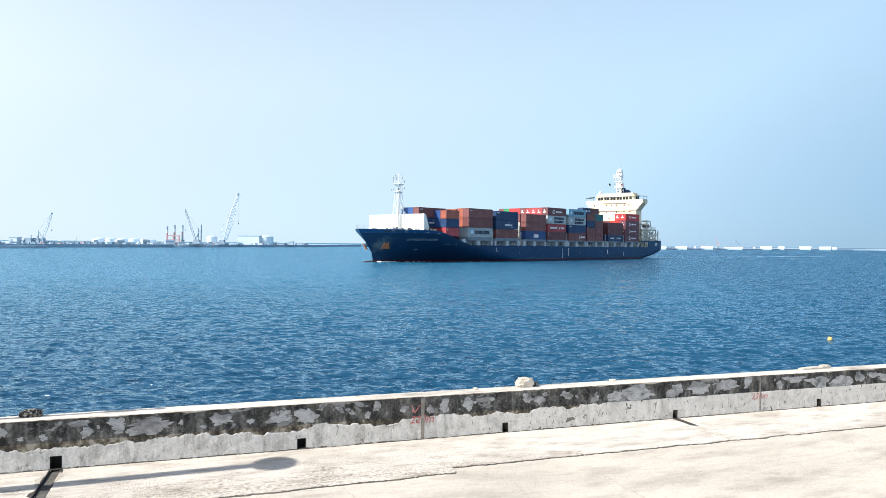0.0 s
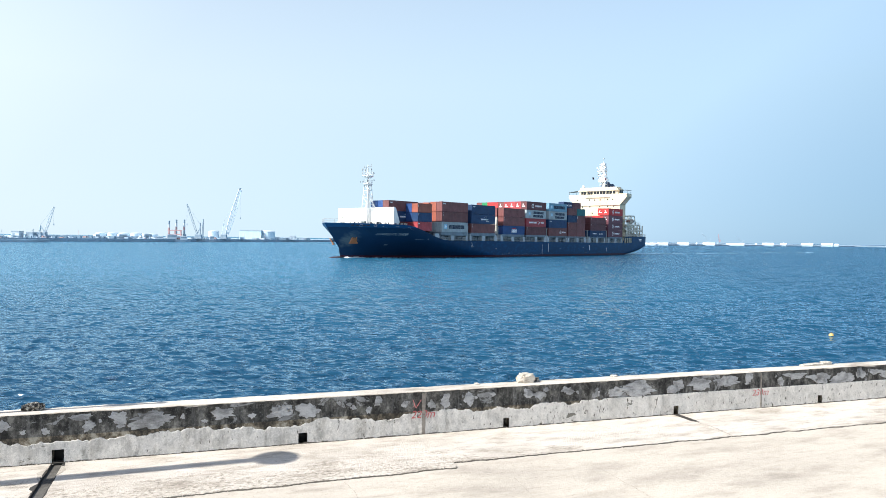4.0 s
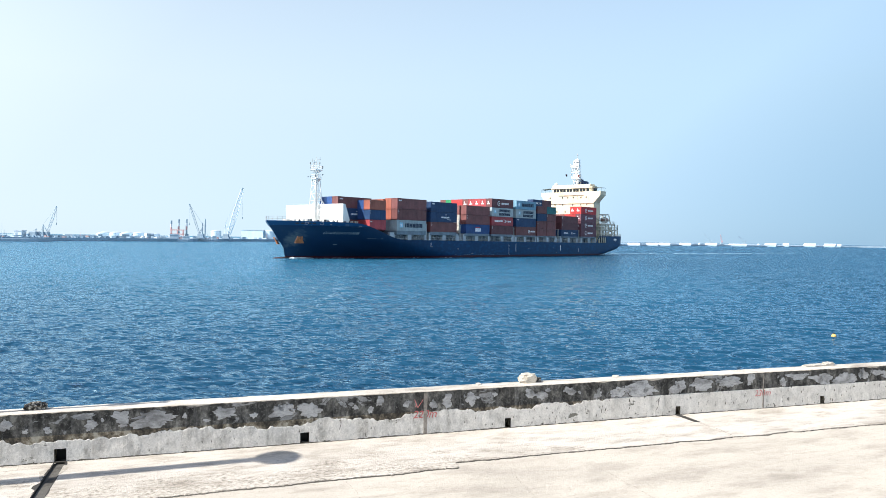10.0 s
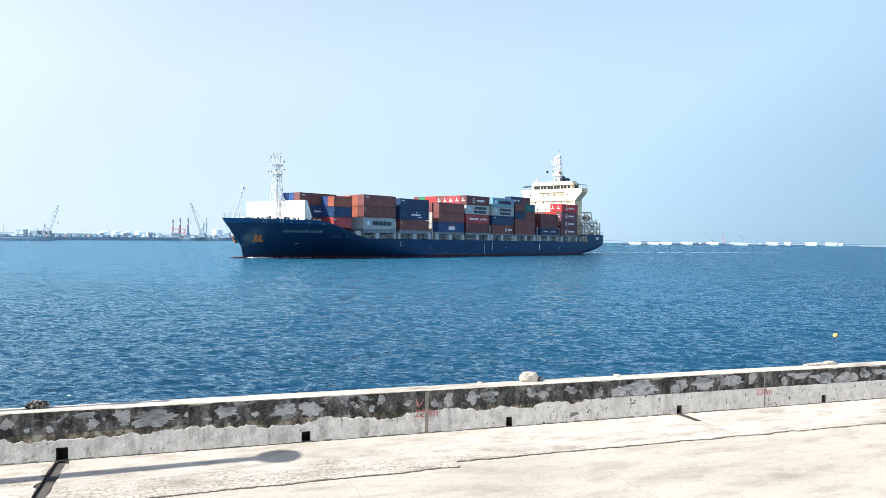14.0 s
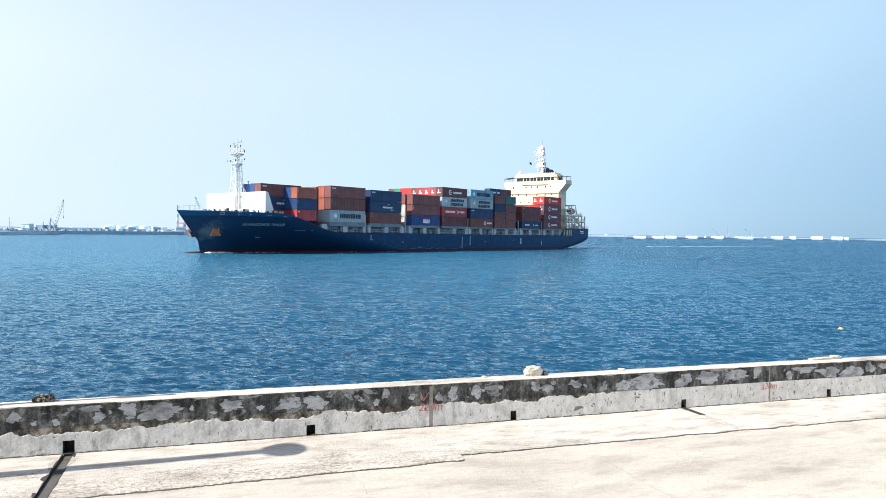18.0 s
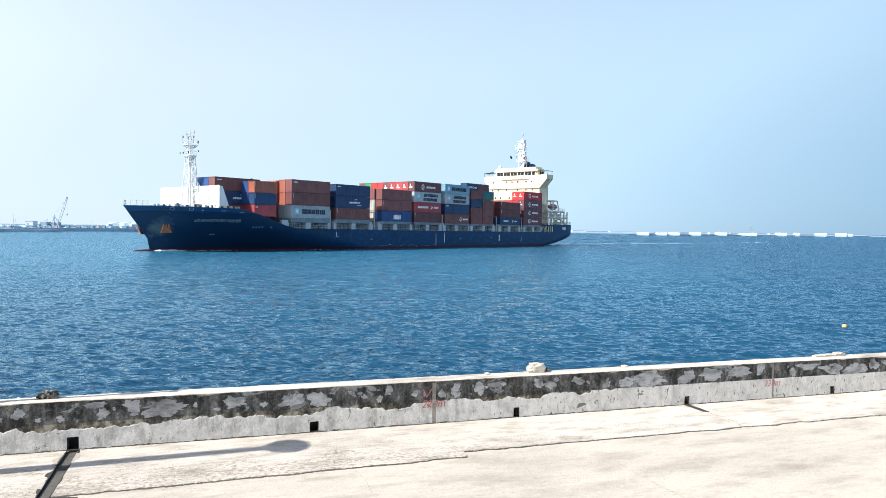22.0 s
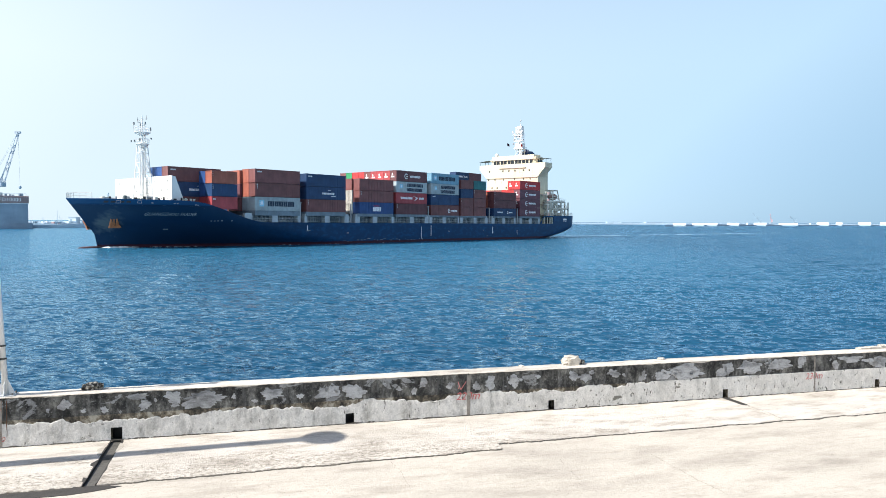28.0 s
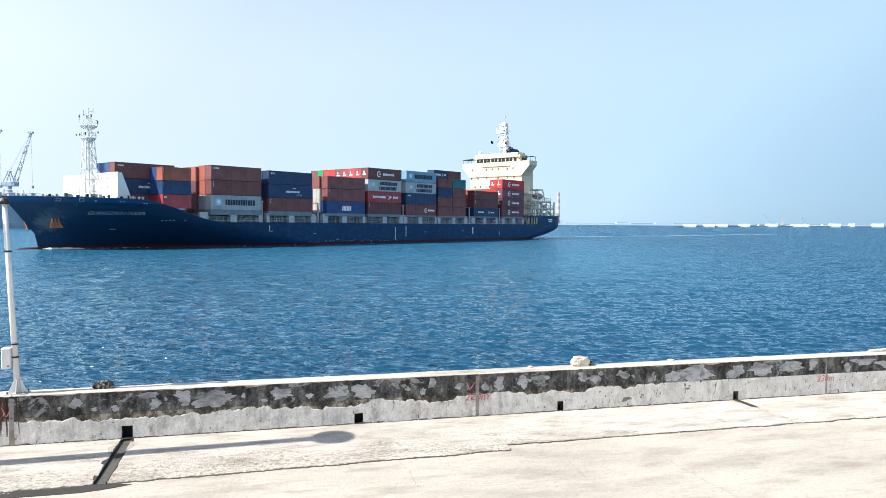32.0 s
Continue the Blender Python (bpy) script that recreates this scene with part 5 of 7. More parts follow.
for i in range(26):
    x = -26 - 1.15 * i
    if i % 5 != 3:
        z = rng.uniform(-0.1, 0.5)
        hull_mark("scrape", x, x - rng.uniform(0.15, 0.9), z, z + rng.uniform(0.06, 0.3), M_SCRAPE)
hull_mark("stern_lettering", -130.0, -132.6, 5.75, 6.2)
hull_mark("stern_lettering", -130.3, -132.5, 5.2, 5.5)

# ---- ship: bridge and stern ----
HX = -117.9
bm = bmesh.new()
box(bm, HX - 5.0, HX, CL - 10.9, CL + 10.9, 4.0, 24.1)
house = part("accommodation_block", bm, M_CREAM, ship, "cream steel accommodation block")
bm = bmesh.new()
box(bm, -131.5, HX - 5.0, CL - 6.5, CL + 6.5, 6.95, 24.0)
part("engine_casing", bm, M_CREAM, ship)
# wing deck with sloping brackets
bm = bmesh.new()
prof = [(-14.1, 24.0), (-14.1, 25.5), (14.1, 25.5), (14.1, 24.0), (11.0, 20.6), (-11.0, 20.6)]
fr = [bm.verts.new((HX + 0.35, CL + y, z)) for y, z in prof]
bk = [bm.verts.new((HX - 4.2, CL + y, z)) for y, z in prof]
for i in range(6):
    bm.faces.new((fr[i], fr[(i + 1) % 6], bk[(i + 1) % 6], bk[i]))
bm.faces.new(fr)
bm.faces.new(bk[::-1])
part("bridge_wing", bm, M_CREAM, ship, "cream bridge wings on sloping brackets")
bm = bmesh.new()
outline = [(HX - 4.6, CL - 9.9), (HX - 1.5, CL - 9.9), (HX - 0.8, CL - 9.5), (HX - 0.4, CL - 8.6), (HX - 0.4, CL + 8.6), (HX - 0.8, CL + 9.5), (HX - 1.5, CL + 9.9), (HX - 4.6, CL + 9.9)]
prism(bm, outline, 25.2, 27.85)
prism(bm, [(x + (0.35 if x > HX - 4 else -0.3), CL + (y - CL) * 1.035) for x, y in outline], 26.95, 27.25)
wheelhouse = part("wheelhouse", bm, M_CREAM, ship, "cream wheelhouse with rounded corners")
bm = bmesh.new()
for y0, y1, x0, x1 in ((-9.0, 9.0, HX - 0.7, HX - 0.45), (-9.0, -8.75, HX - 4.6, HX - 0.7), (8.75, 9.0, HX - 4.6, HX - 0.7)):
    box(bm, x0, x1, CL + y0, CL + y1, 27.8, 28.55)
part("roof_parapet", bm, M_CREAM, ship)
for k in range(11):
    # the panes stand in pairs, parted by wide mullions
    y = CL - 8.55 + 1.56 * k
    bm = bmesh.new()
    box(bm, HX - 0.42, HX - 0.34, y + (0.10 if k % 2 else 0.22), y + (1.34 if k % 2 else 1.46), 25.5, 26.85)
    part("window", bm, M_GLASS, wheelhouse, "dark wheelhouse window")
for k in range(2):
    x = HX - 1.0 - 1.8 * k
    for side in (1, -1):
        bm = bmesh.new()
        y0, y1 = sorted((CL + side * 9.87, CL + side * 9.93))
        box(bm, x - 1.5, x - 0.5 * (k == 0), y0, y1, 25.5, 26.85)
        part("window", bm, M_GLASS, wheelhouse, "dark wheelhouse window")
for side in (1, -1):
    bm = bmesh.new()
    y0, y1 = sorted((CL + side * 10.3, CL + side * 14.4))
    v = box(bm, HX - 3.4, HX + 0.1, y0, y1, 26.75, 26.9)
    for p in v:
        p.co.z += 0.09 * abs(p.co.y - (CL + side * 14.4))
    for yy in (y0 + 0.2, y1 - 0.2):
        for xx in (HX - 3.2, HX - 0.1):
            tube(bm, (xx, yy, 25.4), (xx, yy, 26.8), 0.06, seg=5)
    part("wing_awning", bm, M_DECK, ship, "dark awning over the bridge wing")
holes = [(z, y) for z, ys in ((23.1, (-9.6, -3.6, -1.0, 1.6, 5.2, 7.6)), (20.1, (-10.2, -7.4, -3.6, 1.2, 5.0, 7.8)), (17.2, (-8.7, -6.4, -2.4, 1.2, 5.0, 7.8)), (14.3, (-8.7, -6.4, -2.4, 1.2, 5.0, 7.8))) for y in ys]
for z, y in holes:
    bm = bmesh.new()
    box(bm, HX - 0.02, HX + (0.385 if z > 20.6 else 0.03), CL + y - 0.24, CL + y + 0.24, z - 0.32, z + 0.32)
    part("porthole", bm, M_GLASS, house)
bm = bmesh.new()
box(bm, HX + 0.36, HX + 0.75, CL - 5.6, CL + 6.2, 24.05, 24.2)
part("window_gallery", bm, M_CREAM, ship)
# rust runs down the front
runs = random.Random(17)
for i in range(14):
    y, z = runs.uniform(-10, 10), runs.choice((22.6, 19.6, 16.7, 23.7))
    bm = bmesh.new()
    d = 0.352 if z > 20.6 else 0.002
    h, w = runs.uniform(0.6, 1.8), runs.uniform(0.05, 0.12)
    z1 = max(z - h, 20.65) if z > 20.6 else z - h
    box(bm, HX + d - 0.01, HX + d + 0.006, CL + y - w, CL + y + w * 0.4, z1, z)
    part("rust_run", bm, M_RUN, house)
# outside stairs and landings on the port side
for i, z in enumerate((7.6, 11.0, 14.4)):
    bm = bmesh.new()
    box(bm, HX - 6.6, HX - 0.6, CL + 11.25, CL + 13.2, z, z + 0.14)
    for k in range(7):
        tube(bm, (HX - 0.6 - k, CL + 13.15, z), (HX - 0.6 - k, CL + 13.15, z + 1.1), 0.05, seg=5)
    for h in (0.55, 1.1):
        tube(bm, (HX - 0.6, CL + 13.15, z + h), (HX - 6.6, CL + 13.15, z + h), 0.045, seg=5)
    if i < 2:
        for dy in (11.5, 12.4):
            beam(bm, (HX - 5.6, CL + dy, z), (HX - 1.6, CL + dy, z + 3.4), 0.16)
    part("outside_landing", bm, M_BEIGE, ship)

# radar mast on the roof
MX = -123.2
bm = bmesh.new()
tube(bm, (MX, CL, 27.8), (MX, CL, 40.2), 0.42, 0.26, 10)
rmast = part("radar_mast", bm, M_WHITE, ship, "white radar mast over the wheelhouse")
for sx, sy in ((1, 1), (1, -1), (-1, -1), (-1, 1)):
    bm = bmesh.new()
    tube(bm, (MX + sx * 1.15, CL + sy * 1.25, 27.8), (MX + sx * 0.7, CL + sy * 0.75, 38.6), 0.13, 0.09, 6)
    part("mast_leg", bm, M_WHITE, rmast)
for i, (za, zb) in enumerate(((28.0, 30.2), (30.2, 32.0), (33.6, 35.4), (35.4, 37.0))):
    bm = bmesh.new()
    cs = ((1, 1), (1, -1), (-1, -1), (-1, 1))
    for j in range(4):
        (a, b), (c, d) = cs[j], cs[(j + 1) % 4]
        wa, wb = 1.2 - 0.045 * (za - 28), 1.2 - 0.045 * (zb - 28)
        p, q = ((a, b), (c, d)) if (i + j) % 2 else ((c, d), (a, b))
        tube(bm, (MX + p[0] * wa, CL + p[1] * wa, za), (MX + q[0] * wb, CL + q[1] * wb, zb), 0.07, seg=5)
        tube(bm, (MX + a * wb, CL + b * wb, zb), (MX + c * wb, CL + d * wb, zb), 0.07, seg=5)
    part("mast_lattice", bm, M_WHITE, rmast)
# plated lookout boxes, the lower one broad, the upper one drawn out to starboard
for y0, y1, x0, x1, z0, z1 in ((-2.1, 1.9, -1.3, 1.3, 31.2, 31.4), (-1.5, 1.4, -1.0, 1.0, 31.4, 33.4), (-2.7, 1.2, -1.1, 1.1, 35.9, 36.1), (-1.6, 1.0, -0.8, 0.8, 36.9, 38.4), (-0.9, 0.9, -0.7, 0.7, 38.4, 39.5)):
    bm = bmesh.new()
    box(bm, MX + x0, MX + x1, CL + y0, CL + y1, z0, z1)
    part("mast_platform" if z1 - z0 < 0.5 else "mast_cabin", bm, M_WHITE, rmast, bevel=0.05)
for z, y0, y1 in ((31.4, -2.1, 1.9), (36.1, -2.7, 1.2)):
    bm = bmesh.new()
    k = 5
    for i in range(k + 1):
        y = CL + y0 + (y1 - y0) * i / k
        for x in (MX - 1.05, MX + 1.05):
            tube(bm, (x, y, z), (x, y, z + 1.0), 0.045, seg=5)
    for x in (MX - 1.05, MX + 1.05):
        for h in (0.5, 1.0):
            tube(bm, (x, CL + y0, z + h), (x, CL + y1, z + h), 0.04, seg=5)
    part("rail", bm, M_WHITE, rmast)
for y, z in ((-2.4, 33.0), (-2.2, 34.4), (1.7, 34.2), (-2.6, 37.2), (1.4, 37.4), (-1.6, 34.9)):
    bm = bmesh.new()
    box(bm, MX + 0.7, MX + 1.2, CL + y - 0.2, CL + y + 0.2, z, z + 0.5)
    tube(bm, (MX + 0.9, CL + y, z), (MX + 0.3, CL, z - 0.2), 0.05, seg=5)
    part("signal_light", bm, M_WHITE if z > 34.6 else M_GREY, rmast)
for z, w in ((34.0, 1.8), (38.7, 1.3)):
    bm = bmesh.new()
    box(bm, MX + 1.1, MX + 1.5, CL - w, CL + w, z, z + 0.26)
    lathe(bm, (MX + 1.3, CL, z - 0.6), [(0.3, 0), (0.25, 0.6)], 8)
    tube(bm, (MX, CL, z - 0.5), (MX + 1.3, CL, z - 0.5), 0.12, seg=6)
    part("radar_scanner", bm, M_WHITE, rmast)
bm = bmesh.new()
tube(bm, (MX, CL, 39.4), (MX, CL, 42.0), 0.10, 0.05, 8)
box(bm, MX - 0.2, MX + 0.2, CL - 0.2, CL + 0.2, 41.3, 41.8)
part("lamp_mast", bm, M_GREY, rmast)
bm = bmesh.new()
lathe(bm, (-120.6, CL - 8.6, 27.8), [(0.25, 0), (0.25, 0.6), (0.55, 0.8), (0.75, 1.3), (0.6, 1.85), (0.2, 2.1)], 12)
part("satellite_dome", bm, M_WHITE, ship, smooth=True)
# flags on the halyards
for y, z, mt in ((4.4, 32.0, M_RED), (-5.6, 32.6, painted("dark_plum_flag_cloth", (0.07, 0.025, 0.05), 0.8, 0.2))):
    bm = bmesh.new()
    k = 7
    va = [[bm.verts.new((-121.4 - 1.4 * i / k, CL - 1.2 + y * 0.6 + 0.16 * math.sin(2.4 * i), z + j * 0.95 - 0.2 * i / k)) for i in range(k + 1)] for j in (0, 1)]
    for i in range(k):
        bm.faces.new((va[0][i], va[0][i + 1], va[1][i + 1], va[1][i]))
    bmesh.ops.solidify(bm, geom=bm.faces[:], thickness=0.03)
    part("flag", bm, mt, ship)
bm = bmesh.new()
box(bm, -128.8, -124.9, CL - 2.0, CL + 2.4, 24.0, 30.2)
box(bm, -128.5, -125.3, CL - 1.7, CL + 2.1, 30.2, 30.6)
for k in range(3):
    tube(bm, (-127.9 + 1.1 * k, CL, 30.6), (-128.1 + 1.1 * k, CL, 31.4), 0.33, seg=10)
part("funnel", bm, M_NAVY, ship, "navy blue funnel")

# aft working platform, boat and mooring deck
def aft_y(x, y):
    return CL + math.copysign(min(abs(y), max(3.0, half(x, 6.9) - 0.6)), y)


AFT = (-121.4, -123.4, -125.6, -128.0, -130.8, -133.4, -135.8)
for x in AFT:
    for y in (12.6, 7.0, -7.0, -12.6):
        bm = bmesh.new()
        yy = aft_y(x, y)
        box(bm, x - 0.2, x + 0.2, yy - 0.2, yy + 0.2, 6.95, 12.1)
        part("platform_post", bm, M_BEIGE, ship)
for z, x1, thick in ((9.7, -136.2, 0.42), (12.1, -134.2, 0.5)):
    bm = bmesh.new()
    for y in (12.6, 9.0, 5.5, -5.5, -9.0, -12.6):
        for xa, xb in zip(AFT, AFT[1:]):
            if xb > x1:
                beam(bm, (xa, aft_y(xa, y), z), (xb, aft_y(xb, y), z), thick)
    for x in AFT:
        if x > x1:
            beam(bm, (x, aft_y(x, 12.6), z), (x, aft_y(x, -12.6), z), thick * 0.8)
    part("platform_grillage", bm, M_BEIGE, ship)
    bm = bmesh.new()
    for xa, xb in zip(AFT, AFT[1:]):
        if xb > x1:
            for h in (0.65, 1.2):
                tube(bm, (xa, aft_y(xa, 12.7), z + h), (xb, aft_y(xb, 12.7), z + h), 0.07, seg=5)
            for q in (0.0, 0.5, 1.0):
                xx = xa + (xb - xa) * q
                tube(bm, (xx, aft_y(xx, 12.7), z), (xx, aft_y(xx, 12.7), z + 1.2), 0.07, seg=5)
    part("platform_rail", bm, M_BEIGE, ship)
for (xa, xb), za, zb in (((-125.6, -130.8), 7.0, 9.7), ((-127.0, -131.6), 12.1, 9.8), ((-131.0, -135.8), 9.8, 7.1)):
    bm = bmesh.new()
    for d in (0.0, 0.9):
        beam(bm, (xa, aft_y(xa, 11.4 + d), za), (xb, aft_y(xb, 11.4 + d), zb), 0.26)
    for q in range(9):
        f = (q + 0.5) / 9
        xx, zz = xa + (xb - xa) * f, za + (zb - za) * f
        beam(bm, (xx, aft_y(xx, 11.4), zz), (xx, aft_y(xx, 12.3), zz), 0.12)
    part("platform_stair", bm, M_BEIGE, ship)
# lockers and winches under the platform
for x, w, z0, h, mt in ((-126.8, 1.6, 9.95, 1.1, M_WHITE), (-129.5, 1.2, 6.95, 1.8, M_GREY), (-132.4, 1.8, 6.95, 1.4, M_BEIGE), (-131.9, 1.1, 9.95, 1.3, M_GREY)):
    bm = bmesh.new()
    yy = aft_y(x, 11.0)
    box(bm, x - w / 2, x + w / 2, yy - 0.6, yy + 0.6, z0, z0 + h)
    part("deck_locker", bm, mt, ship, bevel=0.05)
bm = bmesh.new()
for y in (11.6, 8.6):
    for x, top in ((-126.6, -126.9), (-131.4, -129.8)):
        beam(bm, (x, CL + y, 12.2), (top, CL + y, 16.2), 0.34)
    beam(bm, (-126.7, CL + y, 16.2), (-130.0, CL + y, 16.2), 0.34)
    beam(bm, (-126.7, CL + y, 14.0), (-130.7, CL + y, 14.0), 0.2)
beam(bm, (-126.8, CL + 11.6, 16.2), (-126.8, CL + 8.6, 16.2), 0.3)
beam(bm, (-129.9, CL + 11.6, 16.2), (-129.9, CL + 8.6, 16.2), 0.3)
part("davit_frame", bm, M_BEIGE, ship)
bm = bmesh.new()
prof = [(0.1, -2.6), (0.8, -2.2), (1.15, -1.0), (1.2, 0.6), (0.95, 1.9), (0.1, 2.6)]
lathe(bm, (0, 0, 0), prof, 12)
bmesh.ops.rotate(bm, verts=bm.verts[:], cent=(0, 0, 0), matrix=Matrix.Rotation(radians(90), 3, "Y"))
bmesh.ops.translate(bm, verts=bm.verts[:], vec=(-129.0, CL + 10.1, 14.0))
part("lifeboat", bm, painted("faded_orange_lifeboat", (0.34, 0.20, 0.17), 0.5, 0.3), ship, "faded orange enclosed lifeboat", True)
bm = bmesh.new()
pts = [(x, CL + s * max(0.0, half(x, 7.1) - 0.2)) for s, xs in ((1, (-118, -120, -122, -124, -126, -128, -130, -132, -134, -136, -138, -140, -141.4)), (-1, (-141.4, -140, -138, -136, -134, -132, -130, -128, -126))) for x in xs]
for p, q in zip(pts, pts[1:]):
    tube(bm, (*p, 7.0), (*p, 8.25), 0.05, seg=5)
    for h in (7.65, 8.25):
        tube(bm, (*p, h), (*q, h), 0.045, seg=5)
part("stern_rail", bm, M_BEIGE, ship)
for x in (-118.4, -120.2, -121.8, -123.2):
    bm = bmesh.new()
    box(bm, x - 0.15, x + 0.15, CL + half(x, 5.5) - 0.5, CL + half(x, 5.5) - 0.15, 4.0, 6.95)
    part("mooring_deck_pillar", bm, M_BEIGE, ship)
bm = bmesh.new()
box(bm, -138, -117, CL - 9, CL + 9.5, 4.0, 6.9)
part("mooring_deck_bulkhead", bm, M_COAM, ship)

# foam at the stem and along the side
M_FOAM = concrete("sea_foam", (0.62, 0.70, 0.74), (0.38, 0.48, 0.54), (0.7, 0.75, 0.8), 1.5, 0.6)
WL = WATER - SHIP_Z


def foam(x0, x1, out, height, seed, k=40, whole_=0.25, material=None):
    """A low crest of foam against the plating, torn along its top."""
    bm = bmesh.new()
    a, b, c = [], [], []
    for i in range(k + 1):
        x = x0 + (x1 - x0) * i / k
        y = CL + half(x, 0.0)
        e = math.sin(math.pi * i / k) ** 0.5 * max(0.0, whole_ + (1.5 if whole_ < 0.5 else 0.7) * noise.noise((x * 1.3, seed, 0)) + (0.8 if whole_ < 0.5 else 0.25) * noise.noise((x * 5.0, seed, 2)))
        a.append(bm.verts.new((x, y - 0.15, WL - 0.1)))
        b.append(bm.verts.new((x, y + out * 0.45 * e + 0.02, WL - 0.06 + height * e)))
        c.append(bm.verts.new((x, y + out * (0.4 + e), WL - 0.1)))
    for i in range(k):
        bm.faces.new((a[i], a[i + 1], b[i + 1], b[i]))
        bm.faces.new((b[i], b[i + 1], c[i + 1], c[i]))
        bm.faces.new((c[i], c[i + 1], a[i + 1], a[i]))
    part("bow_wave", bm, material or M_FOAM, ship, "white foam against the hull")


foam(28.6, 20.0, 1.0, 0.42, 1.0, 60, 0.75, concrete("fresh_white_foam", (0.82, 0.85, 0.86), (0.6, 0.68, 0.72), (0.8, 0.85, 0.9), 1.5, 0.6))
foam(21.5, 8.0, 0.7, 0.22, 2.0, 90, 0.5)
foam(-4.0, -14.0, 0.5, 0.22, 4.0, 60)
foam(-17.0, -27.0, 0.5, 0.18, 5.0, 60)
foam(-36.0, -50.0, 0.35, 0.12, 6.0, 70)
foam(-112.0, -124.0, 0.4, 0.12, 7.0, 60)


# the stern wave: a low broken crest that trails off to port
M_CREST = concrete("pale_broken_crest", (0.17, 0.30, 0.40), (0.09, 0.20, 0.30), (0.7, 0.8, 0.88), 0.4, 0.6)


def stern_wave(path, height, wide, seed):
    bm = bmesh.new()
    rows = []
    for (x0, y0), (x1, y1) in zip(path, path[1:]):
        k = int(abs(x1 - x0) / 1.2)
        for i in range(k):
            f = i / k
            x, y = x0 + (x1 - x0) * f, y0 + (y1 - y0) * f
            e = max(0.0, 0.42 + 0.9 * noise.noise((x * 0.16, seed, 0)) + 0.6 * noise.noise((x * 0.7, seed, 3)))
            rows.append((bm.verts.new((x, y - wide, WL - 0.1)), bm.verts.new((x, y, WL - 0.05 + height * e)), bm.verts.new((x, y + wide, WL - 0.1))))
    for p, q in zip(rows, rows[1:]):
        bm.faces.new((p[0], q[0], q[1], p[1]))
        bm.faces.new((p[1], q[1], q[2], p[2]))
        bm.faces.new((p[2], q[2], q[0], p[0]))
    part("stern_wave", bm, M_CREST, ship, "low pale crest of the stern wave")


stern_wave(((-140, -14), (-184, -3), (-219, 6), (-324, 22)), 0.27, 1.6, 2.0)


# ---- far shores ----
def far(x, y, z=0.0, k=1.1):
    return Vector((x * k, y * k, EYE.z + (z - EYE.z) * k))


# distance haze is painted into the base colours down to M_FARROOF
M_STONE = concrete("hazed_quay_stone", (0.33, 0.45, 0.55), (0.26, 0.37, 0.46), (0.85, 0.85, 0.85), 0.05)
M_FARGREY = painted("hazed_grey_far_steel", (0.46, 0.58, 0.66), 0.8, 0.15, 0.1)
M_FARDARK = painted("hazed_dark_far_steel", (0.31, 0.41, 0.49), 0.8, 0.2, 0.1)
M_FARWHITE = painted("hazed_white_far_paint", (0.56, 0.63, 0.68), 0.7, 0.1, 0.1)
M_FARGREEN = painted("hazed_green_hall_sheet", (0.60, 0.74, 0.80), 0.7, 0.15, 0.1)
M_FARRED = painted("hazed_red_far_paint", (0.52, 0.32, 0.32), 0.8, 0.2, 0.1)
M_STACKRED = painted("hazed_red_band_paint", (0.55, 0.32, 0.33), 0.8, 0.2, 0.1)
M_FARPALE = painted("hazed_tank_paint", (0.66, 0.79, 0.86), 0.8, 0.1, 0.1)
M_FARBOOM = painted("hazed_boom_paint", (0.68, 0.80, 0.88), 0.8, 0.1, 0.1)
# duller than the wall paint so that sunlit roofs still match the haze
M_FARROOF = painted("hazed_roof_sheet", (0.40, 0.48, 0.54), 0.8, 0.1, 0.1)
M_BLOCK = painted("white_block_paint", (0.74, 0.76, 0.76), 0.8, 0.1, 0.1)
# the dock cranes' grey is lightened to paint in the haze
M_CRANE = painted("hazed_grey_crane_paint", (0.43, 0.51, 0.58), 0.6, 0.25, 0.3)
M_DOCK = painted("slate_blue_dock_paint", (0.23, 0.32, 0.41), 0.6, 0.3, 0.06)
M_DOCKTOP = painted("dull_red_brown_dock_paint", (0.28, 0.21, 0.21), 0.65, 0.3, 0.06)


# haze is painted into the coast and breakwater stone as well
M_PALESTONE = concrete("hazed_coast_stone", (0.33, 0.44, 0.54), (0.28, 0.38, 0.47), (0.8, 0.8, 0.8), 0.05)


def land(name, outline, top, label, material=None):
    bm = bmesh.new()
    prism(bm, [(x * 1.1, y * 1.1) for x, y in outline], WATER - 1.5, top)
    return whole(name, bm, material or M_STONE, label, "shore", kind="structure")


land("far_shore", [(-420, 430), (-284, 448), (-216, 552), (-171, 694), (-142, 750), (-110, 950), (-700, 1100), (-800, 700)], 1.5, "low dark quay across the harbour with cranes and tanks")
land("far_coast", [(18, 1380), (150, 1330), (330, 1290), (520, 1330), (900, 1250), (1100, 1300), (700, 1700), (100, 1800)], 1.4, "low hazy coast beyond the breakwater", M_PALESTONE)


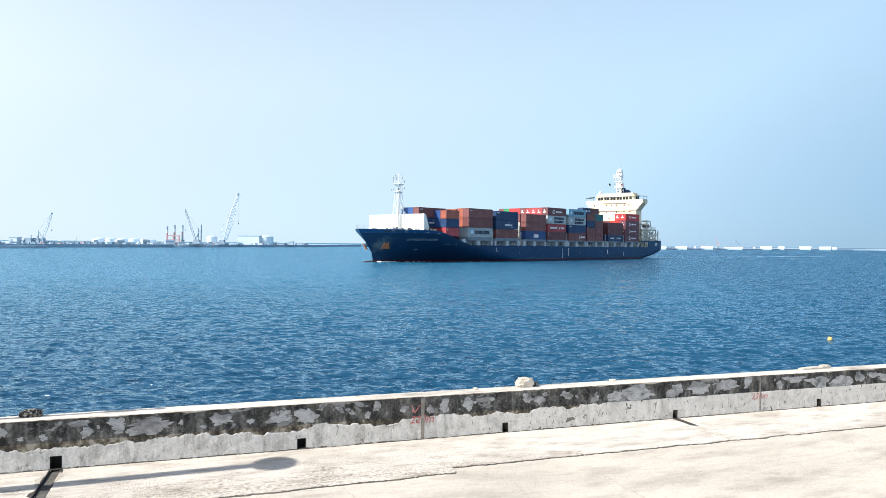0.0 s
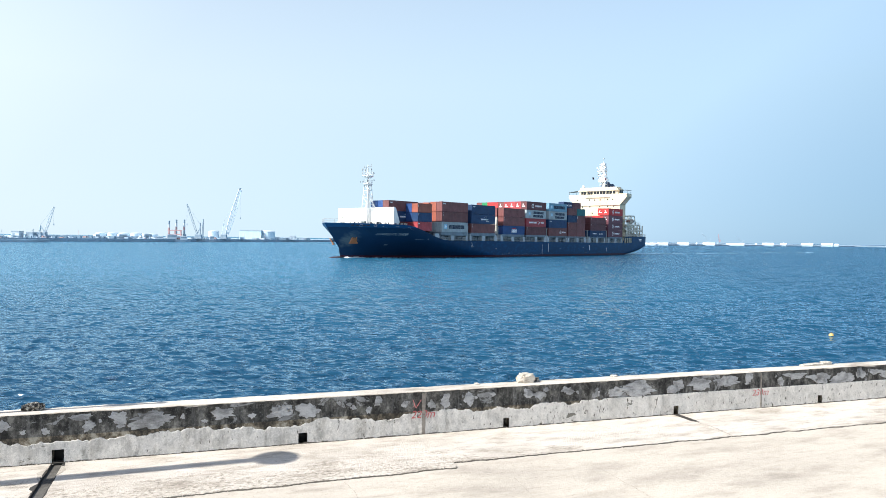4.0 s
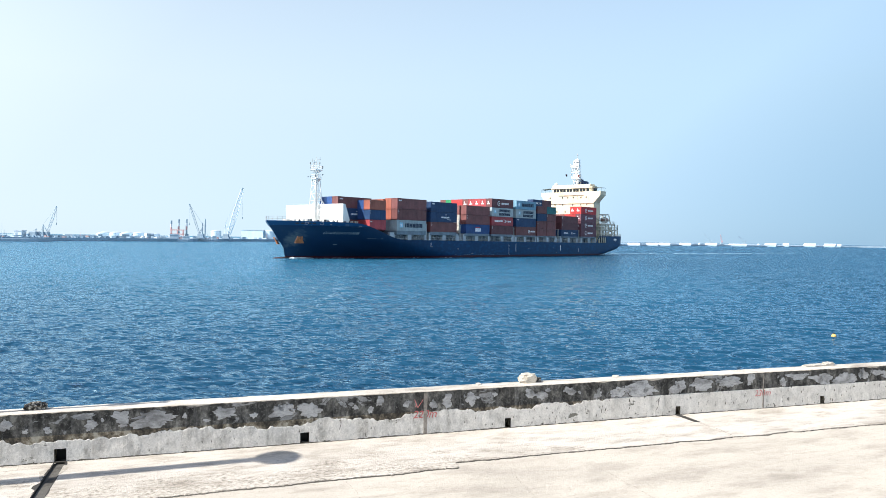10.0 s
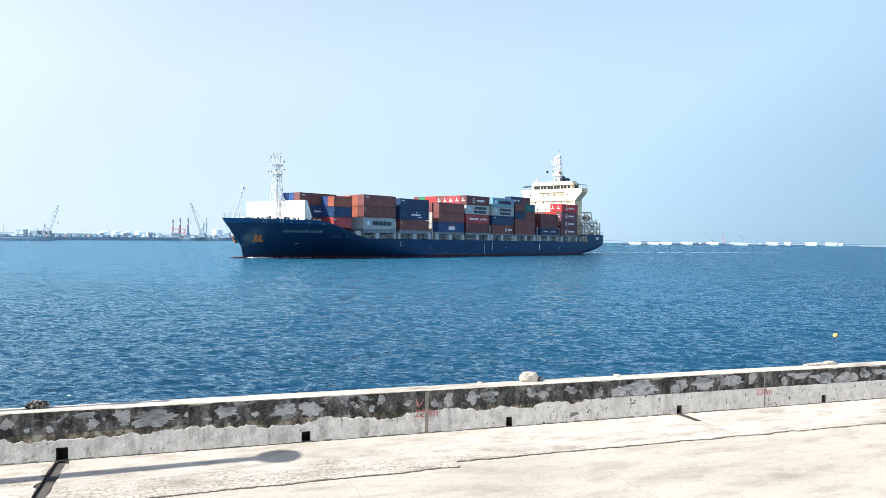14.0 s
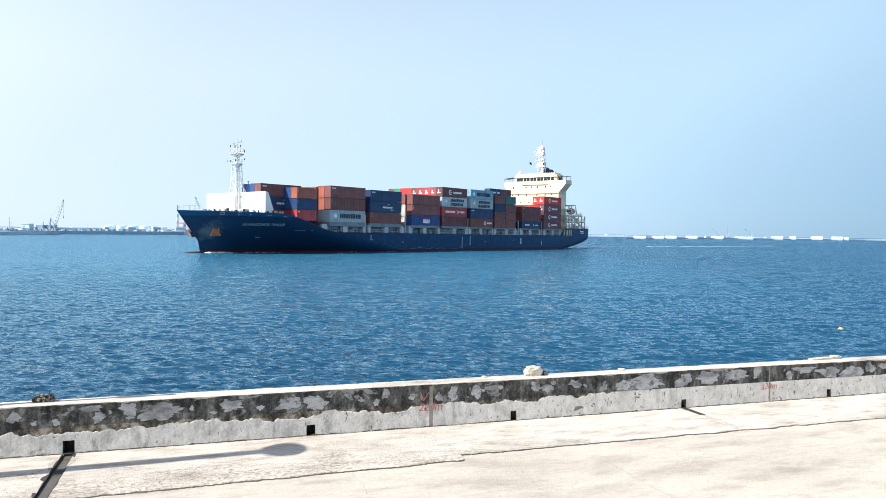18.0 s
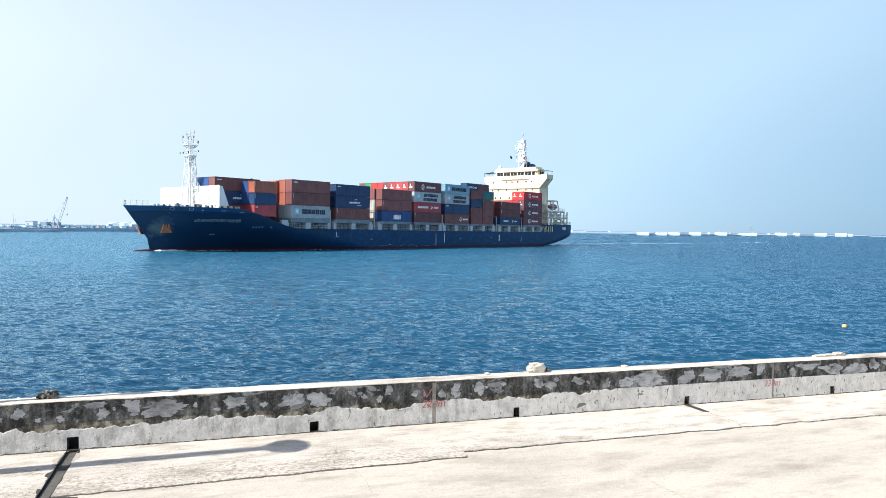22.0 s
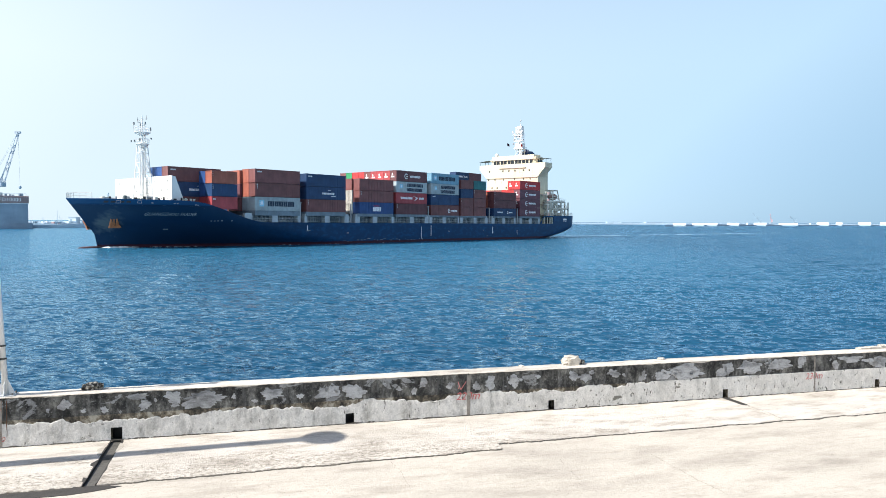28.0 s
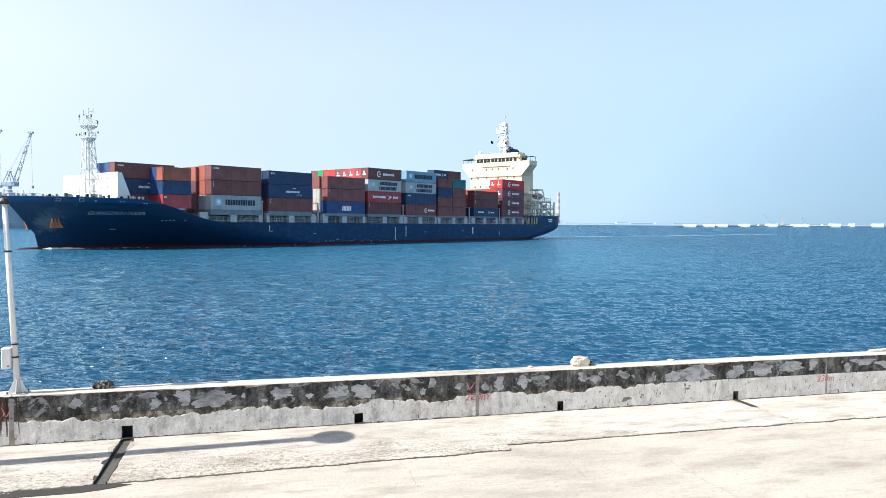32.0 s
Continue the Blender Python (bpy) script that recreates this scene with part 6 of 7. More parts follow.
def crane(name, base, foot, tip, label, gantry=0.0, material=M_FARGREY, w=0.75):
    """A lattice boom on a slewing house, with its stay and hook line."""
    b, f, t = Vector(base), Vector(foot), Vector(tip)
    th = thing(name, label, "crane", at=Matrix.Translation(b))
    def rel(p):
        return Vector(p) - b
    bm = bmesh.new()
    box(bm, -3.2, 3.2, -2.6, 2.6, 0, 1.6)
    box(bm, -2.8, 2.4, -2.0, 2.0, 1.6, max(4.0, rel(f).z))
    part("slewing_house", bm, M_FARDARK, th, bevel=0.15)
    axis = rel(t) - rel(f)
    side = axis.cross(Vector((0, 0, 1))).normalized()
    if side.length < 0.5:
        side = Vector((1, 0, 0))
    upv = side.cross(axis).normalized()
    n = max(6, int(axis.length / 3.2))
    bm = bmesh.new()
    ring = []
    for i in range(n + 1):
        k = i / n
        s = w * (0.55 + 0.9 * math.sin(math.pi * min(0.9, 0.1 + k * 0.9)))
        c = rel(f) + axis * k
        ring.append([c + side * s * a + upv * s * d for a, d in ((1, 1), (1, -1), (-1, -1), (-1, 1))])
    for i in range(n):
        for j in range(4):
            tube(bm, ring[i][j], ring[i + 1][j], 0.17 * w / 0.75, seg=4, caps=False)
            tube(bm, ring[i][j], ring[i + 1][(j + 1) % 4], 0.09 * w / 0.75, seg=4, caps=False)
    part("lattice_boom", bm, material, th)
    bm = bmesh.new()
    tube(bm, rel(t) + side * 0.8, rel(t) - side * 0.8, 0.55 * w / 0.75, seg=8)
    part("boom_head", bm, M_FARDARK, th)
    top = rel(f) + Vector((0, 0, gantry or axis.length * 0.3)) - Vector((axis.x, axis.y, 0)).normalized() * 3
    bm = bmesh.new()
    for s in (-1, 1):
        tube(bm, rel(f) + side * 1.5 * s, top, 0.22, seg=5)
        tube(bm, Vector((-2.5, 1.5 * s, 2)), top, 0.22, seg=5)
    part("gantry_frame", bm, material, th)
    bm = bmesh.new()
    tube(bm, top, rel(t), 0.07, seg=4)
    part("stay_cable", bm, M_FARDARK, th)
    bm = bmesh.new()
    low = rel(t) - Vector((0, 0, axis.z * 0.62))
    tube(bm, rel(t), low, 0.06, seg=4)
    hook = part("hoist_cable", bm, M_FARDARK, th)
    bm = bmesh.new()
    lathe(bm, low - Vector((0, 0, 1.6)), [(0.15, 0), (0.4, 0.4), (0.4, 1.2), (0.15, 1.7)], 8)
    part("hook_block", bm, M_FARDARK, hook)
    return th


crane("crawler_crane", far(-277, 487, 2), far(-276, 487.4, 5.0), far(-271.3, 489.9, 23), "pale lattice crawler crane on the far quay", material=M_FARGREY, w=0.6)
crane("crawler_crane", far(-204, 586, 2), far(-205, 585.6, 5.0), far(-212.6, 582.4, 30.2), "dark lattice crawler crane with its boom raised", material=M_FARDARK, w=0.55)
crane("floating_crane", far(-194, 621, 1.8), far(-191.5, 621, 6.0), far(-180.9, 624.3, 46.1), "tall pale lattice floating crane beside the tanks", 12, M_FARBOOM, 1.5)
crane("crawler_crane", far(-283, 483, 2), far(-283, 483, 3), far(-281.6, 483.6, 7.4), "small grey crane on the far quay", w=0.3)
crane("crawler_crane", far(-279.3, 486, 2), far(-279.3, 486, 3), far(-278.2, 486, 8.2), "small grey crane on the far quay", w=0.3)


def far_block(name, x, y, w, d, h, material, label, category, z0=1.5, roof=None, turn=0.0):
    th = thing(name, label, category, at=Matrix.Translation((x * 1.1, y * 1.1, z0)) @ Matrix.Rotation(turn, 4, "Z"))
    bm = bmesh.new()
    box(bm, -w / 2, w / 2, -d / 2, d / 2, 0, h)
    part("wall", bm, material, th, bevel=0.08)
    bm = bmesh.new()
    box(bm, -w / 2 - 0.3, w / 2 + 0.3, -d / 2 - 0.3, d / 2 + 0.3, h, h + 0.35)
    part("roof", bm, roof or material, th)
    for k in range(0 if h > 8 else int(w / 4)):
        x0 = -w / 2 + 1.2 + 4 * k
        bm = bmesh.new()
        box(bm, x0, x0 + 1.8, -d / 2 - 0.06, -d / 2 + 0.06, h * 0.35, h * 0.7)
        part("window", bm, M_FARDARK, th)
    return th


rng2 = random.Random(5)
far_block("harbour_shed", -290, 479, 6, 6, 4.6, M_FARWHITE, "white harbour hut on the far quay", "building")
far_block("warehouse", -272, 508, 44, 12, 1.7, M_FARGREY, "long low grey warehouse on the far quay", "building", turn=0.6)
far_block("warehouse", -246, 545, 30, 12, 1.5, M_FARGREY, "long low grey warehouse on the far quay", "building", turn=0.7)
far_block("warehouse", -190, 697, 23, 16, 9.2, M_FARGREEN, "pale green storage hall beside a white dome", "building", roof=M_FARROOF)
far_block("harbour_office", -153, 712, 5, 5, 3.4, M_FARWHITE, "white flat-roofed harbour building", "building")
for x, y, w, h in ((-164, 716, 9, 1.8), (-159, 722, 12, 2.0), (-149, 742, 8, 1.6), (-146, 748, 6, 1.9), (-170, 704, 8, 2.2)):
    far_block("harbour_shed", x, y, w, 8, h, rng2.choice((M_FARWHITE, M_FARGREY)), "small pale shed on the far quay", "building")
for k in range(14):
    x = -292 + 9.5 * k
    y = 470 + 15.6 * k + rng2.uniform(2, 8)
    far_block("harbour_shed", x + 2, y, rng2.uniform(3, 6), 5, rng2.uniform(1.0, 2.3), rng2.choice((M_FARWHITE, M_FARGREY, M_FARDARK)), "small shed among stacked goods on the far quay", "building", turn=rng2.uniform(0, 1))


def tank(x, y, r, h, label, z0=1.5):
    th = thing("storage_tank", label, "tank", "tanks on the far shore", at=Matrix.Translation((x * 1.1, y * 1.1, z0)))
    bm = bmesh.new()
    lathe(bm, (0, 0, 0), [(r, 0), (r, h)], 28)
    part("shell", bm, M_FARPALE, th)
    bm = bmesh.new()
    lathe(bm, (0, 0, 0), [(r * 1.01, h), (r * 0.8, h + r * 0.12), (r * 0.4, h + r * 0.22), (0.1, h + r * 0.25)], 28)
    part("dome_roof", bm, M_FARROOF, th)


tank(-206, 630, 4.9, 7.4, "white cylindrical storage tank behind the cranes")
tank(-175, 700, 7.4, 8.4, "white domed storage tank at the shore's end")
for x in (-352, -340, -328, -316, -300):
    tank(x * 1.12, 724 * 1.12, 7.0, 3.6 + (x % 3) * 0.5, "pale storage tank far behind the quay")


def pile(x, y, top, banded, label):
    th = thing("pile", label, "pile", "tall piles and legs over the far quay", at=Matrix.Translation(far(x, y, 0) * 1.0))
    h = (top - 0) * 1.1
    k = 6 if banded else 1
    for i in range(k):
        bm = bmesh.new()
        tube(bm, (0, 0, h * i / k - (2 if i == 0 else 0)), (0, 0, h * (i + 1) / k), 0.85 if banded else 0.6, seg=10)
        part("band" if banded else "shaft", bm, (M_FARRED, M_FARWHITE)[(i + 1) % 2] if banded and i in (3, 4) else M_FARDARK, th)


for x, y, top in ((-221.9, 568.2, 16.2), (-216.7, 570.2, 17.3), (-211.1, 572.3, 17.5)):
    pile(x, y, top, True, "jack-up barge leg banded in red and white")
pile(-209.5, 604.8, 15.4, False, "dark steel pile standing by the crane")
pile(-207.3, 605.5, 18.8, False, "dark steel pile standing by the crane")


def jackup():
    """The barge that carries the banded legs, with its pink gantry."""
    p = far(-216.7, 569.5, 0)
    th = thing("jackup_barge", "small jack-up barge with a pale red gantry between its legs", "barge", at=Matrix.Translation((p.x, p.y, WATER)))
    bm = bmesh.new()
    box(bm, -8, 9, -5, 5, -0.5, 2.6)
    part("hull", bm, M_FARWHITE, th, bevel=0.15)
    for x in (-4.5, 1.0, 6.0):
        bm = bmesh.new()
        box(bm, x - 0.5, x + 0.5, -5.0, -4.0, 2.6, 10.0)
        part("gantry_column", bm, M_FARRED, th)
    for z in (6.0, 9.6):
        bm = bmesh.new()
        box(bm, -5.5, 7.0, -4.9, -4.1, z, z + 0.9)
        part("gantry_beam", bm, M_FARRED, th)
    for x, w, h, mt in ((-6.4, 2.4, 3.0, M_FARWHITE), (3.6, 3.0, 2.2, M_FARGREY), (8.0, 1.6, 4.2, M_FARDARK)):
        bm = bmesh.new()
        box(bm, x - w / 2, x + w / 2, -3.0, 1.0, 2.6, 2.6 + h)
        part("deckhouse", bm, mt, th, bevel=0.1)


jackup()


def clutter():
    """Stacked goods, drums, fenders and small plant along the far quay's edge."""
    m, n, l, b = nodes_of("mixed_far_clutter_paint")
    geo = n.new("ShaderNodeNewGeometry")
    r = ramp_node(n, l, geo.outputs["Random Per Island"], [(0, (0.20, 0.30, 0.38)), (0.3, (0.42, 0.54, 0.62)), (0.55, (0.70, 0.76, 0.80)), (0.75, (0.30, 0.36, 0.40)), (0.9, (0.55, 0.36, 0.34))])
    r.color_ramp.interpolation = "CONSTANT"
    l.new(r.outputs[0], b.inputs["Base Color"])
    b.inputs["Roughness"].default_value = 0.8
    bm = bmesh.new()
    edge = [(-300, 449), (-284, 452), (-216, 556), (-171, 698), (-144, 752)]
    for k in range(330):
        f = rng2.random() * 3.999
        i = int(f)
        (x0, y0), (x1, y1) = edge[i], edge[i + 1]
        q = f - i
        x, y = (x0 + (x1 - x0) * q - rng2.uniform(0.5, 8)) * 1.1, (y0 + (y1 - y0) * q + rng2.uniform(1, 6)) * 1.1
        w, h = rng2.uniform(0.3, 1.6), rng2.uniform(0.3, 1.5) ** 1.5
        v = box(bm, x - w, x + w, y - w, y + w, 1.45, 1.5 + h)
        if k % 3 == 0:
            for p in v[4:]:
                p.co.x += (x - p.co.x) * 0.7
        if k % 11 == 0:
            tube(bm, (x, y, 1.5), (x + rng2.uniform(-1, 1), y, 1.5 + rng2.uniform(3, 7)), 0.12, 0.06, 5)
    whole("quay_clutter", bm, m, "stacked goods, poles and small plant along the far quay", "harbour clutter", kind="stuff")


clutter()


def workboat(name, x, y, length, label, cabins, hull_mat=M_FARDARK, turn=0.0, mast=6.0):
    th = thing(name, label, "boat", "boats moored at the far quay", at=Matrix.Translation((x * 1.1, y * 1.1, WATER)) @ Matrix.Rotation(turn, 4, "Z"))
    h = length / 2
    bm = bmesh.new()
    prism(bm, [(-h, -2.5), (h * 0.7, -2.8), (h, 0), (h * 0.7, 2.8), (-h, 2.5)], -0.6, 1.9)
    part("hull", bm, hull_mat, th, bevel=0.1)
    for a, b, z in cabins:
        bm = bmesh.new()
        box(bm, a * h, b * h, -1.9, 1.9, 1.85, 1.9 + z)
        cab = part("cabin", bm, M_FARWHITE, th, bevel=0.1)
        bm = bmesh.new()
        box(bm, a * h + 0.4, b * h - 0.4, -1.96, 1.96, 1.9 + z * 0.55, 1.9 + z * 0.8)
        part("window", bm, M_FARDARK, cab)
    bm = bmesh.new()
    tube(bm, (0, 0, 1.9), (0, 0, 1.9 + mast), 0.14, 0.06, 6)
    part("mast", bm, M_FARGREY, th)


workboat("barge", -262, 415, 58, "long dark barge with a thin mast by the far quay", ((-0.95, -0.7, 2.0), (-0.6, -0.5, 1.0)), turn=0.5, mast=9.5)
workboat("tugboat", -253, 515, 18, "dark tugboat with a low cabin at the far quay", ((-0.5, 0.3, 2.4), (-0.3, 0.1, 4.0)), turn=0.9)
workboat("ferry", -241, 530, 22, "white pilot boat moored at the far quay", ((-0.7, 0.5, 2.4), (-0.4, 0.2, 4.2)), M_FARWHITE, turn=0.8, mast=5)
workboat("ferry", -231, 549, 20, "white workboat moored at the far quay", ((-0.7, 0.4, 2.6), (-0.4, 0.3, 4.8)), M_FARDARK, turn=0.9, mast=5)
workboat("jack_up_barge", -216, 561, 30, "jack-up barge with white deckhouses between banded legs", ((-0.9, -0.5, 2.6), (-0.3, 0.2, 4.6), (0.4, 0.8, 3.0)), turn=0.35)
workboat("barge", -200, 590, 26, "flat work barge under the cranes", ((-0.6, -0.3, 2.4), (0.3, 0.6, 3.4)), turn=0.4)


# floating dock with two deck cranes
def floating_dock():
    at = Matrix.Translation(Vector((-246 * 1.1, 364 * 1.1, WATER))) @ Matrix.Rotation(radians(214.0), 4, "Z")
    th = thing("floating_dock", "slate blue floating dock wall with a red-brown top band", "floating dock", at=at)
    bm = bmesh.new()
    box(bm, 0, 150, -16, 0, -1, 14.6)
    part("side_wall", bm, M_DOCK, th, bevel=0.2)
    bm = bmesh.new()
    box(bm, -0.4, 150.4, -16.2, 0.25, 14.9, 19.2)
    part("top_band", bm, M_DOCKTOP, th, bevel=0.3)
    bm = bmesh.new()
    box(bm, -0.2, 150.2, -16.1, 0.15, 14.55, 14.95)
    part("white_line", bm, M_FARWHITE, th)
    bm = bmesh.new()
    box(bm, -2.2, 150, -60, 0.3, -1, 3.4)
    part("pontoon", bm, M_DOCK, th, bevel=0.2)
    me = text_mesh("dock_name", "FD10000", 3.0, M_LETTER, 0.05)
    ob = part("dock_name", me, M_LETTER, th, "pale letters on the dock's top band")
    ob.matrix_local = pose(9.0, 0.32, 16.0, 90, 0, 180)
    bm = bmesh.new()
    for k in range(40):
        tube(bm, (0.5 + 3.8 * k, -0.4, 19.2), (0.5 + 3.8 * k, -0.4, 20.5), 0.09, seg=4)
    tube(bm, (0, -0.4, 20.5), (150, -0.4, 20.5), 0.09, seg=4)
    part("rail", bm, M_FARGREY, th)
    for k in range(16):
        x = 1.5 + k * 2.2 + rng2.uniform(0, 1)
        bm = bmesh.new()
        box(bm, x, x + rng2.uniform(0.6, 1.8), -3.4, -2.0, 19.2, 19.2 + rng2.uniform(0.7, 1.9))
        part("deck_gear", bm, M_FARDARK, th)


floating_dock()


def dock_crane(x, y):
    base = far(x, y, 17.0)
    th = thing("dock_crane", "grey jib crane on the floating dock", "crane", "cranes on the floating dock", at=Matrix.Translation(base))
    bm = bmesh.new()
    lathe(bm, (0, 0, -1.2), [(1.5, 0), (1.1, 4.5), (1.1, 6.5)], 10)
    part("pedestal", bm, M_CRANE, th)
    bm = bmesh.new()
    box(bm, -4.6, 4.4, -1.8, 1.8, 4.6, 7.2)
    part("machinery_house", bm, M_CRANE, th, bevel=0.3)
    bm = bmesh.new()
    for s in (-1, 1):
        tube(bm, (-3.0, 1.4 * s, 7.2), (-0.6, 0.7 * s, 13.0), 0.3, seg=6)
        tube(bm, (1.6, 1.4 * s, 7.2), (0.0, 0.7 * s, 13.0), 0.3, seg=6)
    box(bm, -1.2, 0.7, -1.0, 1.0, 12.6, 13.4)
    part("gantry_frame", bm, M_CRANE, th)
    f, t = Vector((3.2, 0, 6.8)), Vector((8.9, 6.0, 35.6))
    ax = t - f
    side = ax.cross(Vector((0, 0, 1))).normalized()
    upv = side.cross(ax).normalized()
    bm = bmesh.new()
    n = 9
    ring = []
    for i in range(n + 1):
        s = 1.0 - 0.45 * i / n
        ring.append([f + ax * (i / n) + side * s * a + upv * s * d for a, d in ((1, 1), (1, -1), (-1, -1), (-1, 1))])
    for i in range(n):
        for j in range(4):
            tube(bm, ring[i][j], ring[i + 1][j], 0.2, seg=4, caps=False)
            if i % 3 != 1:
                tube(bm, ring[i][j], ring[i + 1][(j + 1) % 4], 0.15, seg=4, caps=False)
    part("jib", bm, M_CRANE, th)
    bm = bmesh.new()
    for s in (-0.5, 0.5):
        tube(bm, (-0.3, s, 13.2), t + Vector((0, s, 0)), 0.06, seg=4)
    part("luffing_cable", bm, M_FARDARK, th)
    bm = bmesh.new()
    box(bm, t.x - 1.6, t.x + 1.4, t.y - 0.7, t.y + 0.7, t.z - 0.4, t.z + 0.7)
    part("jib_head", bm, M_CRANE, th)
    bm = bmesh.new()
    tube(bm, t, (t.x + 0.6, t.y, 5.4), 0.06, seg=4)
    rope = part("hoist_cable", bm, M_FARDARK, th)
    bm = bmesh.new()
    lathe(bm, (t.x + 0.6, t.y, 3.6), [(0.2, 0), (0.75, 0.5), (0.75, 1.3), (0.2, 1.9)], 8)
    part("hook_block", bm, M_FARDARK, rope)


dock_crane(-252, 348.5)
dock_crane(-263.5, 340.5)

# breakwater with white blocks
BLOCKS = ((222.4, 872.1, 236.0, 868.5), (243.7, 866.4, 256.4, 862.7), (257.7, 862.3, 270.2, 858.5), (280.7, 855.1, 292.9, 851.0), (300.7, 848.3, 302.1, 847.8), (307.9, 845.7, 320.2, 841.1), (332.4, 836.4, 350.0, 829.2), (361.0, 824.4, 362.9, 823.6), (368.1, 821.3, 378.9, 816.3), (385.3, 813.4, 391.0, 810.6), (404.5, 804.0, 415.0, 798.6), (422.5, 794.7, 432.2, 789.4), (433.6, 788.6, 437.5, 786.5))


def block_place(x, y):
    a = math.degrees(math.atan2(x, y))
    d = 960 + (a - 14.3) / 14.8 * 620
    return Vector((x * d / 900, y * d / 900, 0)), d


line = [block_place(214 + 25 * i, 875 - 9.5 * i)[0] for i in range(11)]
bm = bmesh.new()
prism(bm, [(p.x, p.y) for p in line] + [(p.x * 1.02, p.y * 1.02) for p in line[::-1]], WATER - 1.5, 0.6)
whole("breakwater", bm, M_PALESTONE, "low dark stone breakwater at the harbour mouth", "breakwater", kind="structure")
for i, (x0, y0, x1, y1) in enumerate(BLOCKS):
    (p, d), (q, _) = block_place(x0, y0), block_place(x1, y1)
    a = math.degrees(math.atan2(x0, y0))
    z0 = bend(a, (14, 0.6), (29, 2.2))
    v = Vector((p.x, p.y, 0)).normalized()
    r = Vector((v.y, -v.x, 0))
    wdt = (q - p).dot(r) / math.cos(radians(14))
    axis = r * math.cos(radians(14)) - v * math.sin(radians(14))
    turn = math.atan2(axis.y, axis.x)
    h = (1.2 if i in (6, 7, 12) else 2.0) * d / 900
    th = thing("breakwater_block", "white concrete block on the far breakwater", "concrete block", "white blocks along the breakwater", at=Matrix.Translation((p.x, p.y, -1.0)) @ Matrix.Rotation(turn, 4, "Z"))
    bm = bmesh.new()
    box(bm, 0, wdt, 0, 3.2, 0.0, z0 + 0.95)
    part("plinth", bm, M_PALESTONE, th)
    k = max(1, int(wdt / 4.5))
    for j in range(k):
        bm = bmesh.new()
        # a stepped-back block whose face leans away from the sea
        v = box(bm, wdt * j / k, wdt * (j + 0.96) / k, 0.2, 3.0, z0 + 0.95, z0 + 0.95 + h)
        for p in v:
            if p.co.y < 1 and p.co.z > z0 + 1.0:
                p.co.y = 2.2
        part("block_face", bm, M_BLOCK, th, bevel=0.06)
crane("crawler_crane", Vector((530, 1420, 1.2)), Vector((530, 1420, 5)), Vector((517, 1424, 22)), "distant hazy crane behind the breakwater", material=M_FARDARK, w=0.6)
crane("crawler_crane", Vector((588, 1400, 1.2)), Vector((588, 1400, 5)), Vector((577, 1402, 18)), "distant hazy crane behind the breakwater", material=M_FARDARK, w=0.6)
crane("crawler_crane", Vector((548, 1412, 1.2)), Vector((548, 1412, 5)), Vector((545, 1412, 21)), "distant hazy crane behind the breakwater", material=M_STACKRED, w=0.5)

# banded chimney beyond the ship
th = thing("chimney", "tall chimney banded in red and white on the far coast", "chimney", at=Matrix.Translation((121.0 * 1.05, 1445.0 * 1.05, 1.4)))
for i in range(9):
    bm = bmesh.new()
    r0, r1 = 3.9 - 1.1 * i / 9, 3.9 - 1.1 * (i + 1) / 9
    tube(bm, (0, 0, 65.5 * i / 9), (0, 0, 65.5 * (i + 1) / 9), r0, r1, 14)
    part("band", bm, (M_STACKRED, M_FARWHITE)[i % 2], th)
for k, (x, w, h) in enumerate(((250, 30, 3), (330, 40, 2.5), (130, 14, 6))):
    far_block("harbour_shed", x, 1440, w, 20, h, M_FARGREY, "pale building on the distant coast", "building", 1.4)


# ---- things on the quay ----
def rock(name, s, n, size, material, label, seed, z=1.036, sub=4, top=0.72):
    bm = bmesh.new()
    bmesh.ops.create_icosphere(bm, subdivisions=sub, radius=1.0)
    for v in bm.verts:
        d = 1 + 0.32 * noise.noise(v.co * 1.1 + Vector((seed, 0, 0))) + 0.26 * noise.noise(v.co * 2.6 + Vector((seed, 4, 0))) + (0.13 if material is M_ROCK else 0.34) * noise.noise(v.co * 7 + Vector((seed, 9, 0)))
        p = v.co * d
        p = Vector((max(-0.82, min(0.82, p.x)), max(-0.82, min(0.82, p.y)), max(-0.6, min(top, p.z))))
        v.co = Vector((p.x * size[0], p.y * size[1], (p.z + 0.6) * size[2]))
    return whole(name, bm, material, label, "rock", "stones on the parapet", at=WALL_AT @ pose(s, n, z), smooth=False)


rock("stone", 0.66, 0.34, (0.27, 0.18, 0.17), M_ROCK, "pale broken block of rock lying on the parapet", 2.0)
rock("stone", 0.98, 0.40, (0.11, 0.09, 0.07), M_ROCK_DARK, "small dark stone beside the pale block", 5.0, sub=3)
rock("stone", -10.47, 0.36, (0.25, 0.13, 0.085), M_ROCK_DARK, "dark barnacle-crusted rock lying on the parapet", 4.0, top=1.3)
for s, w, h, sd in ((10.2, 0.28, 0.07, 3.0), (10.62, 0.22, 0.11, 6.0), (9.8, 0.16, 0.06, 8.0), (3.3, 0.09, 0.05, 12.0), (-0.65, 0.06, 0.04, 14.0)):
    rock("stone", s, 0.40, (w, 0.10, h * 0.7), M_COPING, "flat crumbled rubble on the parapet's far edge", sd, sub=3)

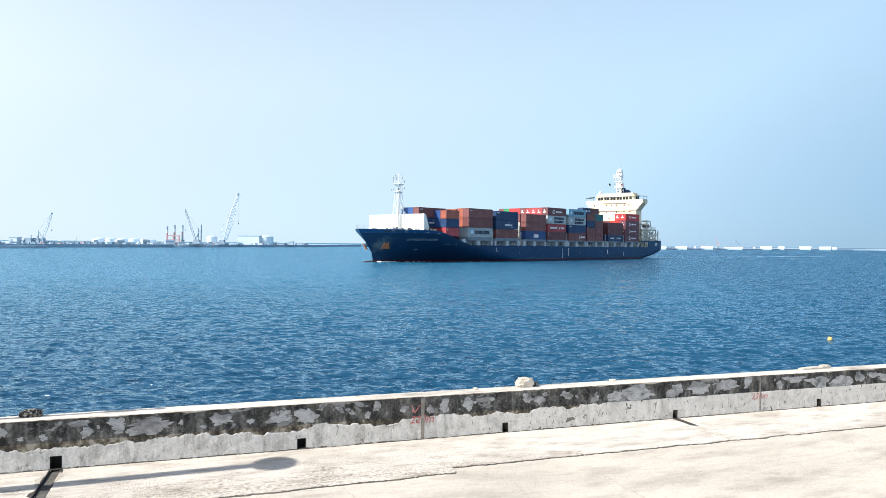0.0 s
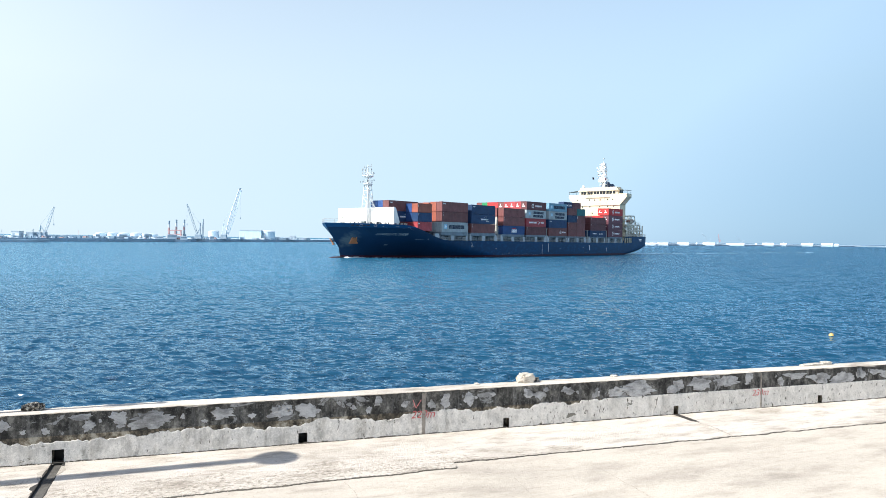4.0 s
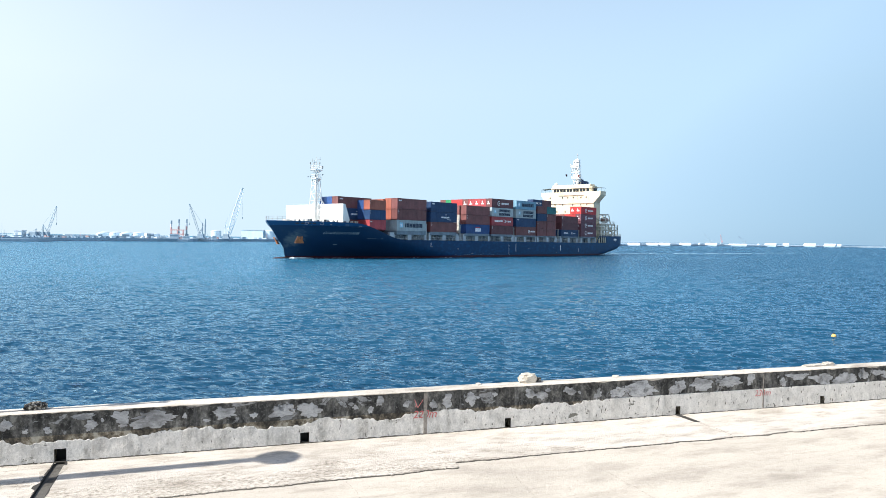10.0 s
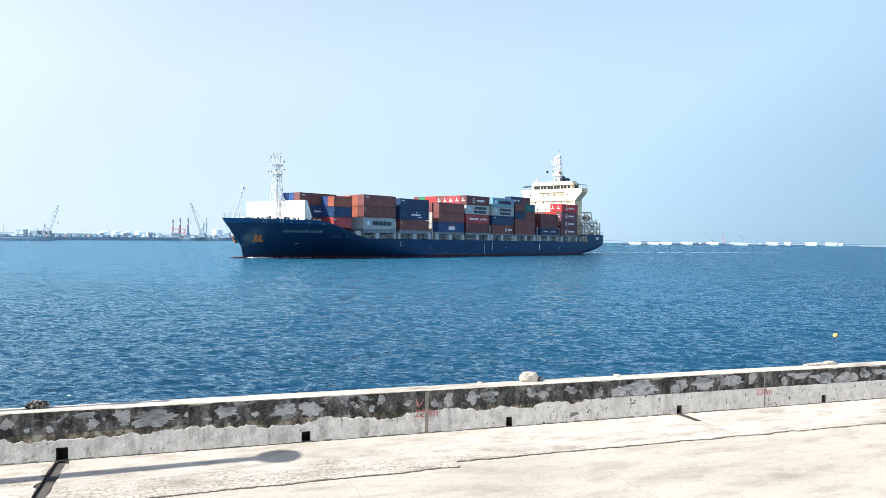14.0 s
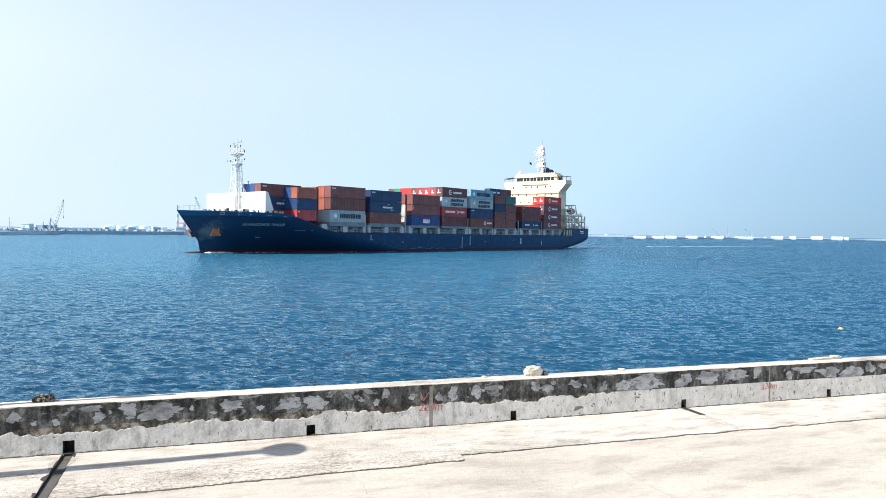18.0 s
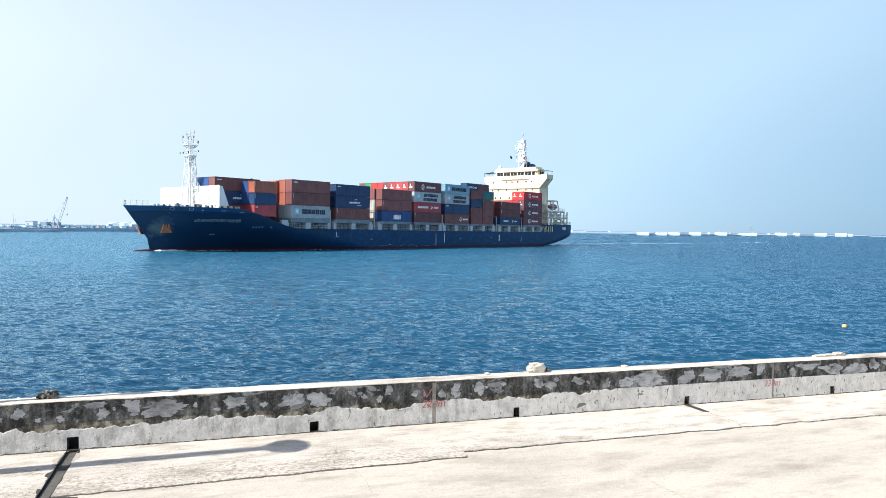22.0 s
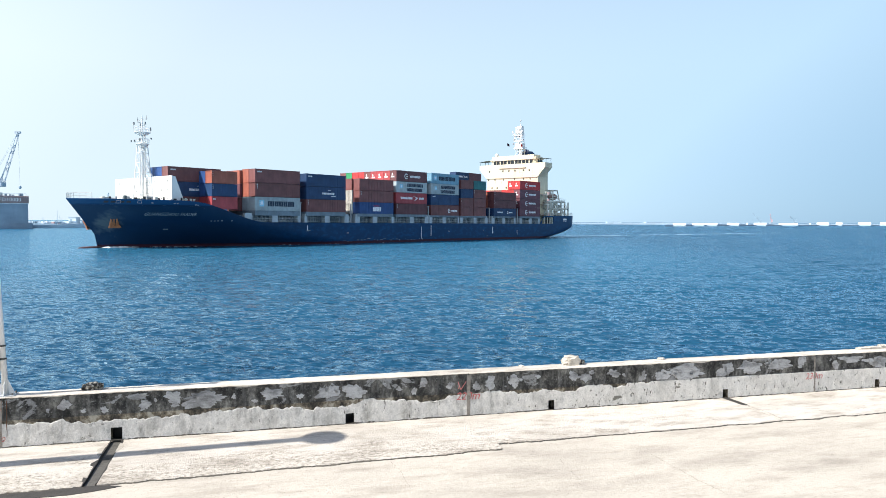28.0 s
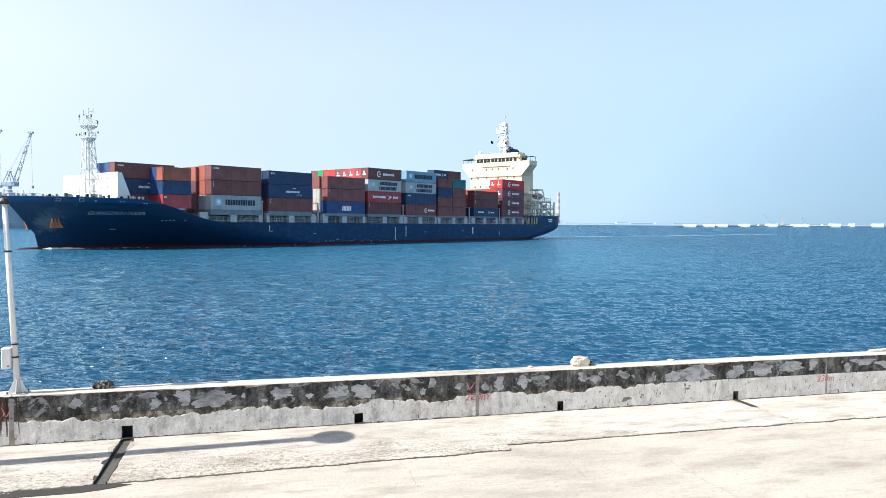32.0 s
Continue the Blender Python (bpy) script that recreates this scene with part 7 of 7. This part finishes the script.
# grey scabs of old render still stuck on the dark band
SCABS = ((-8.81, 0.83, 0.33, 0.28), (-8.16, 0.78, 0.95, 0.36), (-6.72, 0.79, 0.46, 0.25), (-5.52, 0.74, 0.54, 0.28), (-4.86, 0.75, 0.53, 0.30),
         (-3.26, 0.86, 0.18, 0.2), (-2.62, 0.74, 0.13, 0.14), (-1.96, 0.71, 0.19, 0.2), (-1.6, 0.78, 0.27, 0.32), (-1.0, 0.77, 0.25, 0.28),
         (0.58, 0.82, 0.27, 0.24), (0.91, 0.76, 0.3, 0.22), (1.7, 0.86, 0.33, 0.2), (-10.93, 0.82, 0.25, 0.23), (-9.39, 0.72, 0.21, 0.22),
         (-9.57, 0.9, 0.46, 0.12), (3.1, 0.72, 0.5, 0.24), (3.8, 0.76, 0.95, 0.36), (5.0, 0.76, 0.5, 0.34), (5.75, 0.8, 0.8, 0.32), (6.65, 0.8, 0.75, 0.3))


def scab(seg_of, s, z, w, h, seed):
    """A thin plate of render with a torn outline."""
    k = 150
    bm = bmesh.new()
    edge = []
    for i in range(k):
        t = 2 * math.pi * i / k
        c, q = math.cos(t), math.sin(t)
        r = 1.0
        for o, (f, g) in enumerate(((0.9, 0.6), (1.9, 0.42), (3.6, 0.26), (7.0, 0.13), (15, 0.06))):
            r += g * noise.noise((c * f + seed, q * f, 1.7 * o))
        r = max(0.25, r)
        # sheets tear along drips, so tops and bottoms run ragged upright
        zz = z + h / 2 * r * q + 0.008 * noise.noise((c * 14 + seed, 5, 5))
        edge.append((s + w / 2 * r * c, max(0.562, min(1.0, zz))))
    # a slightly larger black sheet behind the scab rims its outline
    seam = bmesh.new()
    seam.faces.new([seam.verts.new((s + (x - s) * 1.03 + 0.006 * (1 if x > s else -1), 0.0128, z + (zz - z) * 1.03 + 0.006 * (1 if zz > z else -1))) for x, zz in edge])
    part("scab_seam", seam, M_CRACK, seg_of, "thin black rim round a scab")
    a = [bm.verts.new((x, 0.0145, zz)) for x, zz in edge]
    b = [bm.verts.new((s + (x - s) * 0.97, 0.003, z + (zz - z) * 0.97)) for x, zz in edge]
    for i in range(k):
        bm.faces.new((a[i], a[(i + 1) % k], b[(i + 1) % k], b[i]))
    bm.faces.new(b)
    part("render_scab", bm, M_SCAB, seg_of, "grey scab of old render")


def scabs():
    segs = {round(o.children[0].bound_box[0][0] - 0.02, 2): o for o in bpy.data.objects if o.name.split(".")[0] == "parapet" and o.parent is None}
    rg = random.Random(21)
    more = [(s0 + rg.uniform(-0.3, 0.3), rg.uniform(0.65, 0.9), rg.uniform(0.06, 0.15), rg.uniform(0.06, 0.14)) for s0 in np.arange(-12.5, 7.5, 0.62)]
    more += [(s0 + rg.uniform(-0.3, 0.3), rg.uniform(0.68, 0.88), rg.uniform(0.2, 1.0), rg.uniform(0.14, 0.36)) for s0 in np.arange(7.3, 30, 0.5)]
    for i, (s, z, w, h) in enumerate(list(SCABS) + more):
        if abs((s + 2.15 + 500) % 10 - 0) < w / 2 + 0.05 or abs((s + 2.15 + 500) % 10 - 10) < w / 2 + 0.05:
            continue
        home = [o for a, o in segs.items() if a < s < a + 10]
        if home:
            scab(home[0], s, z, w, h, i * 3.7)

    # upright cracks and spalls in the pale render
    for i, s in enumerate((-4.2, 1.12, 1.31, 2.2, 2.65, 4.3, 5.9, 6.75, 8.55, 10.3, 12.6, 15.5)):
        home = [o for a, o in segs.items() if a < s < a + 10]
        bm = bmesh.new()
        z, x = rg.uniform(0.02, 0.28), s
        top = z + rg.uniform(0.08, 0.26)
        while z < top:
            z1, x1 = z + 0.05, x + rg.uniform(-0.025, 0.03)
            w = rg.uniform(0.001, 0.008)
            v = [bm.verts.new(p) for p in ((x - w, 0.003, z), (x + w, 0.003, z), (x1 + w, 0.003, z1), (x1 - w, 0.003, z1))]
            bm.faces.new(v)
            z, x = z1, x1
        bmesh.ops.solidify(bm, geom=bm.faces[:], thickness=0.006)
        part("render_crack", bm, M_CRACK, home[0], "dark upright crack in the render")


scabs()

# white post on the parapet
post = thing("lamp_post", "chipped white steel post with a grey box on the parapet", "post", at=WALL_AT @ pose(-12.09, 0.22, 1.036))
bm = bmesh.new()
tube(bm, (0, 0, 0.01), (-0.19, 0, 3.95), 0.062, 0.050, 16)
part("shaft", bm, M_POLE, post, "white post shaft with rust chips", True)
bm = bmesh.new()
box(bm, -0.2, 0.2, -0.16, 0.16, 0, 0.016)
part("base_plate", bm, M_GREY, post, bevel=0.003)
for a in (0, 90, 180, 270):
    c, s = math.cos(radians(a)), math.sin(radians(a))
    bm = bmesh.new()
    q = [(0.05, 0.016), (0.185 if a % 180 == 0 else 0.145, 0.016), (0.05, 0.33)]
    v0 = [bm.verts.new((r * c - 0.006 * s, r * s + 0.006 * c, z)) for r, z in q]
    v1 = [bm.verts.new((r * c + 0.006 * s, r * s - 0.006 * c, z)) for r, z in q]
    bm.faces.new(v0)
    bm.faces.new(v1[::-1])
    for i in range(3):
        bm.faces.new((v0[i], v1[i], v1[(i + 1) % 3], v0[(i + 1) % 3]))
    part("gusset", bm, M_POLE, post)
for sx in (-0.16, 0.16):
    for sy in (-0.12, 0.12):
        bm = bmesh.new()
        tube(bm, (sx, sy, 0.016), (sx, sy, 0.06), 0.016, seg=6)
        part("bolt", bm, M_ROCK_DARK, post)
bm = bmesh.new()
box(bm, -0.27, -0.09, -0.10, 0.06, 0.54, 0.97)
jbox = part("junction_box", bm, M_POLE, post, "pale grey junction box", bevel=0.012)
bm = bmesh.new()
box(bm, -0.255, -0.105, -0.112, -0.10, 0.56, 0.95)
part("box_lid", bm, M_POLE, jbox, bevel=0.004)
bm = bmesh.new()
box(bm, -0.16, -0.12, -0.118, -0.112, 0.59, 0.61)
part("label_bar", bm, M_BLACK, jbox)
for z in (1.02, 2.95, 0.75):
    bm = bmesh.new()
    x = -0.19 * z / 3.95
    lathe(bm, (x, 0, z), [(0.073, 0), (0.073, 0.03)], 14)
    part("clamp_band", bm, M_BLACK, post)
bm = bmesh.new()
lathe(bm, (-0.19, 0, 3.93), [(0.06, 0), (0.11, 0.03), (0.12, 0.06), (0.07, 0.12), (0.02, 0.135)], 14)
part("cap", bm, M_BLACK, post, "black cap")
bm = bmesh.new()
tube(bm, (-0.18, 0, 3.98), (-0.88, 0, 4.10), 0.05, 0.04, 10)
part("arm", bm, M_GREY, post)
bm = bmesh.new()
box(bm, -1.38, -0.83, -0.12, 0.12, 4.05, 4.17)
part("lamp_head", bm, M_GREY, post, bevel=0.03)

# tall lamp that throws the long shadow over the apron; it stands out of view
lamp = thing("street_lamp", "tall grey street lamp with a round flat head", "street lamp", at=WALL_AT @ pose(-14.2, -1.16, -0.002))
bm = bmesh.new()
tube(bm, (0, 0, 0), (0, 0, 7.9), 0.19, 0.15, 14)
part("column", bm, M_GREY, lamp)
bm = bmesh.new()
lathe(bm, (0, 0, 7.86), [(0.2, 0), (0.44, 0.05), (0.46, 0.12), (0.3, 0.22), (0.05, 0.26)], 24)
part("lamp_head", bm, M_GREY, lamp)
bm = bmesh.new()
lathe(bm, (0, 0, 0), [(0.34, 0), (0.34, 0.06), (0.22, 0.1), (0.2, 0.4)], 14)
part("foot", bm, M_GREY, lamp)

# rust and grime that ran down from the post's foot
rr_ = random.Random(31)
for i in range(15):
    s0 = -12.75 + 0.052 * i + rr_.uniform(-0.02, 0.02)
    top, low, w = 0.97, rr_.uniform(0.10, 0.58), rr_.uniform(0.016, 0.045)
    bm = bmesh.new()
    k = 14
    edge = []
    for j in range(k + 1):
        z = top + (low - top) * j / k
        ww = w * (1 - 0.7 * j / k) * (0.6 + 0.8 * abs(noise.noise((z * 9, i, 0))))
        c = s0 + 0.012 * noise.noise((z * 5, i, 4))
        y = 0.0125 if z > 0.56 else 0.0
        edge.append((bm.verts.new((c - ww, y, z)), bm.verts.new((c + ww, y, z))))
    for p, q in zip(edge, edge[1:]):
        bm.faces.new((p[0], p[1], q[1], q[0]))
    bmesh.ops.solidify(bm, geom=bm.faces[:], thickness=0.0015)
    whole("rust_run", bm, (M_RUSTY, M_CRACK, M_RUSTY)[i % 3], "brown rust run down the parapet below the post", "stain", "rust runs below the post", "structure", at=WALL_AT)

# painted distance marks on the wall
for words, s, z, size, lean in (("220m", -2.17, 0.395, 0.26, 0.0), ("230m", 7.82, 0.36, 0.25, 0.0), ("10", -12.13, 0.12, 0.15, 0.0)):
    me = text_mesh("distance_mark", words, size, M_MARK if words == "220m" else M_MARK_PALE, 0.001)
    for v in me.vertices:
        v.co.x += 0.22 * v.co.y + 0.012 * noise.noise((v.co.x * 9, v.co.y * 9, s))
        v.co.y += 0.014 * noise.noise((v.co.x * 7, v.co.y * 11, s + 3))
    ob = tagged(new("distance_mark", me), f"faded red hand-painted {words} on the parapet face", "painted mark", "distance marks on the parapet")
    ob.matrix_world = WALL_AT @ pose(s, 0.001, z, 90)
for s, z, h in ((-2.42, 0.64, 0.2), (-12.33, 0.60, 0.2)):
    bm = bmesh.new()
    for (x0, z0), (x1, z1) in (((0, 1), (0.10, 0)), ((0.10, 0), (0.26, 0.95)), ((0.06, 0.4), (0.02, 0.1))):
        beam(bm, (s + x0 * 0.8, 0.012, z + z0 * h), (s + x1 * 0.8, 0.012, z + z1 * h), 0.012)
    whole("paint_smear", bm, M_MARK_PALE, "smeared red paint strokes on the parapet face", "painted mark", at=WALL_AT)


# wet run below the drain, spreading over the slab
def patch(name, pts, z, material, label):
    bm = bmesh.new()
    prism(bm, [(x + jag(x * 3, y, 0.05), y + jag(y * 3, x, 0.04)) for x, y in pts], z - 0.004, z + 0.004)
    whole(name, bm, material, label, "stain", kind="structure", at=WALL_AT)


patch("wet_stain", [(-10.05, -0.02), (-10.05, -2.62), (-9.83, -2.62), (-9.83, -0.02)], -0.045, M_BED, "dark wet bed of the drain groove")
patch("wet_stain", [(-10.18, -2.64), (-10.5, -2.68), (-10.9, -2.70), (-11.3, -2.72), (-11.8, -2.80), (-12.4, -2.90), (-11.9, -2.95), (-11.3, -2.93), (-10.7, -2.98), (-10.2, -2.99), (-9.85, -2.92), (-9.6, -2.84), (-9.4, -2.77), (-9.55, -2.71), (-9.75, -2.68), (-9.92, -2.63)], -0.026, M_WET, "dark wet puddle spreading from the drain groove")
def groove_edge(side, seed, least, most):
    """Wet grime that has crept over the groove's broken lip."""
    bm = bmesh.new()
    rows = []
    for i in range(90):
        nn = -0.02 - 2.56 * i / 89
        w = least + most * max(0.0, noise.noise((nn * 2.4, seed, 0))) + 0.35 * most * max(0.0, noise.noise((nn * 8, seed, 4)))
        s0 = GROOVE[0] if side < 0 else GROOVE[1]
        rows.append((bm.verts.new((s0 + side * w, nn, 0.0022)), bm.verts.new((s0 - side * 0.012, nn, 0.0022)), bm.verts.new((s0 - side * 0.014, nn, -0.045))))
    for p, q in zip(rows, rows[1:]):
        bm.faces.new((p[0], q[0], q[1], p[1]))
        bm.faces.new((p[1], q[1], q[2], p[2]))
    whole("wet_stain", bm, M_WET, "black wet grime along the drain groove's lip", "stain", kind="structure", at=WALL_AT)


groove_edge(-1, 3.0, 0.006, 0.16)
groove_edge(1, 8.0, 0.004, 0.05)
patch("damp_stain", [(-10.07, -0.3), (-10.15, -0.45), (-10.24, -0.6), (-10.17, -0.75), (-10.13, -0.95), (-10.07, -1.1)], 0.0005, M_DAMP, "olive damp stain beside the drain groove")
patch("damp_stain", [(-9.81, -0.2), (-9.81, -0.9), (-9.76, -0.7), (-9.70, -0.5), (-9.74, -0.3)], 0.0005, M_DAMP, "olive damp stain beside the drain groove")
patch("damp_stain", [(-10.07, -1.8), (-10.17, -1.95), (-10.26, -2.1), (-10.18, -2.2), (-10.07, -2.25)], 0.0005, M_DAMP, "olive damp stain beside the drain groove")
patch("wet_stain", [(4.92, -0.02), (4.95, -0.75), (5.12, -0.8), (5.10, -0.02)], 0.001, M_WET, "dark wet run below a drain hole")


def crack(pts, w, seed, z=0.001):
    """A hairline crack: a thin dark ribbon that wanders between its points."""
    bm = bmesh.new()
    path = []
    for (a, b), (c, d) in zip(pts, pts[1:]):
        k = max(3, int(math.hypot(c - a, d - b) / 0.06))
        path += [(a + (c - a) * i / k + jag(i * 0.2 + a, seed, 0.035), b + (d - b) * i / k + jag(i * 0.2 + a, seed + 2, 0.035)) for i in range(k)]
    top = []
    for i, (x, y) in enumerate(path):
        ww = w * 0.6 * (0.4 + 0.8 * abs(noise.noise((i * 0.3, seed, 1))))
        top.append((bm.verts.new((x - ww, y - ww * 0.3, z)), bm.verts.new((x + ww, y + ww * 0.3, z))))
    for p, q in zip(top, top[1:]):
        bm.faces.new((p[0], p[1], q[1], q[0]))
    bmesh.ops.solidify(bm, geom=bm.faces[:], thickness=0.004)
    whole("crack", bm, M_CRACK, "hairline crack in the concrete paving", "crack", "cracks in the quay paving", "structure", at=WALL_AT)


crack([(-4.55, -2.65), (-4.46, -3.2), (-4.48, -4.1)], 0.005, 1.0, -0.028)
crack([(0.66, -3.4), (0.7, -4.87), (0.82, -5.9)], 0.006, 4.0, -0.028)
crack([(-1.28, -3.3), (-1.39, -4.5)], 0.004, 6.0, -0.028)
crack([(5.02, -0.8), (5.1, -1.5), (5.0, -2.15)], 0.012, 8.0)
crack([(-13, -1.9), (-9.9, -2.0)], 0.01, 11.0)
crack([(-9.2, -1.6), (-7.6, -1.75), (-6.4, -1.7)], 0.012, 13.0)
crack([(-1.5, -1.1), (1.5, -1.25), (4.9, -1.2)], 0.006, 15.0)
# crumbs of mortar along the wall's foot
bm = bmesh.new()
rg = random.Random(8)
for i in range(700):
    s = rg.uniform(-16, 22)
    nn_ = -abs(rg.gauss(0, 0.05)) - 0.012 if i % 3 else apron_edge(s) + rg.gauss(0, 0.05)
    r = rg.uniform(0.003, 0.013)
    v = box(bm, s - r, s + r * rg.uniform(0.5, 1.4), nn_ - r, nn_ + r * 0.8, -0.03 if nn_ < -2 else -0.006, r * 0.9 - (0.03 if nn_ < -2 else 0))
    for p in v[4:]:
        p.co.x += rg.uniform(-r, r) * 0.5
        p.co.y += rg.uniform(-r, r) * 0.5
whole("mortar_crumbs", bm, M_APRON, "crumbled mortar along the parapet's foot and the crack", "rubble", kind="stuff", at=WALL_AT)

# yellow float on the water
buoy = thing("buoy", "small round yellow buoy afloat off the parapet", "buoy", at=Matrix.Translation((22.0 * 1.095, 40.1 * 1.095, WATER + 0.02)))
bm = bmesh.new()
lathe(bm, (0, 0, -0.1), [(0.05, -0.06), (0.11, -0.02), (0.15, 0.08), (0.14, 0.16), (0.09, 0.23), (0.03, 0.25)], 16)
part("float", bm, M_YELLOW, buoy, smooth=True)
bm = bmesh.new()
lathe(bm, (0, 0, 0.14), [(0.05, 0), (0.05, 0.05), (0.03, 0.08)], 10)
part("lifting_eye", bm, M_BLACK, buoy)


# ---- what moves ----
SHIP_TIMES = (0, 0.2, 1, 3, 6, 9, 12, 15, 18, 21, 24, 27, 29.5, 31, 31.8, 32)


def motions():
    walk(ship, [(t, ship_pose(t)) for t in SHIP_TIMES])
    for ob, off in containers:
        walk(ob, [(t, ship_pose(t) @ off) for t in SHIP_TIMES])
    walk(water, [(t, pose(-0.12 * (t - 16), -0.24 * (t - 16), WATER)) for t in (0, 0.2, 2, 8, 16, 24, 30, 31.8, 32)])


motions()
